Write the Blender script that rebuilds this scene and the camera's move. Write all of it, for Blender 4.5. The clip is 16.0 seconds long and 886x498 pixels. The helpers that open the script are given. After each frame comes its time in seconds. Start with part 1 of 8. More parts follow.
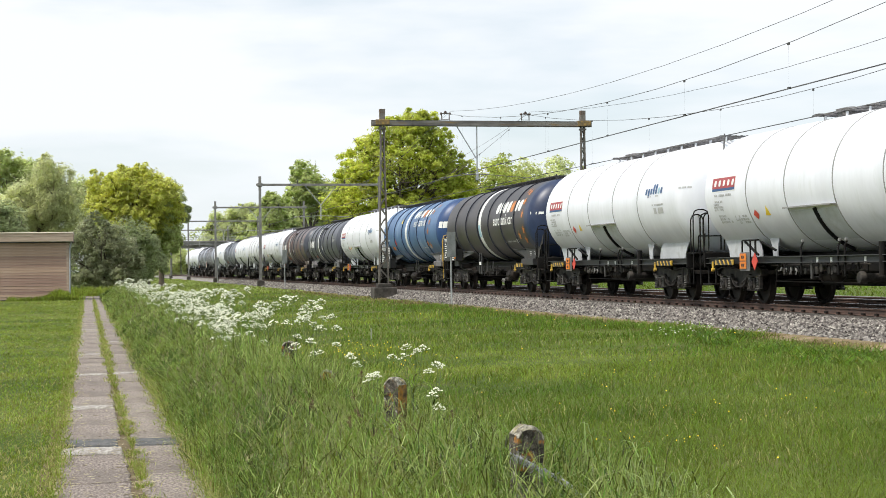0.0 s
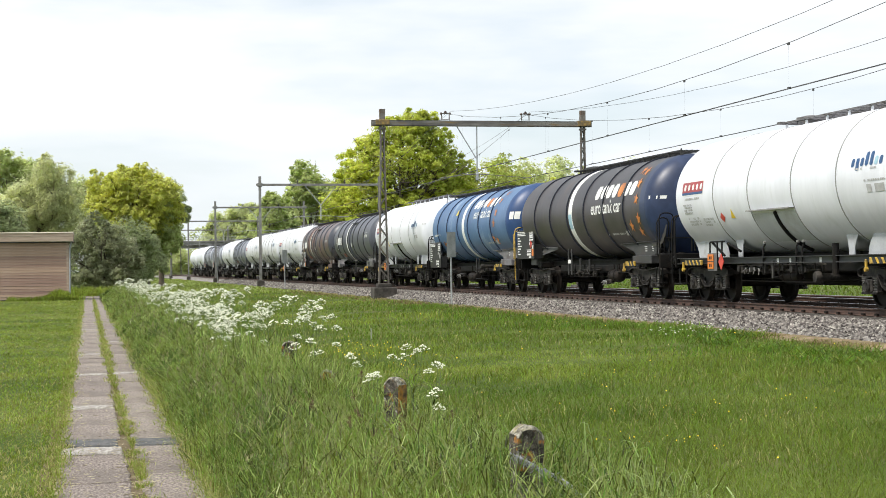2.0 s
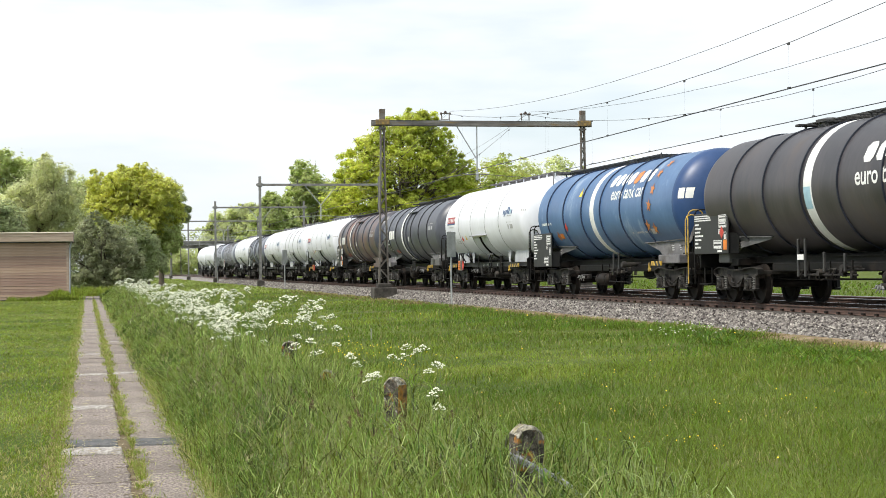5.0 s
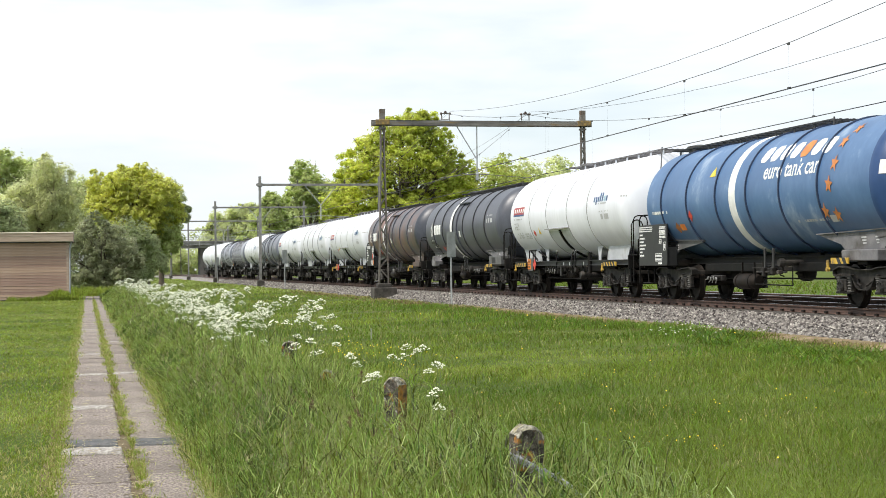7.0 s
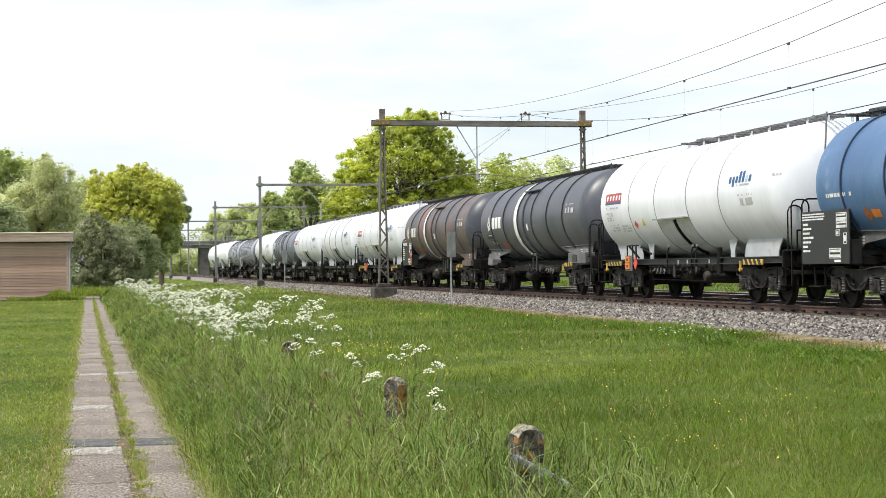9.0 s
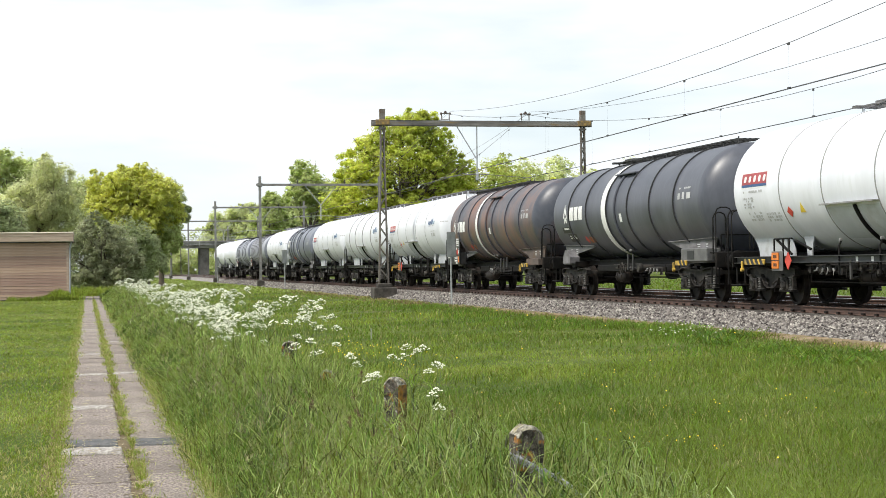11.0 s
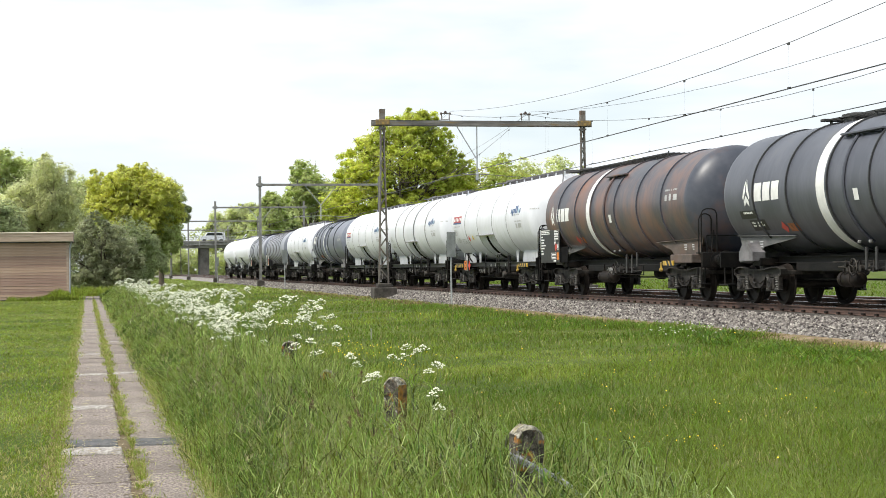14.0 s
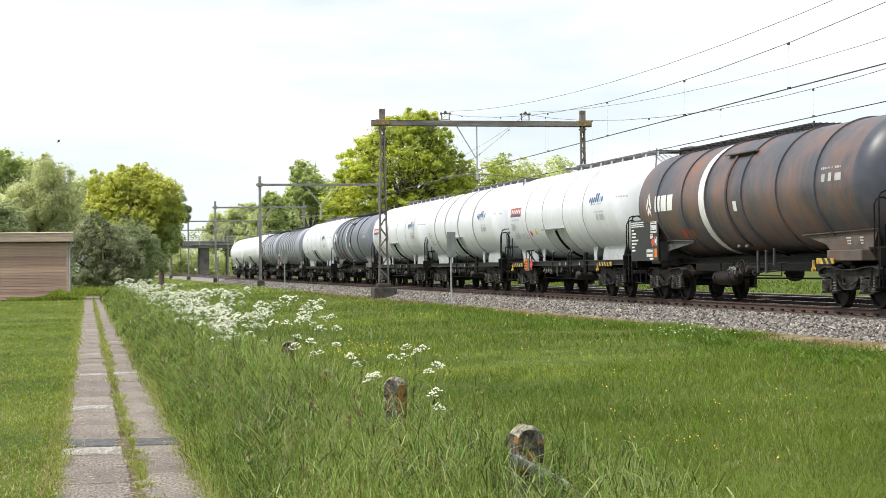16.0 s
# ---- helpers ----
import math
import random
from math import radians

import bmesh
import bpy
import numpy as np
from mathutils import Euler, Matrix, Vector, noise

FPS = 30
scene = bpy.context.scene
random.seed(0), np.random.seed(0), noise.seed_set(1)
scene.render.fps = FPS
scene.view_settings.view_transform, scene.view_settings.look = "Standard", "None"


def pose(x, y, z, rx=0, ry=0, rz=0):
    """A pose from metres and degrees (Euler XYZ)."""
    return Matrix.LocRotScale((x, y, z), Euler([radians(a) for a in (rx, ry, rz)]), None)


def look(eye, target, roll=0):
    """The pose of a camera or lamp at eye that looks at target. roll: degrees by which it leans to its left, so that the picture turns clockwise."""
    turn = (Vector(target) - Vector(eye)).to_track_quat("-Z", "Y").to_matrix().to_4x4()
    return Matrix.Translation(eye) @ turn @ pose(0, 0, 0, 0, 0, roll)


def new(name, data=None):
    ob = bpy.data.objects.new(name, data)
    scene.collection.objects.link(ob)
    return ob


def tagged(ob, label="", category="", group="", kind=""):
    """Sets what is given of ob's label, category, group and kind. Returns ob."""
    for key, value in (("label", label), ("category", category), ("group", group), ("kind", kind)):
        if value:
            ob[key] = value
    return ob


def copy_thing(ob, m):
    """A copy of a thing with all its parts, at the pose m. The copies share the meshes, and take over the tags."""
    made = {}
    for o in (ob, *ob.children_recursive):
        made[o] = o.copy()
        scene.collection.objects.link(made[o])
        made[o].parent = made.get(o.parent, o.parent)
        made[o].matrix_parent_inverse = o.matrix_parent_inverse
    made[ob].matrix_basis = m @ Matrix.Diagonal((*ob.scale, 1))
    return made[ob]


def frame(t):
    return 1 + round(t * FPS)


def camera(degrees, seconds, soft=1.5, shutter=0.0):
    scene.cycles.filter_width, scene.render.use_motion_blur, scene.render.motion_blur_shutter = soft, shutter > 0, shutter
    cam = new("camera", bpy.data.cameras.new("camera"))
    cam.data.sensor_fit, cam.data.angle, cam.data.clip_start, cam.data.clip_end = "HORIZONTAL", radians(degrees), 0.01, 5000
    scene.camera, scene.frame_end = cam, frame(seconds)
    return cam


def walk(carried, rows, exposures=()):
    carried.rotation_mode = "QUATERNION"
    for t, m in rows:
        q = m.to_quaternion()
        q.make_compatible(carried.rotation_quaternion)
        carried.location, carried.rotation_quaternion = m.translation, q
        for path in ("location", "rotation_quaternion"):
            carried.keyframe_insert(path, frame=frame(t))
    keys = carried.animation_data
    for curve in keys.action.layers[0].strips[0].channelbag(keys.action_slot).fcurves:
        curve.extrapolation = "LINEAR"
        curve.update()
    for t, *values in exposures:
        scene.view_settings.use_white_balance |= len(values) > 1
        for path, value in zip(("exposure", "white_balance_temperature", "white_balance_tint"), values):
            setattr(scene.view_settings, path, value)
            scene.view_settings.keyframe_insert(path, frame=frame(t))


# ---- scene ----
EYE = 1.6
YAW, PITCH, ROLL = radians(11.805), radians(0.613), -0.6455
cam = camera(29.44, 16.0, soft=0.7)
stand = look((0, 0, EYE), (math.sin(YAW) * math.cos(PITCH), math.cos(YAW) * math.cos(PITCH), EYE + math.sin(PITCH)), ROLL)
walk(cam, [(0.0, stand), (16.0, stand)], [(0.0, -0.08, 6500, 10), (4.0, 0.0, 6500, 10), (16.0, 0.04, 6500, 10)])

# ---- light: thin bright cloud with a veiled sun, high behind the camera's left
SUN_EL, SUN_AZ = radians(54), radians(250)      # azimuth clockwise from +Y
world = bpy.data.worlds.new("sky")
scene.world = world
world.use_nodes = True
wn, wl = world.node_tree.nodes, world.node_tree.links
wn.clear()
w_out = wn.new("ShaderNodeOutputWorld")
sky = wn.new("ShaderNodeTexSky")
sky.sky_type, sky.sun_disc = "NISHITA", False
sky.sun_elevation, sky.sun_rotation = SUN_EL, SUN_AZ
bg_sky, bg_cloud, w_mix = wn.new("ShaderNodeBackground"), wn.new("ShaderNodeBackground"), wn.new("ShaderNodeMixShader")
bg_sky.inputs[1].default_value = 0.15
bg_cloud.inputs[1].default_value = 1.0
tc, mp = wn.new("ShaderNodeTexCoord"), wn.new("ShaderNodeMapping")
mp.inputs["Scale"].default_value = (1.0, 1.0, 4.5)
cl = wn.new("ShaderNodeTexNoise")
cl.inputs["Scale"].default_value, cl.inputs["Detail"].default_value, cl.inputs["Roughness"].default_value = 3.2, 6, 0.55
cr = wn.new("ShaderNodeValToRGB")
cr.color_ramp.elements[0].position, cr.color_ramp.elements[0].color = 0.36, (0.60, 0.60, 0.60, 1)
cr.color_ramp.elements[1].position, cr.color_ramp.elements[1].color = 0.56, (1, 1, 1, 1)
cl2 = wn.new("ShaderNodeTexNoise")
cl2.inputs["Scale"].default_value, cl2.inputs["Detail"].default_value = 1.6, 5
cr2 = wn.new("ShaderNodeValToRGB")
cr2.color_ramp.elements[0].position, cr2.color_ramp.elements[0].color = 0.39, (0.79, 0.905, 0.955, 1)
cr2.color_ramp.elements[1].position, cr2.color_ramp.elements[1].color = 0.62, (1.04, 1.08, 1.12, 1)
for a, b in ((tc.outputs["Generated"], mp.inputs[0]), (mp.outputs[0], cl.inputs["Vector"]), (mp.outputs[0], cl2.inputs["Vector"]),
             (cl.outputs["Fac"], cr.inputs[0]), (cl2.outputs["Fac"], cr2.inputs[0]), (cr2.outputs[0], bg_cloud.inputs[0]),
             (sky.outputs[0], bg_sky.inputs[0]), (cr.outputs[0], w_mix.inputs[0]), (bg_sky.outputs[0], w_mix.inputs[1]),
             (bg_cloud.outputs[0], w_mix.inputs[2]), (w_mix.outputs[0], w_out.inputs[0])):
    wl.new(a, b)
sun = new("sun", bpy.data.lights.new("sun", "SUN"))
sun.data.energy, sun.data.angle, sun.data.color = 4.2, radians(9), (1.0, 0.945, 0.86)
sun_from = Vector((math.sin(SUN_AZ) * math.cos(SUN_EL), math.cos(SUN_AZ) * math.cos(SUN_EL), math.sin(SUN_EL)))
sun.matrix_world = look(sun_from * 50, (0, 0, 0))

# ---- materials
def surface(name, dark, light, scale=2.0, rough=0.6, metal=0.0, bump=0.15, fine=60.0, stain=None, stain_scale=0.5, stain_at=0.62,
            squash=(1, 1, 1), each=0.0, islands=0.0, translucent=0.0, spec=0.5, stain_width=0.1, gloss_var=0.15, through_leaf=1.7, spots=None):
    """A two-tone surface: coarse patches and fine grain in colour and relief, with stains, gloss that varies, and a tone of its own for each piece."""
    m = bpy.data.materials.new(name)
    m.use_nodes = True
    n, l = m.node_tree.nodes, m.node_tree.links
    b = n["Principled BSDF"]
    co, mp = n.new("ShaderNodeTexCoord"), n.new("ShaderNodeMapping")
    mp.inputs["Scale"].default_value = squash
    l.new(co.outputs["Object"], mp.inputs[0])
    big, small = n.new("ShaderNodeTexNoise"), n.new("ShaderNodeTexNoise")
    big.inputs["Scale"].default_value, big.inputs["Detail"].default_value = scale, 6
    small.inputs["Scale"].default_value, small.inputs["Detail"].default_value = fine, 3
    l.new(mp.outputs[0], big.inputs["Vector"])
    l.new(mp.outputs[0], small.inputs["Vector"])
    add = n.new("ShaderNodeMath")
    add.operation = "MULTIPLY_ADD"
    add.inputs[1].default_value = 0.35
    l.new(small.outputs["Fac"], add.inputs[0])
    l.new(big.outputs["Fac"], add.inputs[2])
    ramp = n.new("ShaderNodeValToRGB")
    ramp.color_ramp.elements[0].position, ramp.color_ramp.elements[0].color = 0.54, (*dark, 1)
    ramp.color_ramp.elements[1].position, ramp.color_ramp.elements[1].color = 0.82, (*light, 1)
    l.new(add.outputs[0], ramp.inputs[0])
    colour = ramp.outputs[0]
    for stain, stain_scale, stain_at, stain_width in ([(stain, stain_scale, stain_at, stain_width)] if stain else []) + ([spots] if spots else []):
        sn, sr, mx = n.new("ShaderNodeTexNoise"), n.new("ShaderNodeValToRGB"), n.new("ShaderNodeMixRGB")
        sn.inputs["Scale"].default_value, sn.inputs["Detail"].default_value, sn.inputs["Roughness"].default_value = stain_scale, 7, 0.65
        l.new(mp.outputs[0], sn.inputs["Vector"])
        sr.color_ramp.elements[0].position, sr.color_ramp.elements[1].position = stain_at - stain_width, stain_at + stain_width
        l.new(sn.outputs["Fac"], sr.inputs[0])
        mx.inputs[2].default_value = (*stain, 1)
        l.new(sr.outputs[0], mx.inputs[0])
        l.new(colour, mx.inputs[1])
        colour = mx.outputs[0]
    for amount, node, socket in ((each, "ShaderNodeObjectInfo", "Random"), (islands, "ShaderNodeNewGeometry", "Random Per Island")):
        if amount:
            info, mr, hs = n.new(node), n.new("ShaderNodeMapRange"), n.new("ShaderNodeHueSaturation")
            mr.inputs["To Min"].default_value, mr.inputs["To Max"].default_value = 1 - amount, 1 + amount
            l.new(info.outputs[socket], mr.inputs["Value"])
            l.new(mr.outputs[0], hs.inputs["Value"])
            hue = n.new("ShaderNodeMapRange")
            hue.inputs["To Min"].default_value, hue.inputs["To Max"].default_value = 0.5 - amount * 0.05, 0.5 + amount * 0.05
            l.new(info.outputs[socket], hue.inputs["Value"])
            l.new(hue.outputs[0], hs.inputs["Hue"])
            l.new(colour, hs.inputs["Color"])
            colour = hs.outputs[0]
    l.new(colour, b.inputs["Base Color"])
    b.inputs["Metallic"].default_value = metal
    b.inputs["Specular IOR Level"].default_value = spec
    rr = n.new("ShaderNodeMapRange")
    rr.inputs["To Min"].default_value, rr.inputs["To Max"].default_value = max(0.02, rough - gloss_var), min(1, rough + gloss_var)
    l.new(big.outputs["Fac"], rr.inputs["Value"])
    l.new(rr.outputs[0], b.inputs["Roughness"])
    if bump:
        bp = n.new("ShaderNodeBump")
        bp.inputs["Strength"].default_value, bp.inputs["Distance"].default_value = bump, 0.02
        l.new(add.outputs[0], bp.inputs["Height"])
        l.new(bp.outputs[0], b.inputs["Normal"])
    if translucent:
        tr, ms = n.new("ShaderNodeBsdfTranslucent"), n.new("ShaderNodeMixShader")
        glow = n.new("ShaderNodeHueSaturation")
        glow.inputs["Value"].default_value, glow.inputs["Saturation"].default_value = through_leaf, 1.05
        l.new(colour, glow.inputs["Color"])
        l.new(glow.outputs[0], tr.inputs[0])
        ms.inputs[0].default_value = translucent
        l.new(b.outputs[0], ms.inputs[1])
        l.new(tr.outputs[0], ms.inputs[2])
        l.new(ms.outputs[0], n["Material Output"].inputs[0])
    return m


M = {}
M["meadow"] = surface("meadow", (0.060, 0.088, 0.018), (0.120, 0.150, 0.036), 0.35, 0.9, bump=0.6, fine=14, stain=(0.13, 0.12, 0.05), stain_scale=0.25, stain_at=0.64, spec=0.05)
M["short_grass"] = surface("short_grass", (0.084, 0.132, 0.016), (0.152, 0.197, 0.033), 0.3, 0.5, bump=0, fine=3, islands=0.45, translucent=0.45, spec=0.3)
M["dry_grass"] = surface("dry_grass", (0.30, 0.275, 0.105), (0.43, 0.39, 0.17), 0.5, 0.7, bump=0, islands=0.3, translucent=0.25, spec=0.2)
M["tall_grass"] = surface("tall_grass", (0.048, 0.082, 0.012), (0.225, 0.272, 0.052), 1.3, 0.46, bump=0, fine=5, islands=0.8, translucent=0.42, spec=0.26, through_leaf=1.6)
M["seed_head"] = surface("seed_head", (0.19, 0.175, 0.085), (0.30, 0.27, 0.14), 1, 0.8, bump=0, islands=0.3, translucent=0.2)
M["white_petal"] = surface("white_petal", (0.66, 0.67, 0.53), (0.81, 0.815, 0.69), 9, 0.7, bump=0, islands=0.15, translucent=0.25)
M["yellow_petal"] = surface("yellow_petal", (0.85, 0.60, 0.02), (0.95, 0.72, 0.05), 9, 0.5, bump=0, translucent=0.3)
M["stalk"] = surface("stalk", (0.10, 0.15, 0.04), (0.17, 0.22, 0.07), 3, 0.6, bump=0, translucent=0.15)
M["slab"] = surface("slab", (0.165, 0.138, 0.122), (0.405, 0.348, 0.310), 48, 0.92, bump=0.9, fine=150, stain=(0.185, 0.160, 0.140), stain_scale=2.2, stain_at=0.57, stain_width=0.14, each=0.11, spec=0.12, squash=(1, 0.3, 1))
M["slab_pale"] = surface("slab_pale", (0.27, 0.25, 0.23), (0.48, 0.45, 0.415), 20, 0.9, bump=0.8, fine=70, stain=(0.22, 0.19, 0.16), stain_scale=7, stain_at=0.60, spec=0.12, squash=(1, 0.3, 1))
M["slab_dark"] = surface("slab_dark", (0.085, 0.085, 0.087), (0.145, 0.144, 0.142), 12, 0.85, bump=0.4, fine=70, spec=0.2, squash=(1, 0.3, 1))
M["soil"] = surface("soil", (0.10, 0.075, 0.045), (0.20, 0.16, 0.10), 3, 0.95, bump=0.6, fine=40, spec=0.1)
M["sandy_soil"] = surface("sandy_soil", (0.16, 0.115, 0.07), (0.33, 0.255, 0.165), 2.5, 0.95, bump=0.8, fine=30, stain=(0.11, 0.10, 0.045), stain_scale=1.2, stain_at=0.58, spec=0.1)
M["bridge_concrete"] = surface("bridge_concrete", (0.20, 0.195, 0.19), (0.30, 0.295, 0.285), 0.8, 0.9, bump=0.2, fine=12, stain=(0.12, 0.112, 0.105), stain_scale=0.5, stain_at=0.56)
# Pier colour is darkened: the shade below the deck is put into it.
M["shaded_pier_concrete"] = surface("shaded_pier_concrete", (0.085, 0.078, 0.072), (0.15, 0.14, 0.13), 0.8, 0.9, bump=0.2, fine=12, stain=(0.06, 0.052, 0.045), stain_scale=0.6, stain_at=0.55)
# Bed is lighter than the loose stones: distance haze is put into its colour.
M["ballast"] = surface("ballast", (0.15, 0.14, 0.129), (0.36, 0.338, 0.315), 9, 0.95, bump=1.0, fine=26, stain=(0.19, 0.168, 0.148), stain_scale=0.5, stain_at=0.62, spec=0.1)
M["stone"] = surface("stone", (0.100, 0.090, 0.083), (0.330, 0.300, 0.276), 14, 0.85, bump=0.3, fine=60, islands=0.8, spec=0.15)
M["rail_rust"] = surface("rail_rust", (0.050, 0.030, 0.023), (0.108, 0.061, 0.045), 5, 0.8, bump=0.3, fine=90)
M["rail_head"] = surface("rail_head", (0.34, 0.33, 0.32), (0.55, 0.54, 0.53), 5, 0.25, metal=1.0, bump=0.02, squash=(1, 0.1, 1))
M["concrete"] = surface("concrete", (0.08, 0.072, 0.063), (0.16, 0.145, 0.13), 4, 0.9, bump=0.4, fine=70, stain=(0.06, 0.05, 0.042), stain_scale=1.6, stain_at=0.58)
M["old_concrete"] = surface("old_concrete", (0.040, 0.036, 0.029), (0.17, 0.15, 0.12), 22, 0.95, bump=1.0, fine=120, stain=(0.42, 0.18, 0.035), stain_scale=8, stain_at=0.63, stain_width=0.04, spec=0.1, spots=((0.46, 0.45, 0.41), 21, 0.62, 0.04))
M["orange_lichen"] = surface("orange_lichen", (0.10, 0.07, 0.04), (0.22, 0.15, 0.08), 18, 0.95, bump=1.0, fine=90, stain=(0.40, 0.19, 0.04), stain_scale=9, stain_at=0.48, stain_width=0.08, spec=0.1)
M["cap_lichen"] = surface("cap_lichen", (0.10, 0.09, 0.072), (0.44, 0.42, 0.35), 42, 0.95, bump=1.0, fine=120, spec=0.1, stain=(0.30, 0.24, 0.09), stain_scale=14, stain_at=0.6)
M["mast_steel"] = surface("mast_steel", (0.105, 0.092, 0.080), (0.195, 0.178, 0.158), 3, 0.7, bump=0.2, fine=50, stain=(0.12, 0.068, 0.040), stain_scale=2.2, stain_at=0.62)
M["beam_steel"] = surface("beam_steel", (0.105, 0.098, 0.092), (0.225, 0.212, 0.195), 2, 0.75, bump=0.2, fine=50, stain=(0.24, 0.150, 0.055), stain_scale=2.6, stain_at=0.64, squash=(0.35, 1, 3))
M["moss_steel"] = surface("moss_steel", (0.20, 0.14, 0.06), (0.36, 0.23, 0.07), 8, 0.85, bump=0.3, stain=(0.12, 0.10, 0.08), stain_scale=6, stain_at=0.55)
M["mast_grey"] = surface("mast_grey", (0.19, 0.185, 0.175), (0.30, 0.295, 0.285), 3, 0.6, bump=0.1, fine=50, metal=0.3, stain=(0.15, 0.12, 0.09), stain_scale=2, stain_at=0.62)
M["galvanised"] = surface("galvanised", (0.36, 0.37, 0.38), (0.50, 0.51, 0.52), 6, 0.45, metal=0.6, bump=0.05)
M["wire"] = surface("wire", (0.05, 0.05, 0.05), (0.10, 0.095, 0.09), 5, 0.6, bump=0)
M["porcelain"] = surface("porcelain", (0.05, 0.035, 0.03), (0.09, 0.06, 0.05), 5, 0.25, bump=0)
M["plank"] = surface("plank", (0.345, 0.222, 0.165), (0.475, 0.330, 0.255), 1.2, 0.8, bump=0.2, fine=9, squash=(0.25, 1, 5), stain=(0.42, 0.325, 0.27), stain_scale=0.8, stain_at=0.54, each=0.18)
M["fascia"] = surface("fascia", (0.36, 0.265, 0.205), (0.49, 0.385, 0.305), 2, 0.8, bump=0.2, fine=20, squash=(0.4, 1, 4))
M["roofing"] = surface("roofing", (0.06, 0.06, 0.06), (0.12, 0.12, 0.115), 3, 0.9, bump=0.3)
M["plastic_grey"] = surface("plastic_grey", (0.28, 0.30, 0.32), (0.36, 0.38, 0.40), 3, 0.5, bump=0.02)
M["bark"] = surface("bark", (0.07, 0.055, 0.04), (0.16, 0.13, 0.10), 5, 0.95, bump=1.0, fine=30, squash=(1, 1, 0.25))
# Leaf tones lifted above real foliage, distance haze put into their colour.
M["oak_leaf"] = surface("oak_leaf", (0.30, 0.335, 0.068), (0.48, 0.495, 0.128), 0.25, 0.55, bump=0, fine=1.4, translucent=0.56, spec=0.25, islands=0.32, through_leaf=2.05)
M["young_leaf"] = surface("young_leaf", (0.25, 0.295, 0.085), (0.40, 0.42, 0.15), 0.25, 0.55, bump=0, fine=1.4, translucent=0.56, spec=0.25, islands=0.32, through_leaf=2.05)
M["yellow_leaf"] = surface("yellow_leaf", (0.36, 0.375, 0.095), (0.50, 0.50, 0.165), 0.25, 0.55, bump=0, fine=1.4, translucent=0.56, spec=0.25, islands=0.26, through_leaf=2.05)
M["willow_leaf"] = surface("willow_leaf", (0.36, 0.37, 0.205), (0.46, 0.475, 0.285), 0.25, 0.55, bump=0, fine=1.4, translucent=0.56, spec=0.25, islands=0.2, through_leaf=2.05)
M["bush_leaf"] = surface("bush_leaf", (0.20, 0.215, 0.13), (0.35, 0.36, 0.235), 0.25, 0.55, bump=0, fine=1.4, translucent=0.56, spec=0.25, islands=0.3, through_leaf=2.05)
M["hazed_green_leaf"] = surface("hazed_green_leaf", (0.29, 0.33, 0.14), (0.42, 0.455, 0.215), 0.25, 0.55, bump=0, fine=1.4, translucent=0.56, spec=0.25, islands=0.25, through_leaf=2.05)
M["hazed_pale_leaf"] = surface("hazed_pale_leaf", (0.38, 0.405, 0.225), (0.49, 0.51, 0.30), 0.25, 0.55, bump=0, fine=1.4, translucent=0.56, spec=0.25, islands=0.22, through_leaf=2.05)
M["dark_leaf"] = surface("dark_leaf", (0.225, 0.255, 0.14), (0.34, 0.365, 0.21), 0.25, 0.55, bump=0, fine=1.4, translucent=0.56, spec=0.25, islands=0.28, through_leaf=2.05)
# rolling stock
M["white_paint"] = surface("white_paint", (0.7166, 0.7326, 0.7814), (0.7946, 0.8118, 0.8642), 0.8, 0.33, bump=0.01, fine=5, stain=(0.61, 0.63, 0.63), stain_scale=0.7, stain_at=0.67, squash=(1, 1.6, 0.5))
M["white_old"] = surface("white_old", (0.6679, 0.6831, 0.7245), (0.7654, 0.7821, 0.828), 0.8, 0.35, bump=0.01, fine=5, stain=(0.55, 0.57, 0.565), stain_scale=0.8, stain_at=0.64, squash=(1, 1.6, 0.5))
M["seam"] = surface("seam", (0.20, 0.20, 0.20), (0.30, 0.30, 0.29), 3, 0.6, bump=0)
M["grey_brown"] = surface("grey_brown", (0.038, 0.03448, 0.03852), (0.068, 0.06107, 0.06634), 0.9, 0.42, bump=0.02, fine=6, spec=0.5, gloss_var=0.1, stain=(0.085, 0.064, 0.052), stain_scale=0.8, stain_at=0.66, squash=(1, 1.8, 0.5))
M["navy"] = surface("navy", (0.017, 0.028, 0.070), (0.030, 0.048, 0.110), 0.8, 0.42, bump=0.02, fine=6, spec=0.5, gloss_var=0.1, stain=(0.06, 0.045, 0.04), stain_scale=0.9, stain_at=0.70)
M["blue_paint"] = surface("blue_paint", (0.060, 0.130, 0.268), (0.096, 0.182, 0.340), 0.9, 0.42, bump=0.02, fine=6, spec=0.5, gloss_var=0.1, stain=(0.26, 0.34, 0.46), stain_scale=0.9, stain_at=0.64, stain_width=0.06, squash=(1, 1.0, 0.7))
M["blue_end"] = surface("blue_end", (0.020, 0.055, 0.155), (0.032, 0.075, 0.20), 0.9, 0.42, bump=0.02, fine=6, spec=0.5, gloss_var=0.1)
M["dark_grey"] = surface("dark_grey", (0.064, 0.06797, 0.0856), (0.1, 0.1054, 0.1284), 0.9, 0.42, bump=0.02, fine=6, spec=0.55, gloss_var=0.1, stain=(0.125, 0.125, 0.125), stain_scale=0.9, stain_at=0.68, squash=(1, 1.8, 0.5))
M["rusty"] = surface("rusty", (0.06, 0.0591, 0.07169), (0.105, 0.0985, 0.1102), 0.8, 0.42, bump=0.02, fine=6, spec=0.5, gloss_var=0.1, stain=(0.215, 0.108, 0.072), stain_scale=0.75, stain_at=0.56, stain_width=0.12, squash=(1, 1.2, 0.55))
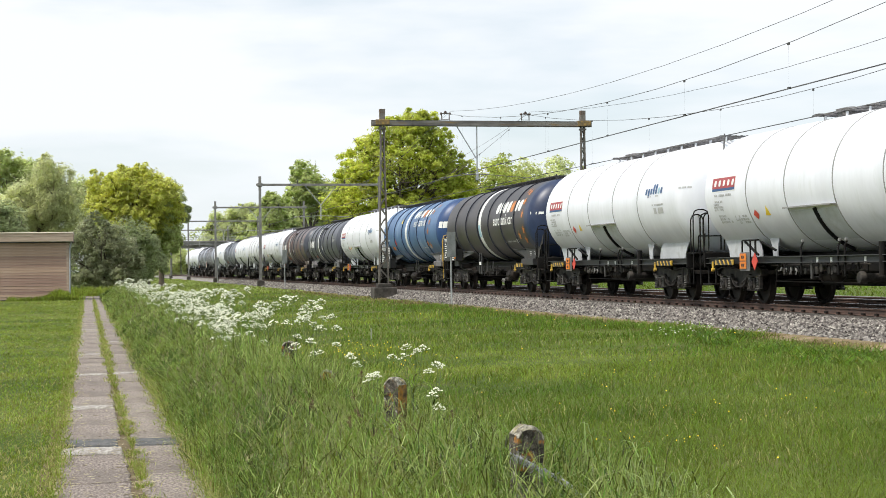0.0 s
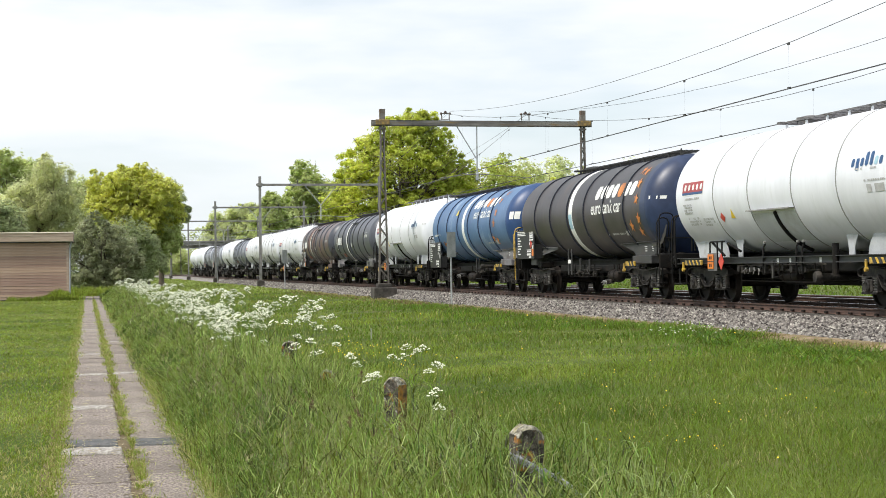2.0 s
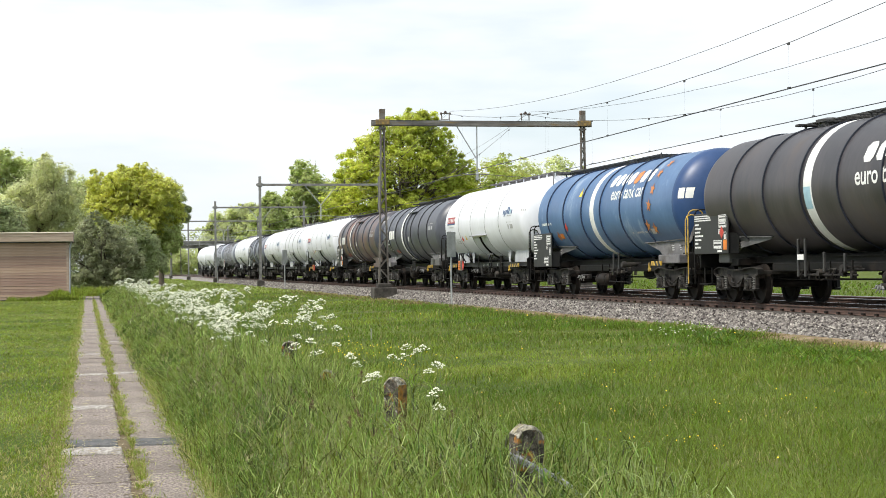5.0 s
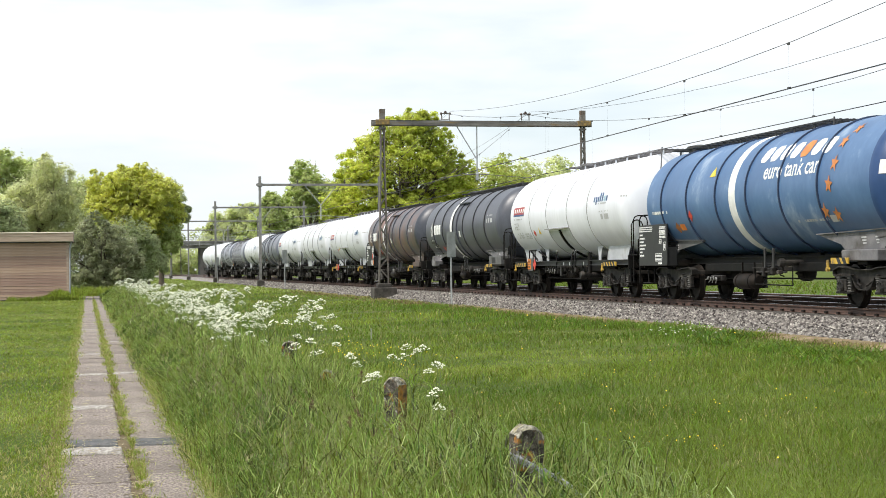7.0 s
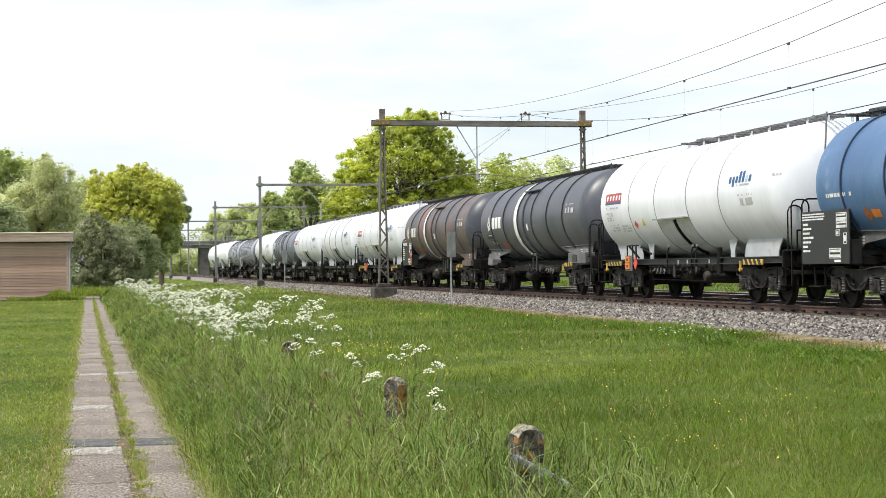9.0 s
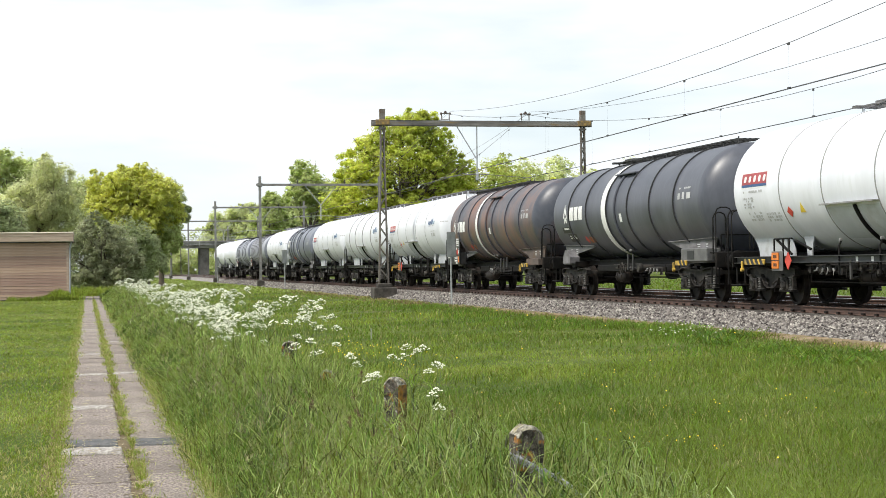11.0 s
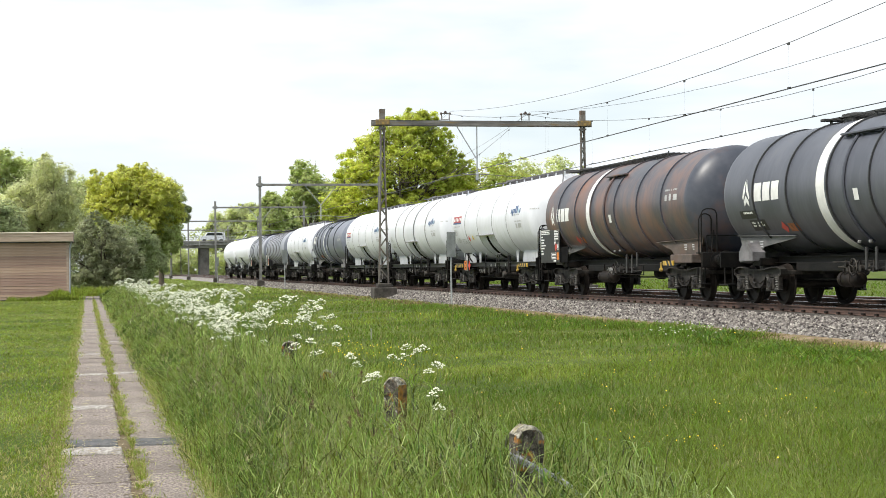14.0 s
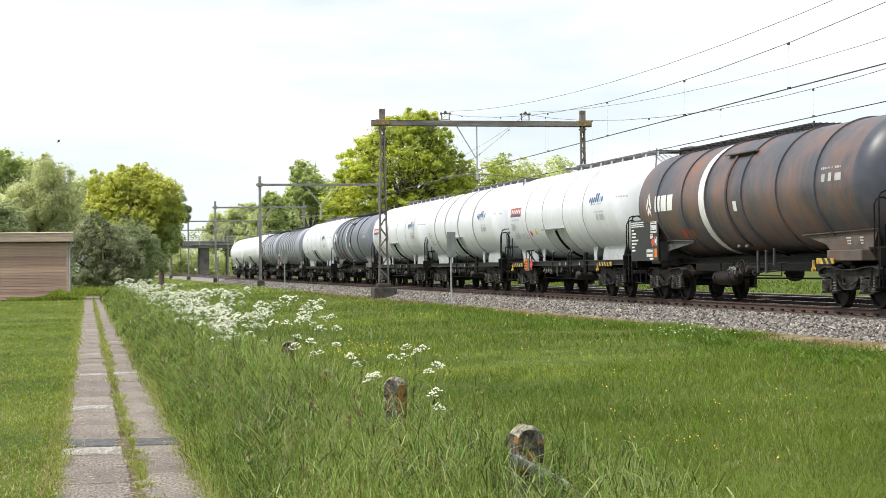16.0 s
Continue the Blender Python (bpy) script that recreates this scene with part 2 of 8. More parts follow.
M["rusty_end"] = surface("rusty_end", (0.048, 0.05319, 0.07062), (0.08, 0.08373, 0.1038), 0.9, 0.42, bump=0.02, fine=6, spec=0.5, gloss_var=0.1, stain=(0.13, 0.07, 0.052), stain_scale=0.7, stain_at=0.60)
# Both slate paints are lightened: distance haze is put into their colour.
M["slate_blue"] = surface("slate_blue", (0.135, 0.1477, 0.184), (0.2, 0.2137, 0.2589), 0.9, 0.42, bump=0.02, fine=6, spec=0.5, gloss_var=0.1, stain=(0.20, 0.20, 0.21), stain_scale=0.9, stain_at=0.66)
M["hazed_slate"] = surface("hazed_slate", (0.26, 0.2758, 0.3264), (0.36, 0.3743, 0.4334), 0.9, 0.42, bump=0.02, fine=6, spec=0.6, stain=(0.38, 0.38, 0.38), stain_scale=0.9, stain_at=0.64)
M["frame_black"] = surface("frame_black", (0.006, 0.006, 0.006), (0.016, 0.015, 0.014), 3, 0.55, bump=0.15, fine=30, stain=(0.032, 0.024, 0.019), stain_scale=1.6, stain_at=0.64, spec=0.12)
M["bogie_grime"] = surface("bogie_grime", (0.013, 0.012, 0.011), (0.034, 0.031, 0.029), 5, 0.6, bump=0.3, fine=40, stain=(0.085, 0.075, 0.064), stain_scale=3, stain_at=0.60, spec=0.2)
M["spring_steel"] = surface("spring_steel", (0.08, 0.077, 0.072), (0.17, 0.163, 0.15), 8, 0.6, metal=0.2, bump=0.1, spec=0.2)
M["wheel_steel"] = surface("wheel_steel", (0.012, 0.010, 0.009), (0.03, 0.024, 0.02), 4, 0.6, metal=0.2, bump=0.1, spec=0.12)
M["grey_frame"] = surface("grey_frame", (0.12, 0.1182, 0.1263), (0.2, 0.1921, 0.198), 3, 0.6, bump=0.1, fine=30, stain=(0.06, 0.05, 0.04), stain_scale=1.6, stain_at=0.58)
M["brown_frame"] = surface("brown_frame", (0.07, 0.055, 0.047), (0.13, 0.10, 0.085), 3, 0.7, bump=0.1, fine=30, stain=(0.12, 0.07, 0.045), stain_scale=1.6, stain_at=0.6)
M["yellow"] = surface("yellow", (0.50, 0.31, 0.035), (0.66, 0.43, 0.06), 8, 0.55, bump=0.05, stain=(0.16, 0.12, 0.06), stain_scale=7, stain_at=0.56)
M["orange_plate"] = surface("orange_plate", (0.62, 0.17, 0.02), (0.75, 0.23, 0.03), 5, 0.5, bump=0.02)
M["red_mark"] = surface("red_mark", (0.48, 0.045, 0.03), (0.62, 0.075, 0.05), 5, 0.5, bump=0.02)
M["logo_red"] = surface("logo_red", (0.33, 0.05, 0.055), (0.42, 0.07, 0.075), 5, 0.5, bump=0)
M["footing"] = surface("footing", (0.035, 0.030, 0.026), (0.105, 0.092, 0.080), 4, 0.9, bump=0.5, fine=60, stain=(0.045, 0.04, 0.034), stain_scale=1.8, stain_at=0.55)
M["black_mark"] = surface("black_mark", (0.015, 0.015, 0.015), (0.03, 0.03, 0.03), 5, 0.5, bump=0)
M["white_mark"] = surface("white_mark", (0.72, 0.72, 0.70), (0.82, 0.82, 0.80), 5, 0.5, bump=0)
M["blue_mark"] = surface("blue_mark", (0.022, 0.075, 0.19), (0.032, 0.10, 0.25), 5, 0.45, bump=0)
M["grey_mark"] = surface("grey_mark", (0.40, 0.40, 0.40), (0.50, 0.50, 0.50), 5, 0.5, bump=0)
M["orange_star"] = surface("orange_star", (0.50, 0.16, 0.035), (0.66, 0.25, 0.06), 5, 0.5, bump=0, stain=(0.22, 0.10, 0.06), stain_scale=3, stain_at=0.6)
M["cyan_mark"] = surface("cyan_mark", (0.30, 0.48, 0.58), (0.38, 0.57, 0.66), 5, 0.5, bump=0)
M["yellow_mark"] = surface("yellow_mark", (0.70, 0.50, 0.03), (0.82, 0.62, 0.06), 5, 0.5, bump=0)

# ---- mesh building
class Shape:
    """Collects simple solids into one mesh."""

    def __init__(self):
        self.v, self.f, self.m, self.slot = [], [], [], 0

    def add(self, verts, faces):
        k = len(self.v)
        self.v += [tuple(p) for p in verts]
        self.f += [tuple(k + i for i in q) for q in faces]
        self.m += [self.slot] * len(faces)
        return self

    def box(self, x0, x1, y0, y1, z0, z1, c=0.0, turn=None):
        """A block, its edges cut back by c, turned by the matrix turn."""
        mid, half = Vector(((x0 + x1) / 2, (y0 + y1) / 2, (z0 + z1) / 2)), Vector((x1 - x0, y1 - y0, z1 - z0)) / 2
        if c <= 0:
            pts = [Vector((sx * half.x, sy * half.y, sz * half.z)) for sz in (-1, 1) for sy in (-1, 1) for sx in (-1, 1)]
            faces = [(0, 2, 3, 1), (4, 5, 7, 6), (0, 1, 5, 4), (2, 6, 7, 3), (0, 4, 6, 2), (1, 3, 7, 5)]
        else:
            c = min(c, half.x * 0.9, half.y * 0.9, half.z * 0.9)
            pts, ids = [], {}
            for sx in (-1, 1):
                for sy in (-1, 1):
                    for sz in (-1, 1):
                        for ax in range(3):
                            q = [half.x - c, half.y - c, half.z - c]
                            q[ax] += c
                            ids[sx, sy, sz, ax] = len(pts)
                            pts.append(Vector((sx * q[0], sy * q[1], sz * q[2])))
            faces = []
            for s in (-1, 1):
                faces.append([ids[s, a, b, 0] for a, b in ((-1, -1), (1, -1), (1, 1), (-1, 1))][::s])
                faces.append([ids[a, s, b, 1] for a, b in ((-1, -1), (-1, 1), (1, 1), (1, -1))][::s])
                faces.append([ids[a, b, s, 2] for a, b in ((-1, -1), (1, -1), (1, 1), (-1, 1))][::s])
            for a in (-1, 1):
                for b in (-1, 1):
                    faces.append([ids[a, b, -1, 0], ids[a, b, 1, 0], ids[a, b, 1, 1], ids[a, b, -1, 1]][::a * b])
                    faces.append([ids[a, -1, b, 0], ids[a, -1, b, 2], ids[a, 1, b, 2], ids[a, 1, b, 0]][::a * b])
                    faces.append([ids[-1, a, b, 1], ids[1, a, b, 1], ids[1, a, b, 2], ids[-1, a, b, 2]][::a * b])
                    for d in (-1, 1):
                        faces.append([ids[a, b, d, 0], ids[a, b, d, 1], ids[a, b, d, 2]][::a * b * d])
        if turn:
            pts = [turn @ p for p in pts]
        return self.add([mid + p for p in pts], faces)

    def rod(self, points, r, seg=8, r1=None, closed_ends=True):
        """A round bar along the points; r1: its radius at the end."""
        points = [Vector(p) for p in points]
        n = len(points)
        verts, faces, side = [], [], None
        for i, p in enumerate(points):
            d = (points[min(i + 1, n - 1)] - points[max(i - 1, 0)]).normalized()
            if side is None:
                side = d.orthogonal().normalized()
            side = (side - d * side.dot(d)).normalized()
            up = d.cross(side)
            rad = r if r1 is None else r + (r1 - r) * i / (n - 1)
            verts += [p + (side * math.cos(2 * math.pi * k / seg) + up * math.sin(2 * math.pi * k / seg)) * rad for k in range(seg)]
        for i in range(n - 1):
            for k in range(seg):
                faces.append((i * seg + k, i * seg + (k + 1) % seg, (i + 1) * seg + (k + 1) % seg, (i + 1) * seg + k))
        if closed_ends:
            faces += [tuple(range(seg))[::-1], tuple(range((n - 1) * seg, n * seg))]
        return self.add(verts, faces)

    def lathe(self, profile, seg=32, axis="y", at=(0, 0, 0), close=False):
        """Turns (radius, along) pairs round an axis."""
        verts, faces, n = [], [], len(profile)
        for r, a in profile:
            for k in range(seg):
                c, s = r * math.cos(2 * math.pi * k / seg), r * math.sin(2 * math.pi * k / seg)
                p = {"x": (a, c, s), "y": (s, a, c), "z": (c, s, a)}[axis]
                verts.append((p[0] + at[0], p[1] + at[1], p[2] + at[2]))
        for i in range(n if close else n - 1):
            j = (i + 1) % n
            for k in range(seg):
                faces.append((i * seg + k, i * seg + (k + 1) % seg, j * seg + (k + 1) % seg, j * seg + k))
        if not close:
            if profile[0][0] > 1e-6:
                faces.append(tuple(range(seg))[::-1])
            if profile[-1][0] > 1e-6:
                faces.append(tuple(range((n - 1) * seg, n * seg)))
        return self.add(verts, faces)

    def prism(self, outline, a0, a1, axis="x"):
        """An outline of (u, v) pairs drawn out along an axis: x takes (y, z), y takes (x, z), z takes (x, y)."""
        put = {"x": lambda u, v, a: (a, u, v), "y": lambda u, v, a: (u, a, v), "z": lambda u, v, a: (u, v, a)}[axis]
        n = len(outline)
        verts = [put(u, v, a0) for u, v in outline] + [put(u, v, a1) for u, v in outline]
        faces = [tuple(range(n))[::-1], tuple(range(n, 2 * n))] + [(i, (i + 1) % n, n + (i + 1) % n, n + i) for i in range(n)]
        return self.add(verts, faces)

    def mesh(self, name, mats, smooth=35):
        me = bpy.data.meshes.new(name)
        me.from_pydata(self.v, [], self.f)
        for q in mats if isinstance(mats, (list, tuple)) else [mats]:
            me.materials.append(q)
        if max(self.m, default=0):
            me.polygons.foreach_set("material_index", self.m)
        bm = bmesh.new()
        bm.from_mesh(me)
        bmesh.ops.recalc_face_normals(bm, faces=bm.faces)
        bm.to_mesh(me)
        bm.free()
        if smooth:
            me.polygons.foreach_set("use_smooth", [True] * len(me.polygons))
            me.set_sharp_from_angle(angle=radians(smooth))
        return me


def soup(name, verts, faces_per, material, smooth=False):
    """A mesh of many equal small faces: verts (n, k, 3), each k of them one piece with the faces faces_per."""
    n, k = verts.shape[:2]
    me = bpy.data.meshes.new(name)
    base = (np.arange(n) * k)[:, None]
    loops, totals = [], []
    for q in faces_per:
        loops.append(base + np.array(q)[None, :])
        totals.append(len(q))
    loop_idx = np.concatenate(loops, axis=1).ravel().astype(np.int32)
    tot = np.tile(np.array(totals, np.int32), n)
    me.vertices.add(n * k)
    me.vertices.foreach_set("co", verts.reshape(-1).astype(np.float32))
    me.loops.add(len(loop_idx))
    me.loops.foreach_set("vertex_index", loop_idx)
    me.polygons.add(len(tot))
    me.polygons.foreach_set("loop_start", np.concatenate(([0], np.cumsum(tot)[:-1])).astype(np.int32))
    me.polygons.foreach_set("use_smooth", np.full(len(tot), smooth))
    me.update(calc_edges=True)
    me.materials.append(material)
    return me


def part(name, me, parent, label="", at=None):
    """Links a mesh as one part of a thing, or of a part."""
    ob = new(name, me)
    ob.parent = parent
    if at is not None:
        ob.location = at
    if label:
        tagged(ob, label)
    return ob


def thing(name, label, category, group="", kind="", at=(0, 0, 0), me=None):
    ob = new(name, me)
    ob.location = at
    return tagged(ob, label, category, group, kind)


KEPT = {}


def once(key, make):
    """A mesh that is made once and shared."""
    if key not in KEPT:
        KEPT[key] = make()
    return KEPT[key]

# ---- ground
RAIL_Z = 0.65                     # top of the rails
TRACK_1, TRACK_2 = 16.49, 20.39   # centre lines, parallel to Y


def lift(x):
    """Height of the ground: level at the path, rising gently to the railway."""
    if x < 3:
        return 0.0
    if x < 13:
        return 0.15 * (x - 3) / 10
    return 0.15


def lift_all(x):
    return np.interp(x, [3, 13], [0.0, 0.15])


def ground():
    xs = sorted({*np.linspace(-12, 30, 85).round(3), *[-12 - 1.9 ** k for k in range(2, 12)], *[30 + 1.8 ** k for k in range(2, 13)]})
    ys = sorted({*np.linspace(4, 120, 117).round(3), *[120 + 1.5 ** k for k in range(4, 20)], *[4 - 2.2 ** k for k in range(1, 8)]})
    s = Shape()
    for y in ys:
        for x in xs:
            bump = noise.noise(Vector((x * 0.35, y * 0.35, 0))) * 0.008 + noise.noise(Vector((x * 0.08, y * 0.08, 3))) * 0.012
            flat = -0.06 if -0.4 < x < 1.0 else 0.0
            s.v.append((x, y, lift(x) + (0 if -1 < x < 1.5 else bump * min(1, abs(x - 0.3) / 3)) + flat))
    n = len(xs)
    s.f = [(j * n + i, j * n + i + 1, (j + 1) * n + i + 1, (j + 1) * n + i) for j in range(len(ys) - 1) for i in range(n - 1)]
    s.m = [0] * len(s.f)
    tagged(new("ground", s.mesh("ground", M["meadow"], 180)), "green meadow of short grass reaching the horizon", "ground", kind="structure")


ground()


def ballast():
    """One raised bed of stone under both tracks."""
    outline = [(13.25, 0.08), (13.7, 0.25), (14.35, 0.38), (14.9, 0.415), (21.9, 0.415), (22.6, 0.36), (23.7, 0.1)]
    s, ys = Shape(), np.concatenate((np.arange(-60, 10, 5), np.arange(10, 130, 0.5), np.arange(130, 700, 10)))
    xs = np.interp(np.linspace(0, 6, 40), range(7), [p[0] for p in outline])
    zs = np.interp(xs, [p[0] for p in outline], [p[1] for p in outline])
    for y in ys:
        for x, z in zip(xs, zs):
            wob = noise.noise(Vector((x * 1.6, y * 1.6, 5))) * 0.05
            s.v.append((x + (noise.noise(Vector((0, y * 0.5, 9))) * 0.16 if x < 13.6 else 0), y, z + wob))
    n = len(xs)
    s.f = [(j * n + i, j * n + i + 1, (j + 1) * n + i + 1, (j + 1) * n + i) for j in range(len(ys) - 1) for i in range(n - 1)]
    s.m = [0] * len(s.f)
    bed = tagged(new("ballast_bed", s.mesh("ballast_bed", M["ballast"], 180)), "grey crushed stone bed under the railway tracks", "ballast", kind="structure")
    rng = np.random.default_rng(4)
    count = 44000
    y = 20 * (185 / 20) ** rng.random(count)
    x = 13.1 + 2.35 * rng.random(count) ** 0.85
    z = np.interp(x, [p[0] for p in outline], [p[1] for p in outline]) + 0.012 + 0.02 * rng.random(count)
    size = (0.012 + 0.019 * rng.random(count)) * (1 + y / 90)
    base = np.array([(1, 0, 0), (0, 1, 0), (-1, 0, 0), (0, -1, 0), (0.3, 0.2, 0.8), (-0.4, -0.3, 0.75), (0.2, -0.1, -0.8)], float)[:6]
    v = base[None] * (0.65 + 0.7 * rng.random((count, 6, 1))) * size[:, None, None]
    a = rng.random(count) * 6.283
    c, sn = np.cos(a)[:, None], np.sin(a)[:, None]
    v = np.stack((v[..., 0] * c - v[..., 1] * sn, v[..., 0] * sn + v[..., 1] * c, v[..., 2] * 1.25), -1) + np.stack((x, y, z), -1)[:, None]
    faces = [(0, 1, 4), (1, 5, 4), (1, 2, 5), (2, 3, 5), (3, 4, 5), (3, 0, 4)]
    tagged(part("ballast_stone", soup("ballast_stone", v, faces, M["stone"]), bed, "loose grey crushed stones on the bank"), kind="stuff")

    # bare earth along the foot of the bank
    e = Shape()
    ys = np.arange(16, 60, 0.5)
    for y in ys:
        wob = 0.35 * noise.noise(Vector((0, y * 0.35, 2))) + 0.2 * noise.noise(Vector((0, y * 1.3, 4)))
        near = 0.45 * max(0.0, 1 - max(0.0, y - 22) / 8)
        e.v += [(12.60 - near * 1.25 + wob, y, lift(12.6) - 0.03), (13.05 - near * 0.6 + wob * 0.4, y, lift(13.0) + 0.025), (13.45, y, 0.205)]
    e.f = [(3 * j + i, 3 * j + i + 1, 3 * j + i + 4, 3 * j + i + 3) for j in range(len(ys) - 1) for i in (0, 1)]
    e.m = [0] * len(e.f)
    part("earth_strip", e.mesh("earth_strip", M["sandy_soil"], 180), bed, "bare sandy brown earth below the stones")


ballast()


# ---- tracks
def rail_mesh():
    prof = [(-0.062, -0.159), (0.062, -0.159), (0.062, -0.148), (0.010, -0.132), (0.008, -0.045), (0.035, -0.036), (0.035, -0.006), (0.028, 0.0), (-0.028, 0.0), (-0.035, -0.006), (-0.035, -0.036), (-0.008, -0.045), (-0.010, -0.132), (-0.062, -0.148)]
    s = Shape()
    ys = [-60, 0, 30, 60, 100, 150, 250, 700]
    for a, b in zip(ys, ys[1:]):
        n = len(prof)
        k = len(s.v)
        s.v += [(x, a, z) for x, z in prof] + [(x, b, z) for x, z in prof]
        for i in range(n):
            s.f.append((k + i, k + (i + 1) % n, k + n + (i + 1) % n, k + n + i))
            s.m.append(1 if i in (6, 7, 8) else 0)
    return s.mesh("rail", [M["rail_rust"], M["rail_head"]], 30)


def sleeper_mesh():
    s = Shape()
    prof = [(-0.14, -0.2), (0.14, -0.2), (0.10, 0.0), (-0.10, 0.0)]
    s.prism([(u, v) for u, v in prof], -1.26, 1.26, "x")
    s.slot = 1
    for x in (-0.7525, 0.7525):
        for d in (-0.1, 0.1):
            s.box(x + d - 0.035, x + d + 0.035, -0.05, 0.05, 0.0, 0.022)
            s.slot = 2
            s.box(x + d * 0.95 - 0.025, x + d * 0.95 + 0.025, -0.06, 0.06, 0.022, 0.062)
            s.slot = 1
    return s.mesh("sleeper", [M["concrete"], M["rail_rust"], M["wheel_steel"]], 20)


def track(name, centre, first, count):
    t = thing(name, "straight railway track, rusty steel rails on concrete sleepers in stone", "track", kind="structure", at=(centre, 0, RAIL_Z))
    for x in (-0.7525, 0.7525):
        part("rail", once("rail", rail_mesh), t, "rust-brown steel rail with a worn bright head", (x, 0, 0))
    for k in range(count):
        part("sleeper", once("sleeper", sleeper_mesh), t, at=(0, first + 0.6 * k, -0.165))


# ---- overhead line
def lattice_mast(top):
    """An old riveted mast: two channels that draw together upwards, with flat bars crossing between them."""
    s = Shape()
    half = lambda z: 0.10 + (0.235 - 0.10) * max(0.0, (top - 2.0 - z)) / (top - 2.0)
    zs = np.linspace(0, top, 9)
    for side in (-1, 1):
        for a, b in zip(zs, zs[1:]):
            xa, xb = side * half(a), side * half(b)
            for y0, y1, w0, w1 in ((-0.10, 0.10, 0.0, 0.012), (-0.10, -0.088, -0.05, 0.0), (0.088, 0.10, -0.05, 0.0)):
                pts = []
                for x, z in ((xa, a), (xb, b)):
                    pts += [(x + side * w0, y0, z), (x + side * w1, y0, z), (x + side * w1, y1, z), (x + side * w0, y1, z)]
                s.add(pts, [(0, 1, 2, 3), (4, 7, 6, 5), (0, 4, 5, 1), (1, 5, 6, 2), (2, 6, 7, 3), (3, 7, 4, 0)])
    n = 15
    step = np.linspace(0.35, top - 0.7, n + 1)
    for y in (-0.096, 0.096):
        for k in range(n):
            sgn = 1 if k % 2 else -1
            a, b = Vector((-sgn * half(step[k]) * 0.95, y, step[k])), Vector((sgn * half(step[k + 1]) * 0.95, y, step[k + 1]))
            d = (b - a).normalized()
            q = Vector((d.z, 0, -d.x)) * 0.022
            s.add([a - q + Vector((0, e, 0)) for e in (-0.005, 0.005)] + [a + q + Vector((0, e, 0)) for e in (-0.005, 0.005)] + [b - q + Vector((0, e, 0)) for e in (-0.005, 0.005)] + [b + q + Vector((0, e, 0)) for e in (-0.005, 0.005)],
                  [(0, 2, 6, 4), (1, 5, 7, 3), (0, 4, 5, 1), (2, 3, 7, 6), (0, 1, 3, 2), (4, 6, 7, 5)])
    s.box(-0.16, 0.16, -0.12, 0.12, top - 0.95, top - 0.86, 0.01)
    s.box(-0.13, 0.13, -0.11, 0.11, top - 0.62, top + 0.0, 0.01)
    return s.mesh("mast", M["mast_steel"], 30)


def insulator_mesh(n=5):
    s = Shape()
    prof = [(0.0, 0.0), (0.03, 0.0)]
    for k in range(n):
        prof += [(0.035, 0.02 + k * 0.05), (0.075, 0.035 + k * 0.05), (0.03, 0.055 + k * 0.05)]
    prof += [(0.025, 0.06 + n * 0.05), (0.0, 0.06 + n * 0.05)]
    s.lathe(prof, 12, "z")
    return s.mesh("insulator", M["porcelain"], 40)


BEAM_Z = 8.42
MAST_1, MAST_2 = 13.45, 23.23


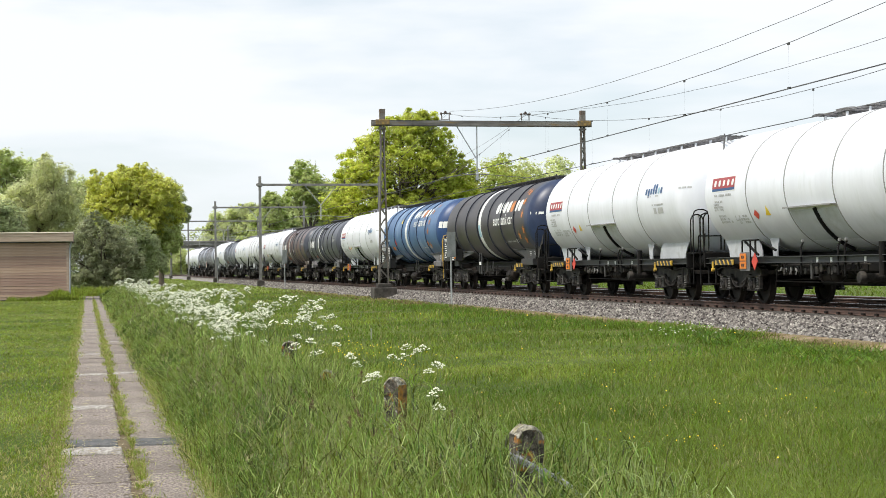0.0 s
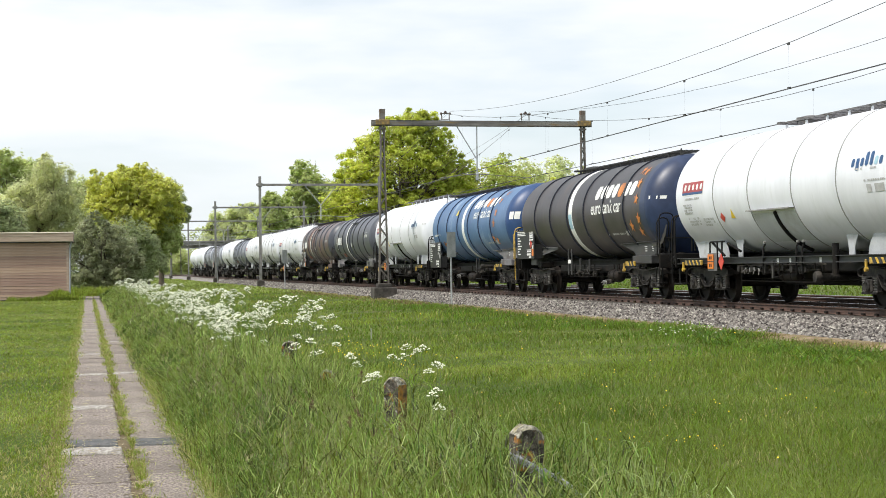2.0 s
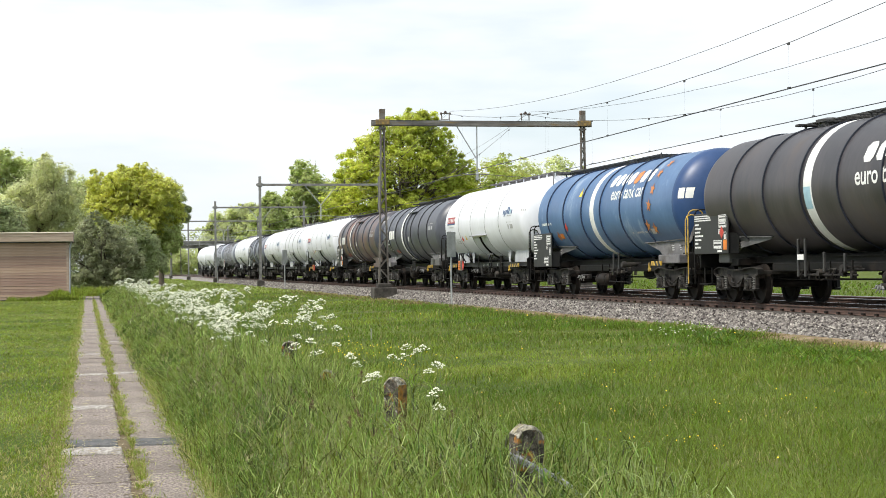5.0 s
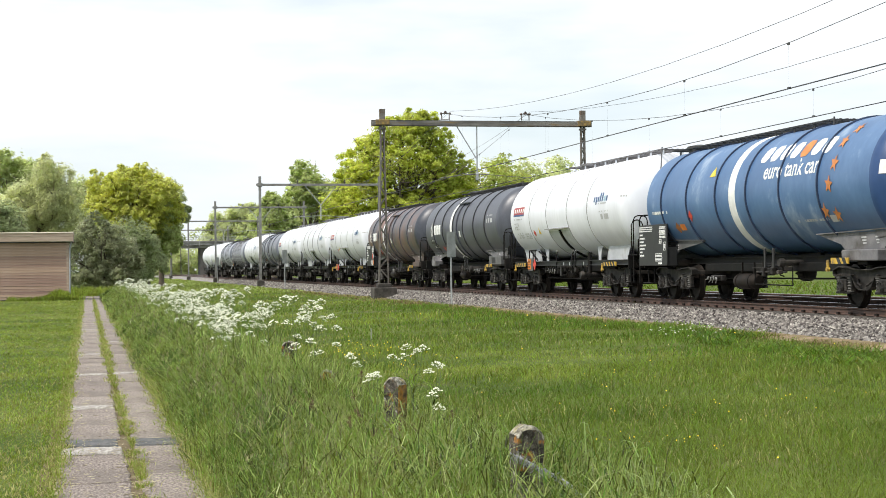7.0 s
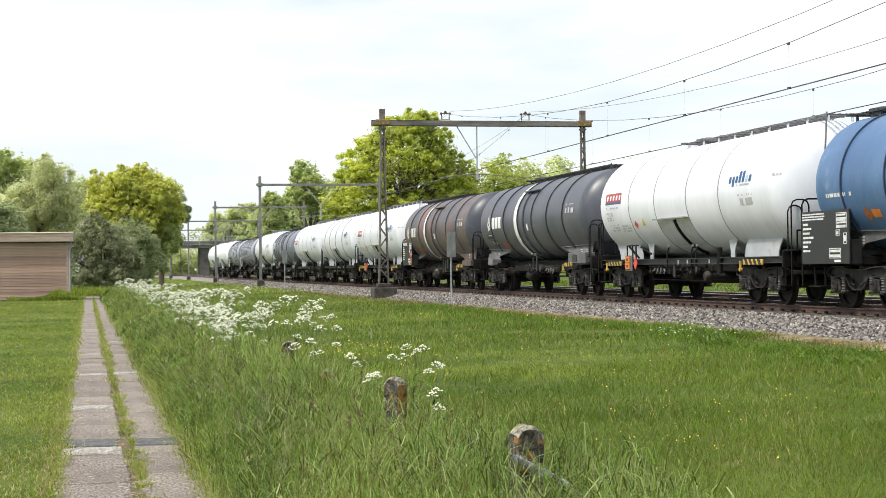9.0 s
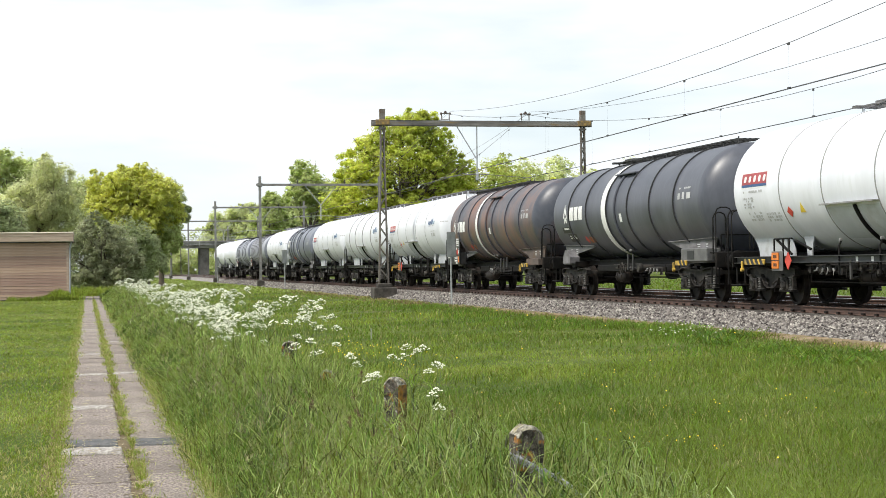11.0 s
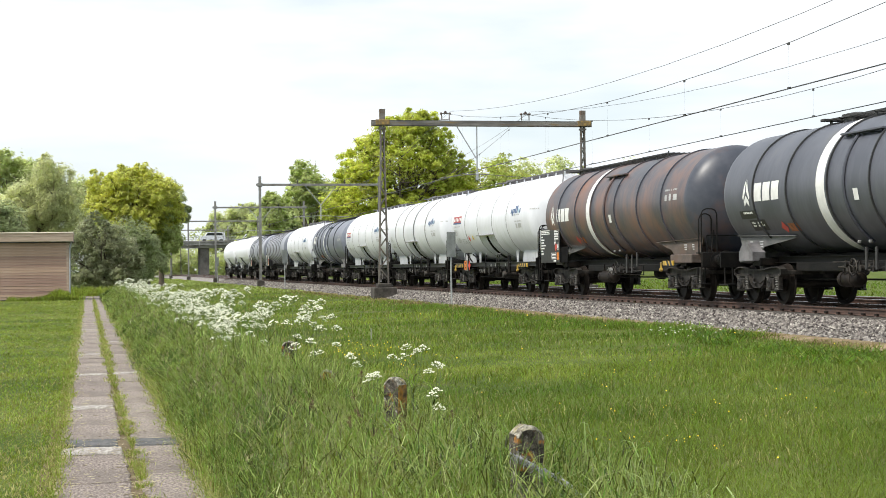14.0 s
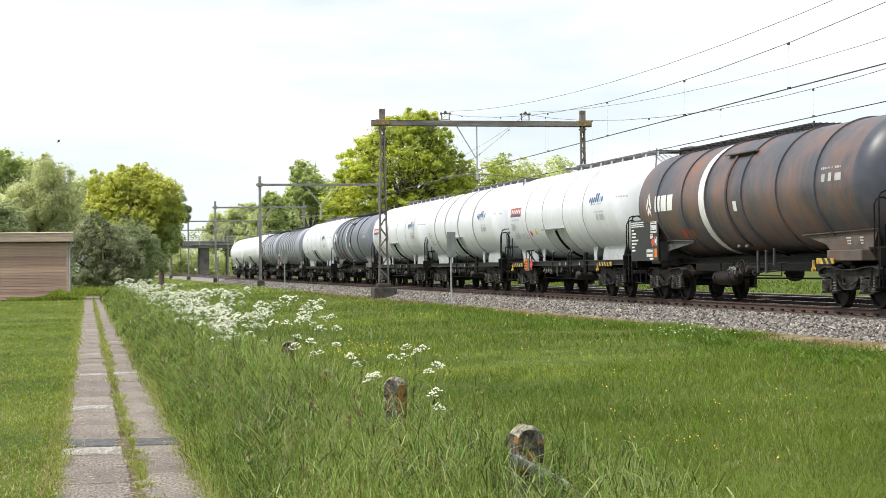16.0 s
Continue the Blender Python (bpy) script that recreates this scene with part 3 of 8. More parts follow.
def old_portal(y):
    p = thing("catenary_portal", "brown rusted lattice-steel portal across two tracks on concrete footings", "portal", "overhead line portals", at=(0, y, 0))
    for x in (MAST_1, MAST_2):
        part("mast", once("lattice", lambda: lattice_mast(8.3)), p, "lattice mast of rusty brown steel", (x, 0, 0.75))
        part("footing", once("footing", lambda: Shape().box(-0.55, 0.55, -0.5, 0.5, -0.7, 0.0, 0.04).box(-0.33, 0.33, -0.3, 0.3, 0.0, 0.18, 0.03).mesh("footing", M["footing"], 20)), p, "weathered dark concrete footing", (x, 0, 0.68))
    s = Shape()
    for dy in (-0.14, 0.11):
        s.box(MAST_1 - 0.5, MAST_2 + 0.42, dy, dy + 0.03, BEAM_Z - 0.16, BEAM_Z + 0.10, 0.008)
        for z in (BEAM_Z - 0.16, BEAM_Z + 0.08):
            s.box(MAST_1 - 0.5, MAST_2 + 0.42, min(dy, dy + 0.09 * (1 if dy < 0 else -1)), max(dy, dy + 0.09 * (1 if dy < 0 else -1)) + 0.03, z, z + 0.022)
    for x in np.linspace(MAST_1, MAST_2, 15):
        s.box(x - 0.03, x + 0.03, -0.15, 0.15, BEAM_Z - 0.08, BEAM_Z + 0.08, 0.005)
    part("crossbeam", s.mesh("crossbeam", M["beam_steel"], 30), p, "rust-brown steel crossbeam of two channels")
    for x in (MAST_1 + 0.0, MAST_2 + 0.05):
        part("bracket", once("bracket", lambda: Shape().box(-0.33, 0.33, -0.19, 0.19, BEAM_Z - 0.12, BEAM_Z + 0.13, 0.015).mesh("bracket", M["moss_steel"], 20)), p, "bracket covered in yellow moss", (x, 0, 0))
    for x in (TRACK_1, TRACK_2):
        s = Shape()
        for d in (-0.185, 0.185):
            s.box(x + d - 0.018, x + d + 0.018, -0.03, 0.03, BEAM_Z + 0.13, BEAM_Z + 0.47)
        s.box(x - 0.20, x + 0.20, -0.03, 0.03, BEAM_Z + 0.15, BEAM_Z + 0.17)
        s.box(x - 0.22, x + 0.22, -0.03, 0.03, BEAM_Z + 0.42, BEAM_Z + 0.455)
        part("wire_saddle", s.mesh("wire_saddle", M["mast_steel"], 30), p, "upright steel saddle on the beam")
        for d in (-0.21, 0.21):
            part("insulator", once("ins_side", lambda: Shape().lathe([(0.0, -0.05), (0.045, -0.05), (0.06, -0.02), (0.045, 0.0), (0.06, 0.02), (0.045, 0.05), (0.0, 0.05)], 12, "x").mesh("insulator", M["porcelain"], 40)), p, "dark glazed insulator", (x + d, 0, BEAM_Z + 0.44))
        part("insulator", once("ins_top", lambda: Shape().lathe([(0.0, 0.0), (0.10, 0.0), (0.10, 0.03), (0.06, 0.05), (0.07, 0.07), (0.03, 0.11), (0.0, 0.13)], 14, "z").mesh("insulator", M["porcelain"], 40)), p, "dark glazed insulator", (x, 0, BEAM_Z + 0.455))
    s = Shape()
    s.rod([(18.0, 0, BEAM_Z - 0.1), (18.0, 0, 5.75)], 0.034, 10)
    s.rod([(17.0, 0, BEAM_Z - 0.1), (17.96, 0, 6.75)], 0.026, 8)
    s.box(17.94, 18.06, -0.07, 0.07, 5.7, 6.0, 0.01)
    part("drop_post", s.mesh("drop_post", M["galvanised"], 30), p, "galvanised drop post with a strut")
    for x, sgn in ((TRACK_1, -1), (TRACK_2, 1)):
        s = Shape()
        s.rod([(18.0 + sgn * 0.05, 0, 6.0), (18 + sgn * 0.6, 0, 5.97)], 0.026, 8)
        s.rod([(18.0 + sgn * 0.5, 0, 5.97), (x + sgn * 0.35, 0, 5.80)], 0.014, 6)
        part("steady_arm", s.mesh("steady_arm", M["mast_grey"], 30), p, "light steel arm steadying the contact wire")


def new_portal(y):
    p = thing("catenary_portal", "slim galvanised steel portal across two tracks with drop tubes", "portal", "overhead line portals", at=(0, y, 0))
    def mast():
        s = Shape()
        for y0, y1 in ((-0.13, -0.115), (0.115, 0.13)):
            s.box(-0.10, 0.10, y0, y1, 0, 8.4)
        s.box(-0.008, 0.008, -0.115, 0.115, 0, 8.4)
        s.box(-0.2, 0.2, -0.2, 0.2, 0, 0.03)
        return s.mesh("mast", M["mast_grey"], 30)
    for x in (MAST_1, MAST_2):
        part("mast", once("h_mast", mast), p, "grey steel column", (x, 0, 0.7))
        part("footing", once("footing2", lambda: Shape().box(-0.27, 0.27, -0.27, 0.27, -0.75, 0.0, 0.04).mesh("footing", M["footing"], 20)), p, "concrete footing", (x, 0, 0.68))
    s = Shape()
    s.box(MAST_1 - 0.3, MAST_2 + 0.3, -0.10, 0.10, BEAM_Z - 0.09, BEAM_Z + 0.09, 0.01)
    for x in (MAST_1, MAST_2):
        s.box(x - 0.19, x + 0.19, -0.16, 0.16, BEAM_Z - 0.15, BEAM_Z + 0.15, 0.02)
    part("crossbeam", s.mesh("crossbeam", M["mast_grey"], 30), p, "slim grey steel crossbeam")
    s = Shape()
    for d in (-1, 1):
        s.rod([(18.4 + d * 1.3, 0, BEAM_Z - 0.08), (18.4, 0, 6.75)], 0.035, 8)
    s.rod([(18.4, 0, 6.8), (18.4, 0, 5.6)], 0.05, 8)
    part("drop_post", s.mesh("drop_post", M["galvanised"], 30), p, "galvanised V-shaped drop tube")
    for x, sgn in ((TRACK_1, -1), (TRACK_2, 1)):
        part("steady_arm", Shape().rod([(18.4, 0, 5.9), (x + sgn * 0.3, 0, 5.8)], 0.025, 6).mesh("steady_arm", M["galvanised"], 30), p, "light steel arm steadying the contact wire")
        part("insulator", once("ins_post", lambda: insulator_mesh(5)), p, "dark glazed insulator", (x, 0, BEAM_Z + 0.09))


PORTALS = [12.5, 78.0, 136.5, 186.5, 239.1, 292.5]
old_portal(78.0)
for y in PORTALS[2:]:
    new_portal(y)


def hang(a, b, z0, sag, n=14):
    """Points of a hanging wire between two portals."""
    return [(y, z0 - sag * 4 * u * (1 - u)) for u in np.linspace(0, 1, n) for y in (a + (b - a) * u,)]


def overhead():
    for centre in (TRACK_1, TRACK_2):
        top = 6.80 if centre == TRACK_1 else 6.60
        w = thing("overhead_line", "dark overhead wires hung between steel portals", "wires", "overhead lines", at=(centre, 0, 0))
        feed, carry, touch = [], [], []
        for a, b in zip(PORTALS, PORTALS[1:]):
            lowest = 8.85 - top
            feed += hang(a, b, 8.97, 1.46)
            carry += hang(a, b, 8.85, lowest)
            touch += [(y, 5.80) for y, _ in hang(a, b, 0, 0, 8)]
            for k in range(9):
                u = (k + 0.5) / 9
                y = a + (b - a) * u
                drop = Shape().rod([(0, y, 5.80), (0, y, 8.85 - lowest * 4 * u * (1 - u))], 0.0013, 4)
                drop.box(-0.03, 0.03, y - 0.05, y + 0.05, 5.79, 5.84)
                drop.box(-0.02, 0.02, y - 0.04, y + 0.04, 8.80 - lowest * 4 * u * (1 - u), 8.86 - lowest * 4 * u * (1 - u))
                part("dropper", drop.mesh("dropper", M["wire"], 0), w)
        part("feeder_wire", Shape().rod([(0.25, y, z) for y, z in feed], 0.007, 5).mesh("feeder_wire", M["wire"], 60), w)
        part("catenary_wire", Shape().rod([(0, y, z) for y, z in carry], 0.0085, 5).mesh("catenary_wire", M["wire"], 60), w)
        for d in (-0.03, 0.03):
            part("contact_wire", Shape().rod([(d, y, z) for y, z in touch], 0.008, 5).mesh("contact_wire", M["wire"], 60), w)


overhead()


# ---- path of concrete slabs
def path():
    p = thing("path", "narrow path of two rows of worn concrete slabs", "path", kind="structure")
    bed = Shape().box(-0.40, 0.88, -9.0, 113.0, -0.3, -0.012)
    part("path_bed", bed.mesh("path_bed", M["soil"], 0), p, "earth under and between the slabs")
    rng = random.Random(3)
    kinds = {}
    def slab(length, k, wide):
        if (length, k, wide) not in kinds:
            # worn edges: the long sides wander in and out
            q = Shape()
            n = int(length / 0.16)
            side = [(wide / 2 + rng.uniform(-0.016, 0.012), -length / 2 + 0.004 + (length - 0.008) * j / n) for j in range(n + 1)]
            back = [(-wide / 2 + rng.uniform(-0.012, 0.016), -length / 2 + 0.004 + (length - 0.008) * j / n) for j in range(n, -1, -1)]
            ring = side + back
            m = len(ring)
            q.v += [(x, y, -0.06) for x, y in ring] + [(x, y, -0.008) for x, y in ring] + [(x * 0.965, y * 0.994, 0.0) for x, y in ring]
            for r in (0, m):
                for j in range(m):
                    q.f.append((r + j, r + (j + 1) % m, r + m + (j + 1) % m, r + m + j))
                    q.m.append(0)
            q.f.append(tuple(range(2 * m, 3 * m)))
            q.m.append(0)
            kinds[length, k, wide] = q.mesh("slab", M["slab"], 20)
        return kinds[length, k, wide]
    dark = Shape().box(-0.24, 0.24, -0.30, 0.30, -0.06, 0.0, 0.012).mesh("slab_dark", M["slab_dark"], 20)
    pale = Shape().box(-0.27, 0.27, -0.26, 0.26, -0.06, 0.0, 0.012).mesh("slab_pale", M["slab_pale"], 20)
    short = Shape().box(-0.265, 0.265, -0.25, 0.25, -0.06, 0.0, 0.012).mesh("slab_short", M["slab_pale"], 20)
    spots = ((20.0, 26.4, 33.0, 47.0), (26.6, 38.5))
    for col, (x0, wide) in enumerate(((-0.012, 0.56), (0.605, 0.50))):
        y = -8.5
        while y < 112:
            x = x0 - 0.002 * (y - 16)      # the path bears slightly left
            gap = (15.05, 16.35) if col == 0 else (15.70, 16.30)
            length = rng.choice((1.5, 2.0, 2.0, 2.5))
            if y < gap[0] < y + length + 0.01:
                length = round(gap[0] - y, 2)
            if gap[0] - 0.02 <= y < gap[1] - 0.1:
                if col == 0:
                    part("slab", pale, p, "pale worn slab", (x, gap[0] + 0.30, 0.006))
                part("slab", dark, p, "dark grey slab", (x, gap[1] - 0.34, 0.010))
                y = gap[1]
                continue
            spot = next((s for s in spots[col] if y - 0.02 <= s < y + length - 0.01), None)
            if spot is not None and spot - y < 0.21:
                part("slab", short, p, "short pale slab", (x, y + 0.26, rng.uniform(0.002, 0.006)))
                y += 0.52
                continue
            if spot is not None:
                length = round(spot - y, 2)
            if length > 0.2:
                o = part("slab", slab(length, rng.randrange(3), wide), p, at=(x + rng.uniform(-0.008, 0.008), y + length / 2, rng.uniform(-0.004, 0.005)))
                o.rotation_euler = (rng.uniform(-0.003, 0.003), rng.uniform(-0.01, 0.01), rng.uniform(-0.004, 0.004))
            y += length
    part("slab", Shape().box(-0.75, 0.75, -0.3, 0.3, -0.06, 0.0, 0.012).mesh("slab_cross", M["slab"], 20), p, "slab laid across the end", (0.2, 114.0, 0.02))


path()
# ---- trees
def leaf_soup(centres, normals, size, rng, long=1.0, hang=0.0):
    """One three-cornered leaf spray at each centre, facing roughly along its normal."""
    n = len(centres)
    d = normals + rng.normal(0, 0.35, (n, 3))
    d /= np.linalg.norm(d, axis=1)[:, None]
    u = np.cross(d, rng.normal(0, 1, (n, 3)))
    if hang:
        u = u * (1 - hang) + np.array([0, 0, -1.0]) * hang
        u -= d * np.sum(u * d, axis=1)[:, None]
    u /= np.linalg.norm(u, axis=1)[:, None] + 1e-9
    w = np.cross(d, u)
    s = (size * (0.6 + 0.8 * rng.random(n)))[:, None]
    bend = d * s * 0.25
    return np.stack((centres - u * s * long - w * s * 0.25, centres - u * s * long * 0.4 + w * s * 0.75 + bend, centres + u * s * long * 1.15 - bend), 1)


def crown(lobes, count, size, seed, clump=0.26, clumps=70, long=1.0, hang=0.0, gaps=0.5, core=0.22):
    """Leaves gathered in clumps over the outer part of each lobe (centre, radii), with sparser ones inside."""
    rng = np.random.default_rng(seed)
    out = []
    area = np.array([r[0] * r[2] + r[1] * r[2] for _, r in lobes])
    for (c, r), share in zip(lobes, area / area.sum()):
        c, r = np.array(c, float), np.array(r, float)
        k = max(6, int(clumps * share))
        d = rng.normal(0, 1, (k, 3))
        d[:, 2] = np.abs(d[:, 2]) * np.where(rng.random(k) < 0.28, -0.7, 1)
        d /= np.linalg.norm(d, axis=1)[:, None]
        mid = c + d * r * (1 - clump * (0.2 + 1.1 * rng.random((k, 1)) ** 1.5))
        big = clump * (0.55 + 0.8 * rng.random(k))
        n = int(count * share)
        pick = rng.integers(0, k, n)
        e = rng.normal(0, 1, (n, 3))
        e /= np.linalg.norm(e, axis=1)[:, None]
        e[:, 2] = np.where(e[:, 2] < -0.2, e[:, 2] * 0.6, e[:, 2])
        rad = (0.45 + 0.55 * rng.random((n, 1)) ** gaps) * big[pick][:, None]
        pos = mid[pick] + e * rad * r * np.array([1, 1, 0.8])
        pos += rng.normal(0, 0.05, (n, 3)) * r.mean() * 0.5
        if hang:
            pos[:, 2] -= rng.random(n) ** 2 * hang * 1.4
        deep = rng.random(n) < core
        pos[deep] = c + e[deep] * r * (0.30 + 0.52 * rng.random((int(deep.sum()), 1)))
        out.append(leaf_soup(pos, e * 0.6 + d[pick] * 0.9 + np.array([0, 0, 0.6]), np.full(n, size), rng, long, hang))
    return np.concatenate(out)


def bunch(form, n, r0, r1, flat, seed):
    """Breaks a crown's rough form into many smaller lobes near its surface."""
    rng = random.Random(seed)
    area = [r[0] * r[2] for _, r in form]
    out = []
    for k in range(n):
        c, r = rng.choices(form, area)[0]
        d = Vector((rng.gauss(0, 1), rng.gauss(0, 1) - 0.5, rng.gauss(0.25, 0.8))).normalized()
        q = rng.uniform(r0, r1)
        u = rng.uniform(0.55, 1.0)
        out.append(((c[0] + d.x * (r[0] - q * 0.7) * u, c[1] + d.y * (r[1] - q * 0.7) * u, c[2] + d.z * (r[2] - q * flat * 0.7) * u), (q, q, q * flat)))
    return out


def limbs(height, r, lobes, seed, fork=0.35):
    rng = random.Random(seed)
    s = Shape()
    top = height * fork
    s.rod([(0, 0, -0.3), (0.02 * height * rng.uniform(-1, 1) * 0.3, 0, top * 0.5), (0, 0, top), (rng.uniform(-0.2, 0.2), rng.uniform(-0.2, 0.2), height * 0.75)], r, 10, r * 0.3)
    s.rod([(0, 0, -0.3), (0, 0, 0.5)], r * 1.5, 10, r * 0.95)
    for c, rad in lobes:
        for k in range(4):
            a = rng.uniform(0, 6.28)
            end = Vector((c[0] + rad[0] * 0.75 * math.cos(a), c[1] + rad[1] * 0.75 * math.sin(a), c[2] + rad[2] * rng.uniform(-0.3, 0.7)))
            start = Vector((0, 0, top * rng.uniform(0.75, 1.25)))
            mid = start.lerp(end, 0.5) + Vector((rng.uniform(-0.4, 0.4), rng.uniform(-0.4, 0.4), rng.uniform(0, 0.5)))
            s.rod([start, mid, end], r * 0.42, 6, r * 0.07)
            for j in range(3):
                e2 = mid.lerp(end, rng.uniform(0.1, 0.7))
                s.rod([e2, e2 + Vector((rng.uniform(-1, 1) * rad[0], rng.uniform(-1, 1) * rad[1], rng.uniform(0, 0.6) * rad[2])) * 0.4], r * 0.16, 5, r * 0.04)
    return s.mesh("trunk", M["bark"], 40)


def tree(at, height, r, lobes, leaf, count, size, seed, label, category="tree", fork=0.35, second=None, split=None, **kw):
    t = thing("tree" if category == "tree" else category, label, category, "trees round the meadow" if category == "tree" else "", at=at)
    part("trunk", limbs(height, r, lobes, seed, fork), t, "grey-brown bark")
    if split:
        fine = bunch(lobes, *split, seed)
        inner = [(c, (q[0] * 0.88, q[1] * 0.88, q[2] * 0.88)) for c, q in lobes]
        leaves = np.concatenate((crown(inner, int(count * 0.22), size, seed + 7, clumps=kw.get("clumps", 70), clump=0.22, core=0.55), crown(fine, int(count * 0.78), size, seed, **kw)))
    else:
        leaves = crown(lobes, count, size, seed, **kw)
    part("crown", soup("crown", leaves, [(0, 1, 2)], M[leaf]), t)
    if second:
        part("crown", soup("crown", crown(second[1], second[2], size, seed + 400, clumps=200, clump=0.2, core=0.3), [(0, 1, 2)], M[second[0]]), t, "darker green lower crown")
    return t


tree((36.8, 200, 0.1), 20.5, 0.55, [((0.3, 0, 13.5), (6.6, 6.0, 6.6)), ((-5.3, 0, 9.0), (4.6, 4.5, 5.6)), ((-4.4, 0, 12.8), (3.6, 3.4, 3.8)), ((-7.6, 0, 8.4), (2.8, 3.0, 4.2)), ((5.4, 0, 10.0), (4.6, 4.5, 5.5)), ((0, -2, 6.5), (7.6, 5, 4.6)), ((5.0, 0, 13.8), (3.3, 3.2, 3.2)), ((-3.6, 0, 15.2), (3.0, 3.0, 2.8)), ((-0.6, 0, 17.6), (3.6, 3.4, 2.9)), ((3.2, 0, 17.2), (2.4, 2.4, 2.0)), ((4.4, 0, 16.4), (3.0, 3.0, 2.7)), ((1.9, 0, 18.4), (2.6, 2.6, 2.1)), ((6.6, 0, 12.6), (2.8, 2.8, 2.8)), ((7.8, 0, 8.6), (3.0, 3.0, 3.6))],
     "oak_leaf", 132000, 0.16, 11, "large oak in fresh yellow-green spring leaf beyond the railway", clumps=900, clump=0.28, core=0.04, split=(190, 0.9, 1.9, 0.95))
tree((30.3, 236, 0.1), 17.4, 0.35, [((0, 0, 10.6), (3.8, 3.6, 6.0)), ((-1, 0, 14.6), (2.5, 2.3, 2.8)), ((2.8, 1, 7), (3, 3, 5))], "hazed_green_leaf", 23000, 0.22, 12, "tall mid-green tree beyond the railway", clumps=300, clump=0.34, split=(30, 1.0, 1.9, 0.9))
tree((35.5, 240, 0.1), 16.5, 0.35, [((0, 0, 11), (3.2, 3.2, 5.4)), ((1, 0, 7), (4, 3, 5))], "hazed_green_leaf", 18000, 0.22, 33, "mid-green tree behind the oak", clumps=300, clump=0.34, split=(30, 1.0, 1.9, 0.9))
tree((27.4, 258, 0.1), 13.5, 0.3, [((0, 0, 8), (2.5, 2.5, 5.0)), ((0.2, 0, 11.5), (1.5, 1.5, 2.3))], "hazed_green_leaf", 14000, 0.22, 13, "narrow dark green conifer beyond the railway", clumps=60)
tree((30.5, 262, 0.1), 13.5, 0.3, [((0, 0, 8), (3.2, 3, 5.2)), ((1, 0, 5), (4, 3, 4))], "hazed_green_leaf", 19200, 0.22, 14, "broad mid-green tree beyond the railway", clumps=300, clump=0.34, split=(30, 1.0, 1.8, 0.9))
tree((30.4, 352, 0.1), 15.5, 0.3, [((0, 0, 9.2), (5.2, 4, 6.0)), ((3, 0, 11.4), (3.2, 3, 4.4))], "hazed_pale_leaf", 20800, 0.24, 15, "pale green willow-like tree beyond the railway", clumps=300, clump=0.34, split=(34, 1.1, 2.1, 0.9))
tree((31.0, 290, 0.1), 13.0, 0.3, [((0, 0, 7.2), (4.2, 3.6, 5.6))], "hazed_green_leaf", 14400, 0.26, 45, "mid-green tree beyond the railway", clumps=50)
tree((27.5, 350, 0.1), 14.5, 0.3, [((0, 0, 9), (4.6, 4, 5.4)), ((-3.4, 0, 6.5), (2.6, 3, 4.2)), ((5, 0, 8), (4, 3, 5))], "hazed_pale_leaf", 12000, 0.3, 16, "pale green tree behind the road bridge, haze put into its leaf colour", clumps=60)
for k, (x, y, h, w, leaf) in enumerate(((51.2, 213, 16.8, 3.6, "young_leaf"), (45.5, 217, 14.5, 3.2, "young_leaf"), (53.4, 215, 16.0, 3.2, "oak_leaf"), (60.8, 220, 16.2, 3.0, "hazed_pale_leaf"), (65.0, 224, 15.4, 3.0, "hazed_pale_leaf"), (48.0, 216, 14.0, 3.3, "young_leaf"), (46.6, 214, 15.2, 3.0, "young_leaf"), (54.0, 220, 14.5, 3.0, "hazed_green_leaf"), (56.6, 216, 16.2, 3.3, "hazed_pale_leaf"), (59.6, 214, 13.4, 3.0, "oak_leaf"), (62.8, 226, 16.8, 3.0, "hazed_pale_leaf"), (67.4, 226, 15.6, 3.4, "hazed_pale_leaf"), (71.0, 232, 14.2, 3.3, "hazed_pale_leaf"), (74.8, 226, 16.8, 3.6, "hazed_pale_leaf"), (80.0, 230, 14.6, 3.2, "hazed_pale_leaf"))):
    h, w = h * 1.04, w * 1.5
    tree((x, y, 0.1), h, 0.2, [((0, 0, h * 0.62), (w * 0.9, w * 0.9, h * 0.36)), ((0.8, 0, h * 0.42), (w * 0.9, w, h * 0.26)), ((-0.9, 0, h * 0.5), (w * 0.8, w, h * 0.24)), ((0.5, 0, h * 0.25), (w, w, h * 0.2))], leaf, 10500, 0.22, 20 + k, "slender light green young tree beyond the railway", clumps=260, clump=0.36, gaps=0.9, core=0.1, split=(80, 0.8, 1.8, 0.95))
# this side, beyond the shed
tree((-3.3, 135, 0), 10.8, 0.3, [((0, 0, 6.8), (2.8, 2.6, 4.1)), ((-1.9, 0, 5.6), (2.0, 2, 3.9)), ((1.9, 0, 5.2), (1.6, 1.8, 3.6))], "willow_leaf", 48000, 0.072, 31, "grey-green willow with hanging twigs beside the shed", clumps=500, long=2.0, hang=0.4, clump=0.36, gaps=1.0, core=0.15, split=(60, 0.6, 1.3, 0.9))
tree((-7.6, 158, 0), 13.4, 0.35, [((0, 0, 8.6), (3.5, 3.2, 4.8)), ((3.0, 1, 9.6), (2.4, 2.2, 2.8)), ((-2.6, 0, 9.4), (2.4, 2.2, 3.2))], "hazed_green_leaf", 36000, 0.13, 32, "tall green tree behind the willow", clumps=300, clump=0.34, split=(40, 0.8, 1.5, 0.9))
tree((-6.0, 122, 0), 6.5, 0.2, [((0, 0, 3.4), (2.2, 2, 3.0))], "dark_leaf", 9000, 0.12, 34, "dark green tree behind the shed", clumps=50)
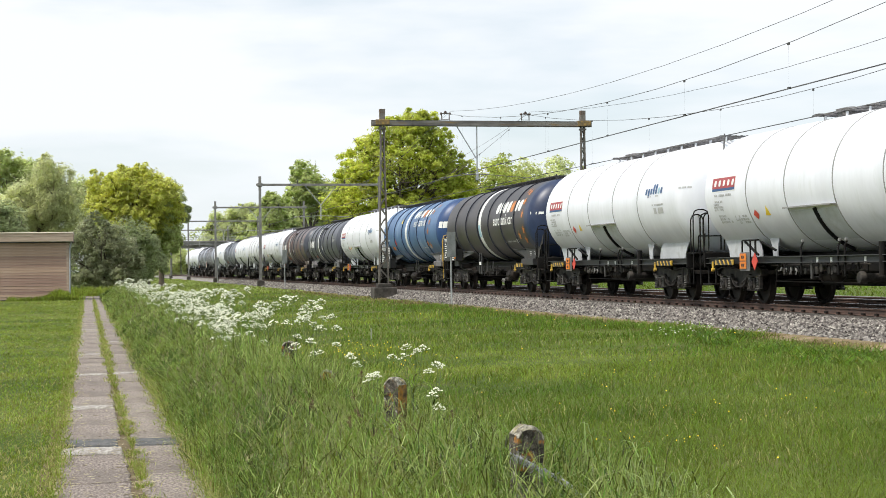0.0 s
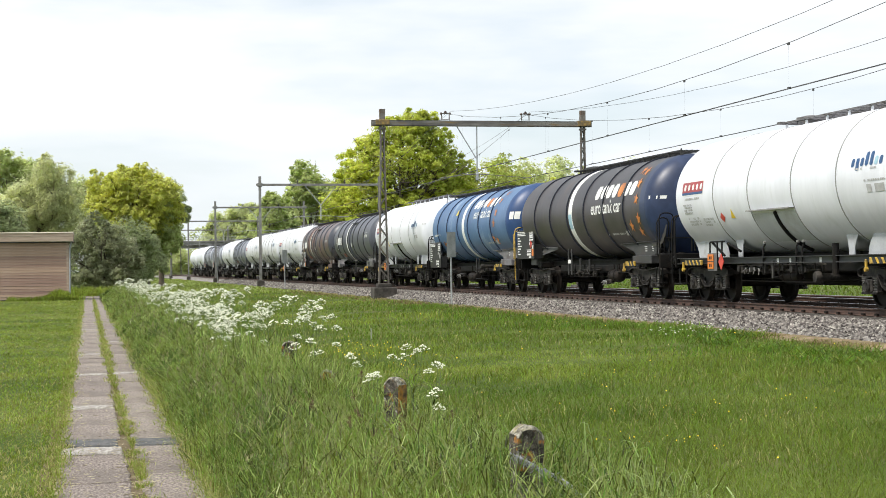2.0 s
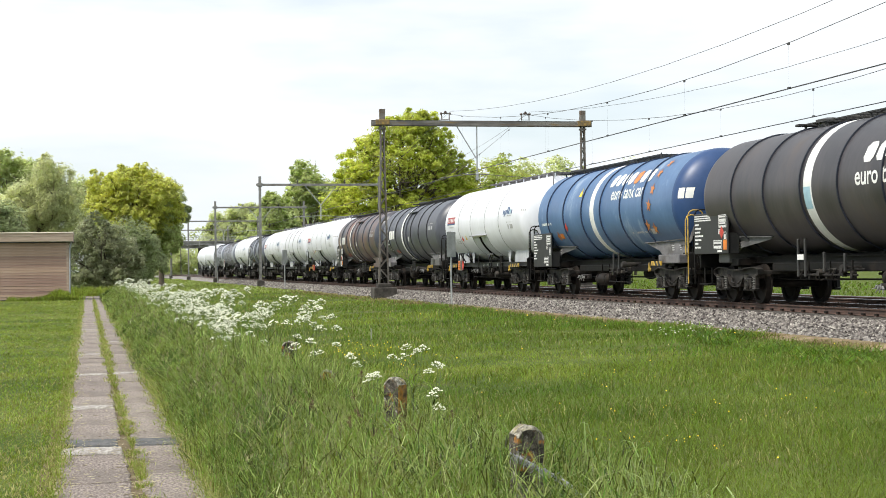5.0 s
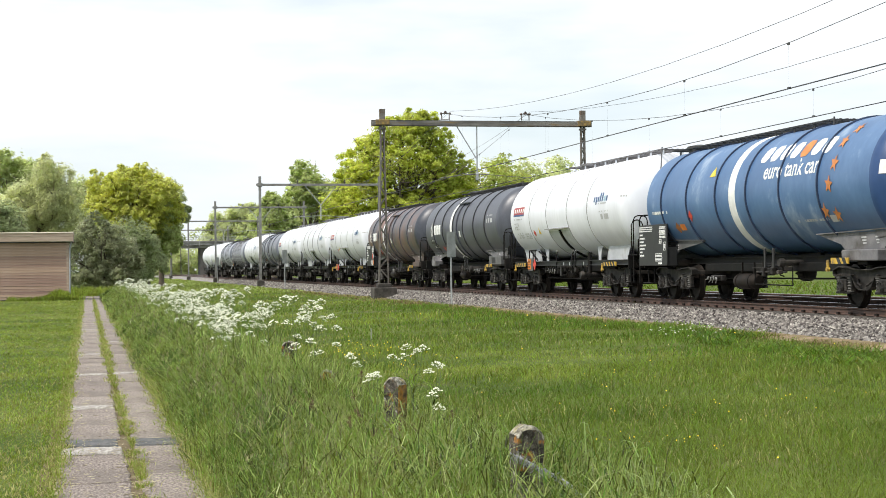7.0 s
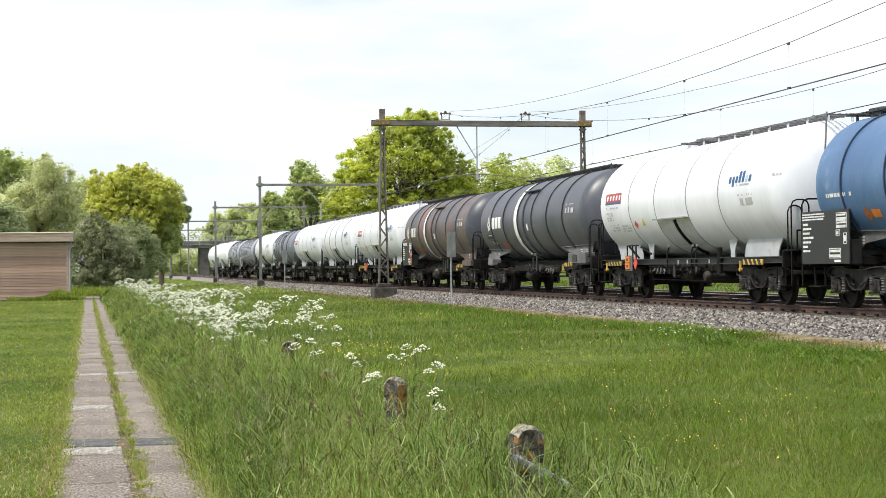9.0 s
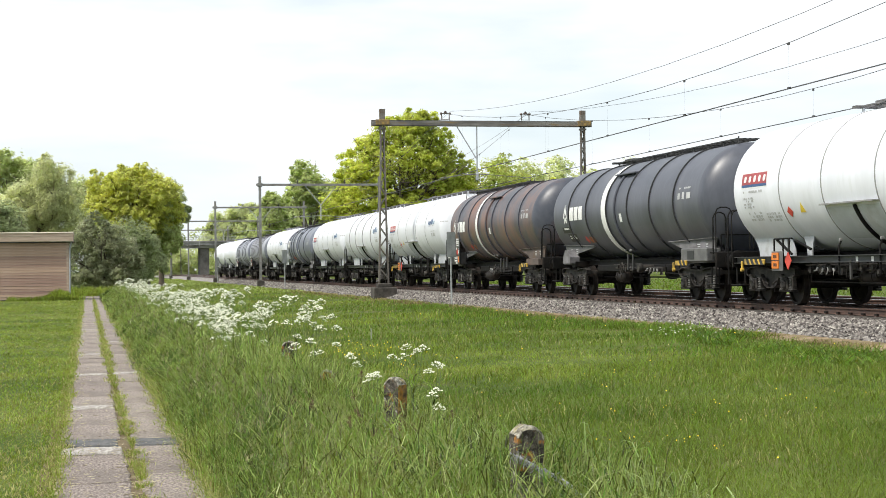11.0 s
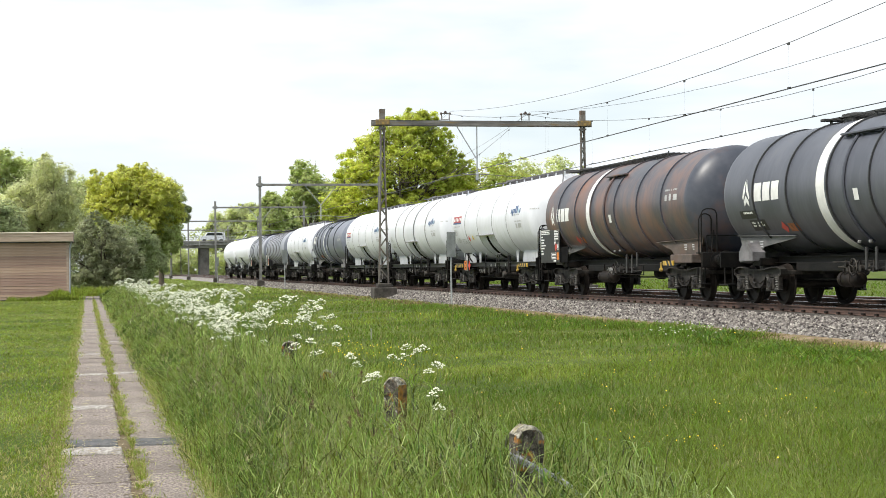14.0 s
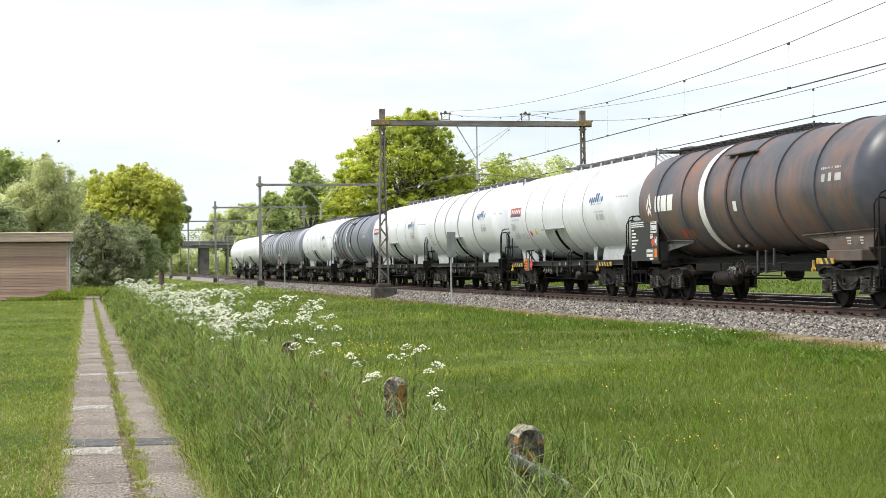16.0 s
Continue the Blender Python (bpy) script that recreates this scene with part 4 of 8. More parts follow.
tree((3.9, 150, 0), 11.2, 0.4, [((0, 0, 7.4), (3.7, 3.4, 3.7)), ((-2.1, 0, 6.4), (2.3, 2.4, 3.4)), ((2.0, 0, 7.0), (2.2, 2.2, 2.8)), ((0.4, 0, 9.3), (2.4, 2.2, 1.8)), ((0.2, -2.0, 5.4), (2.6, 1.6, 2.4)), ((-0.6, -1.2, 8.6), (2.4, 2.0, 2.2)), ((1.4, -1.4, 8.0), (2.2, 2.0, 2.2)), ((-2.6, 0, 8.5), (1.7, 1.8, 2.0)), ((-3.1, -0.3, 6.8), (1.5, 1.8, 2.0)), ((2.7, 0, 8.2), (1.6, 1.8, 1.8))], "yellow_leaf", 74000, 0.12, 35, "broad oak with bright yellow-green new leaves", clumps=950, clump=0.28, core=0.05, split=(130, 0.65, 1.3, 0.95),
     second=("hazed_green_leaf", [((2.5, 0, 4.2), (1.7, 1.8, 2.1)), ((1.7, 0.5, 2.6), (1.6, 1.6, 1.6)), ((-0.2, -0.6, 3.6), (2.7, 2.4, 2.6)), ((2.3, 0, 5.8), (1.6, 2.0, 2.2)), ((0.4, 0, 3.0), (1.8, 2.0, 2.2)), ((-2.2, -0.4, 4.2), (1.6, 2.0, 2.6))], 36000))
tree((6.4, 158, 0), 10.0, 0.3, [((0.1, 0, 7.3), (2.2, 2.4, 2.5)), ((1.3, 0, 6.6), (1.5, 1.6, 1.7)), ((-1.2, 0, 4.6), (1.2, 2, 2.4))], "dark_leaf", 18000, 0.13, 36, "dark green tree at the edge of the railway", clumps=70)
tree((3.1, 138, 0), 6.0, 0.25, [((0, 0, 3.4), (2.6, 2, 2.9)), ((1.2, 1, 2.6), (1.5, 2, 2.3))], "dark_leaf", 22000, 0.10, 38, "green undergrowth tree below the oak", clumps=260, clump=0.34, split=(30, 0.6, 1.1, 0.9))
tree((0.7, 113, 0), 5.6, 0.15, [((-0.3, 0, 3.3), (1.3, 1.3, 2.3)), ((-1.5, 0, 2.9), (1.0, 1.2, 2.2)), ((0.7, 0, 3.0), (1.1, 1.3, 2.2)), ((1.6, 0, 2.5), (1.0, 1.2, 1.9)), ((-0.9, 0.3, 4.2), (0.7, 0.8, 1.3)), ((2.3, 0, 1.7), (0.8, 1.0, 1.5)), ((-2.1, 0, 1.9), (0.6, 1.0, 1.7)), ((0.3, 0, 1.2), (2.4, 1.6, 1.3)), ((-0.6, 0, 1.4), (1.8, 1.4, 1.4)), ((0.9, 0, 1.3), (1.6, 1.4, 1.3)), ((-1.3, -0.2, 0.8), (1.5, 1.2, 1.0)), ((0.5, -0.3, 0.7), (2.0, 1.2, 0.9)), ((2.0, 0, 0.8), (1.2, 1.1, 1.0))], "bush_leaf", 54000, 0.072, 37, "dense dark grey-green bush at the end of the path", category="bush", clumps=420, fork=0.15, clump=0.34, gaps=1.2, split=(70, 0.35, 0.8, 0.9))


tree((0.2, 172, 0), 10.2, 0.3, [((0, 0, 6.4), (3.4, 2.6, 4.8)), ((-1.4, 0, 7.4), (2.0, 2.0, 3.6)), ((-0.2, 0, 8.2), (1.9, 2.0, 2.4))], "hazed_pale_leaf", 22000, 0.17, 39, "green tree between willow and oak", clumps=60)
tree((4.9, 147, 0), 4.2, 0.15, [((0, 0, 2.2), (1.5, 1.4, 2.3)), ((-1.6, 0, 2.0), (1.5, 1.4, 2.2))], "dark_leaf", 14000, 0.10, 40, "leafy undergrowth below the oak", category="shrub", clumps=60)


def woods():
    """Far belts of trees that close the view."""
    rng = np.random.default_rng(8)
    belts = (("hazed_green_leaf", -140, 8, 330, 8, 4000), ("hazed_pale_leaf", 8, 28, 385, 7.5, 7000), ("hazed_green_leaf", 31, 50, 300, 13.5, 14000), ("hazed_green_leaf", 26, 70, 400, 13, 9000), ("hazed_green_leaf", 60, 260, 420, 9, 12000), ("hazed_green_leaf", -60, -8, 175, 9, 8000))
    for k, (leaf, x0, x1, y, h, n) in enumerate(belts):
        lobes = []
        x = x0
        while x < x1:
            w = rng.uniform(3, 6)
            lobes.append(((x, y + rng.uniform(-5, 5), h * 0.45), (w, 4, h * rng.uniform(0.42, 0.58))))
            lobes.append(((x + 2, y + rng.uniform(-5, 0), h * 0.2), (w, 3, h * 0.25)))
            x += w * 1.1
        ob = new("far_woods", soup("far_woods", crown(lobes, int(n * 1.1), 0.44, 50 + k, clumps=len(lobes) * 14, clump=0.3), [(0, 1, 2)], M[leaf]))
        tagged(ob, "distant belt of green trees and bushes, haze put into the leaf colour", "woods", kind="stuff")


woods()
# ---- tank wagons: local y runs along the track, the front is at -y; z = 0 is the top of the rail
def wheelset_mesh():
    s = Shape()
    for sx in (-1, 1):
        prof = [(0.0, 0.66), (0.11, 0.66), (0.12, 0.69), (0.36, 0.735), (0.40, 0.695), (0.49, 0.69), (0.485, 0.718), (0.462, 0.73), (0.455, 0.828), (0.40, 0.83), (0.385, 0.775), (0.15, 0.745), (0.12, 0.835), (0.09, 0.84), (0.09, 0.98), (0.0, 0.98)]
        s.lathe([(r, sx * a) for r, a in prof], 22, "x")
        for k in range(3):
            a = 2.094 * k
            s.box(sx * 0.84 - 0.012, sx * 0.84 + 0.012, 0.05 * math.cos(a) - 0.014, 0.05 * math.cos(a) + 0.014, 0.05 * math.sin(a) - 0.014, 0.05 * math.sin(a) + 0.014)
    s.rod([(-0.7, 0, 0), (0.7, 0, 0)], 0.082, 14)
    return s.mesh("wheelset", M["wheel_steel"], 30)


def spring_mesh():
    s, prof = Shape(), [(0.0, 0.0), (0.10, 0.0), (0.10, 0.02)]
    for k in range(4):
        z = 0.035 + k * 0.06
        prof += [(0.068, z), (0.092, z + 0.020), (0.068, z + 0.040)]
    prof += [(0.10, 0.275), (0.10, 0.295), (0.0, 0.295)]
    s.lathe(prof, 8, "z")
    return s.mesh("spring", M["spring_steel"], 35)


def axlebox_mesh():
    s = Shape()
    s.box(-0.10, 0.09, -0.16, 0.16, -0.13, 0.15, 0.03)
    s.lathe([(0.0, -0.15), (0.10, -0.15), (0.125, -0.13), (0.125, -0.09)], 16, "x")
    s.box(-0.08, 0.08, -0.34, 0.34, -0.16, -0.115, 0.012)
    for a in (0.8, 2.4, 3.9, 5.5):
        s.box(-0.17, -0.14, 0.085 * math.cos(a) - 0.014, 0.085 * math.cos(a) + 0.014, 0.085 * math.sin(a) - 0.014, 0.085 * math.sin(a) + 0.014)
    return s.mesh("axlebox", M["bogie_grime"], 30)


def bogie_mesh():
    s = Shape()
    side = [(-1.42, 0.80), (-1.42, 0.70), (-1.30, 0.655), (-0.52, 0.655), (-0.36, 0.46), (-0.20, 0.39), (0.20, 0.39), (0.36, 0.46), (0.52, 0.655), (1.30, 0.655), (1.42, 0.70), (1.42, 0.80), (1.15, 0.865), (0.62, 0.84), (0.35, 0.80), (-0.35, 0.80), (-0.62, 0.84), (-1.15, 0.865)]
    for sx in (-1, 1):
        a, b = sorted((sx * 0.96, sx * 1.0))
        s.prism(side, a, b, "x")
        # flanges along the upper and lower edges
        for (y0, z0), (y1, z1) in zip(side, side[1:] + side[:1]):
            o0, o1 = Vector((0, y0, z0)), Vector((0, y1, z1))
            d = (o1 - o0).normalized()
            nrm = Vector((0, -d.z, d.y)) * 0.012
            a, b = sorted((sx * 0.93, sx * 1.09))
            s.add([(a, *(o0 - nrm)[1:]), (b, *(o0 - nrm)[1:]), (b, *(o0 + nrm)[1:]), (a, *(o0 + nrm)[1:]), (a, *(o1 - nrm)[1:]), (b, *(o1 - nrm)[1:]), (b, *(o1 + nrm)[1:]), (a, *(o1 + nrm)[1:])],
                  [(0, 1, 2, 3), (4, 7, 6, 5), (0, 4, 5, 1), (1, 5, 6, 2), (2, 6, 7, 3), (3, 7, 4, 0)])
        for y in (-0.12, 0.12):
            s.rod([(sx * 1.0, y * 3.2, 0.60), (sx * 1.07, y * 2.2, 0.52), (sx * 1.07, y, 0.47)], 0.022, 6)
        for y in (-0.58, 0.58, -1.24, 1.24):
            s.box(sx * 1.03 - 0.05, sx * 1.03 + 0.05, y - 0.03, y + 0.03, 0.36, 0.70, 0.01)
        s.box(sx * 0.85 - 0.12, sx * 0.85 + 0.12, -0.13, 0.13, 0.80, 0.90, 0.02)
        for y in (-0.42, 0.42):
            s.box(sx * 0.76 - 0.05, sx * 0.76 + 0.05, y - 0.04, y + 0.04, 0.28, 0.66, 0.015)
    s.box(-0.98, 0.98, -0.24, 0.24, 0.52, 0.78, 0.04)
    for y in (-1.38, 1.38):
        s.box(-0.98, 0.98, y - 0.03, y + 0.03, 0.69, 0.79, 0.01)
    s.rod([(-0.7, -0.45, 0.42), (0.7, -0.45, 0.42)], 0.03, 6)
    s.rod([(-0.7, 0.45, 0.42), (0.7, 0.45, 0.42)], 0.03, 6)
    s.lathe([(0.0, 0.76), (0.28, 0.76), (0.28, 0.92), (0.0, 0.92)], 20, "z")
    return s.mesh("bogie", M["bogie_grime"], 30)


TURNING = []      # every wheelset, to be keyed


def bogie(w, y):
    b = part("bogie", once("bogie", bogie_mesh), w, "grimy black two-axle bogie", (0, y, 0))
    for dy in (-0.9, 0.9):
        TURNING.append(part("wheelset", once("wheelset", wheelset_mesh), b, "dark brown steel wheels on an axle", (0, dy, 0.46)))
        for sx in (-1, 1):
            box = part("axlebox", once("axlebox", axlebox_mesh), b, "", (sx * 1.03, dy, 0.46))
            if sx > 0:
                box.rotation_euler = (0, 0, math.pi)
            for d in (-0.25, 0.25):
                part("spring", once("spring", spring_mesh), b, "grey coil spring", (sx * 1.03, dy + d, 0.345))


def buffer_mesh():
    s = Shape()
    s.lathe([(0.0, 0.0), (0.19, 0.0), (0.19, -0.03), (0.125, -0.04), (0.125, -0.24), (0.10, -0.25), (0.10, -0.50), (0.15, -0.52), (0.22, -0.545), (0.225, -0.575), (0.16, -0.60), (0.0, -0.605)], 22, "y")
    return s.mesh("buffer", M["frame_black"], 30)


def hook_mesh():
    s = Shape()
    s.box(-0.05, 0.05, -0.30, 0.05, -0.06, 0.06, 0.02)
    s.rod([(0, -0.28, 0), (0.0, -0.40, -0.03), (0, -0.42, 0.07), (0, -0.34, 0.11)], 0.035, 8)
    s.rod([(-0.07, -0.30, -0.02), (-0.07, -0.42, -0.36), (0.07, -0.42, -0.36), (0.07, -0.30, -0.02)], 0.022, 6)
    s.rod([(0.35, 0, -0.05), (0.36, -0.3, -0.2), (0.33, -0.42, -0.5), (0.25, -0.35, -0.55)], 0.028, 8)
    return s.mesh("coupling", M["frame_black"], 40)


def open_shell(radius, half, mat):
    s = Shape().lathe([(radius, y) for y in np.linspace(-half, half, 13)], 72, "y")
    s.f, s.m = s.f[:-2], s.m[:-2]
    return s.mesh("tank_shell", mat, 40)


def end_mesh(radius, depth, mat):
    prof = []
    for k in range(17):
        u = k / 16
        u = 1 - (1 - u) ** 1.6
        prof.append((radius * (1 - u ** 2.15) ** (1 / 2.1) if u < 1 else 0.0, -depth * u))
    prof[-1] = (0.001, -depth)
    s = Shape().lathe(prof, 72, "y")
    s.f = [q for q in s.f if len(q) == 4]
    s.m = [0] * len(s.f)
    return s.mesh("tank_end", mat, 60)


def ring_mesh(radius, thick, width, mat):
    return Shape().lathe([(radius - 0.005, -width / 2), (radius + thick, -width / 2 * 0.8), (radius + thick, width / 2 * 0.8), (radius - 0.005, width / 2)], 72, "y", close=True).mesh("ring", mat, 30)


def on_tank(w, radius, zc, u, v, lift, side=-1, shift=0.0):
    """The point u metres towards the front and v metres up the curve, on the shell or on the dome beyond it."""
    r, a, d = radius + lift, v / radius, u - w["half"]
    if d <= 0:
        return (side * r * math.cos(a), shift - u, zc + r * math.sin(a))
    q = radius * (1 - min(d / 0.72, 0.99) ** 2.15) ** (1 / 2.1) + lift
    z = radius * math.sin(a)
    return (side * math.sqrt(max(0.01, q * q - z * z)), shift - u, zc + z)


def decal(w, name, polys, mat, radius, zc, lift=0.009, label="", side=-1):
    """Thin painted shapes on the tank's side: polygons of (u, v), u metres towards the front from the wagon's middle, v metres up the curve from mid-height."""
    if name == "data_line" and len(polys) > 1:
        for poly in polys:
            decal(w, name, [poly], mat, radius, zc, lift, label, side)
        return None
    bm = bmesh.new()
    for poly in polys:
        bm.faces.new([bm.verts.new((u, v, 0)) for u, v in poly])
    lo, hi = min(v.co.y for v in bm.verts), max(v.co.y for v in bm.verts)
    step = 0.12
    k = math.ceil(lo / step)
    while k * step < hi:
        bmesh.ops.bisect_plane(bm, geom=bm.verts[:] + bm.edges[:] + bm.faces[:], dist=1e-5, plane_co=(0, k * step, 0), plane_no=(0, 1, 0))
        k += 1
    shift = w["shift"] if "shift" in w.keys() else 0.0
    for v in bm.verts:
        v.co = on_tank(w, radius, zc, v.co.x, v.co.y, lift, side, shift)
    bmesh.ops.recalc_face_normals(bm, faces=bm.faces)
    me = bpy.data.meshes.new(name)
    bm.to_mesh(me)
    bm.free()
    me.materials.append(M[mat])
    return part(name, me, w, label)


def rect(u0, u1, v0, v1, slant=0.0):
    return [(u0, v0), (u1, v0), (u1 + slant, v1), (u0 + slant, v1)]


def block(u0, u1, v0, v1, slant):
    """A slanted block with cut corners."""
    c, k = (u1 - u0) * 0.22, slant / (v1 - v0)
    pts = [(u0 + c, v0), (u1 - c, v0), (u1, v0 + c), (u1, v1 - c), (u1 - c, v1), (u0 + c, v1), (u0, v1 - c), (u0, v0 + c)]
    return [(u + (v - v0) * k, v) for u, v in pts]


def star(u, v, r, turn=0.0):
    return [(u + (r if k % 2 == 0 else r * 0.42) * math.sin(turn + math.pi * k / 5), v + (r if k % 2 == 0 else r * 0.42) * math.cos(turn + math.pi * k / 5)) for k in range(10)]


def bars(u0, u1, v0, rows, h, rng, gap=0.5, fill=0.75):
    """Lines of small writing as short bars."""
    out = []
    for k in range(rows):
        v, u = v0 - k * h * (1 + gap), u0
        while u < u1:
            n = rng.uniform(0.5, 2.2) * h
            if rng.random() < fill:
                out.append(rect(u, min(u + n, u1), v, v + h))
            u += n + h * 0.45
    return out or [rect(u0, u1, v0, v0 + h)]


def hoop(x, y0, y1, z0, z1, r=0.02, mat="frame_black"):
    c = 0.12
    return Shape().rod([(x, y0, z0), (x, y0, z1 - c), (x, y0 + (y1 - y0) * 0.12, z1 - c * 0.3), (x, y0 + (y1 - y0) * 0.3, z1), (x, y1 - (y1 - y0) * 0.3, z1), (x, y1 - (y1 - y0) * 0.12, z1 - c * 0.3), (x, y1, z1 - c), (x, y1, z0)], r, 8).mesh("handrail", M[mat], 50)


def cross_hoop(y, x0, x1, z0, z1, z2, r=0.02, mat="frame_black"):
    """A round handrail loop standing across the wagon: up at x0, over, and down to z2 at x1."""
    c = 0.14
    return Shape().rod([(x0, y, z0), (x0, y, z1 - c), (x0 + c * 0.3, y, z1 - c * 0.3), (x0 + c, y, z1), (x1 - c, y, z1), (x1 - c * 0.3, y, z1 - c * 0.3), (x1, y, z1 - c), (x1, y, z2)], r, 8).mesh("handrail", M[mat], 50)


def underframe(w, pivots, length, radius, zc, frame="frame_black", sill_z=(0.965, 1.10), sill_x=1.16):
    """What both kinds of wagon share below the tank."""
    h = length / 2
    for y in pivots:
        bogie(w, y)
    s = Shape()
    for x in (-0.16, 0.13):
        s.box(x, x + 0.03, -h + 0.62, h - 0.62, 0.88, zc - radius + 0.03, 0.006)
    for y in pivots:
        s.box(-1.1, 1.1, y - 0.22, y + 0.22, 0.90, 1.08, 0.02)
    part("centre_sill", s.mesh("centre_sill", M["frame_black"], 20), w)
    for sx in (-1, 1):
        s = Shape()
        s.box(sx * sill_x - 0.01, sx * sill_x + 0.01, -h + 0.66, h - 0.66, sill_z[0], sill_z[1], 0.004)
        for z in sill_z:
            s.box(min(sx * sill_x, sx * (sill_x + 0.09)), max(sx * sill_x, sx * (sill_x + 0.09)), -h + 0.66, h - 0.66, z - 0.009, z + 0.009)
        part("sole_bar", s.mesh("sole_bar", M[frame], 20), w)
    for e in (-1, 1):
        s = Shape().box(-1.28, 1.28, e * (h - 0.64) - 0.03, e * (h - 0.64) + 0.03, 0.86, 1.24, 0.012)
        part("headstock", s.mesh("headstock", M["frame_black"], 20), w)
        for sx in (-0.875, 0.875):
            b = part("buffer", once("buffer", buffer_mesh), w, "black sprung buffer", (sx, e * (h - 0.60), 1.06))
            b.rotation_euler = (0, 0, 0 if e < 0 else math.pi)
        c = part("coupling", once("hook", hook_mesh), w, "", (0, e * (h - 0.60), 1.02))
        c.rotation_euler = (0, 0, 0 if e < 0 else math.pi)
        for sx in (-1, 1):
            s = Shape().rod([(sx * 1.18, e * (h - 0.68), 0.86), (sx * 1.18, e * (h - 0.70), 0.46)], 0.02, 6).rod([(sx * 1.18, e * (h - 1.2), 0.86), (sx * 1.18, e * (h - 1.2), 0.46)], 0.02, 6)
            s.box(sx * 1.18 - 0.14, sx * 1.18 + 0.14, e * (h - 0.95) - 0.3, e * (h - 0.95) + 0.3, 0.43, 0.46, 0.006)
            part("footstep", s.mesh("footstep", M["frame_black"], 30), w)


GEAR = {          # what hangs between the bogies: spans along the wagon and heights
    "brown": dict(drum=(-2.90, -1.90, 0.63, 0.19), cluster=(-0.77, 1.6, 0.69), posts=((1.70, 0.65, 1.48), (1.33, 0.65, 1.48), (0.36, 0.76, 1.18), (-0.65, 0.76, 1.15)), valve=(-2.35, -1.95, 0.44), wheel=None, cap=None, rods=(-4.5, -2.8, 0.72), hull=None, plate=(1.35, 1.68, 1.02)),
    "blue": dict(drum=(0.31, 1.63, 0.52, 0.19), cluster=(-1.6, -0.24, 0.75), posts=((-0.86, 0.84, 1.30), (-1.36, 0.84, 1.30)), valve=(2.25, 3.0, 0.58), wheel=None, cap=(-1.73, 0.96, 0.10), rods=(-1.9, 0.3, 0.44), hull=(-3.42, -2.19, 0.54), plate=None),
    "grey": dict(drum=(0.6, 1.6, 0.60, 0.17), cluster=(-0.4, 1.1, 0.86), posts=((-0.27, 0.80, 1.26), (-0.73, 0.80, 1.26)), valve=(-2.88, -1.75, 0.80), wheel=(0.32, 0.86), cap=(-1.24, 0.86, 0.14), rods=(-4.0, -2.9, 0.70), hull=(-2.95, -1.75, 0.46), plate=None),
    "rusty": dict(drum=(0.9, 2.37, 0.60, 0.18), cluster=(-0.9, 0.6, 0.75), posts=((-1.15, 0.72, 1.25), (-1.64, 0.72, 1.25), (-2.11, 0.90, 1.30)), valve=(0.3, 0.75, 0.82), wheel=(-0.18, 0.88), cap=None, rods=(-2.0, 1.0, 0.66), hull=(-4.5, -2.95, 0.50), plate=None),
    "white": dict(drum=(-0.25, 0.75, 0.66, 0.14), cluster=(-1.5, 2.6, 0.80), posts=((0.55, 0.60, 1.0),), valve=(1.3, 2.4, 0.80), wheel=None, cap=(-1.80, 0.64, 0.13), rods=(-1.7, 3.0, 0.52), hull=(-1.7, 2.5, 0.44), plate=None),
}


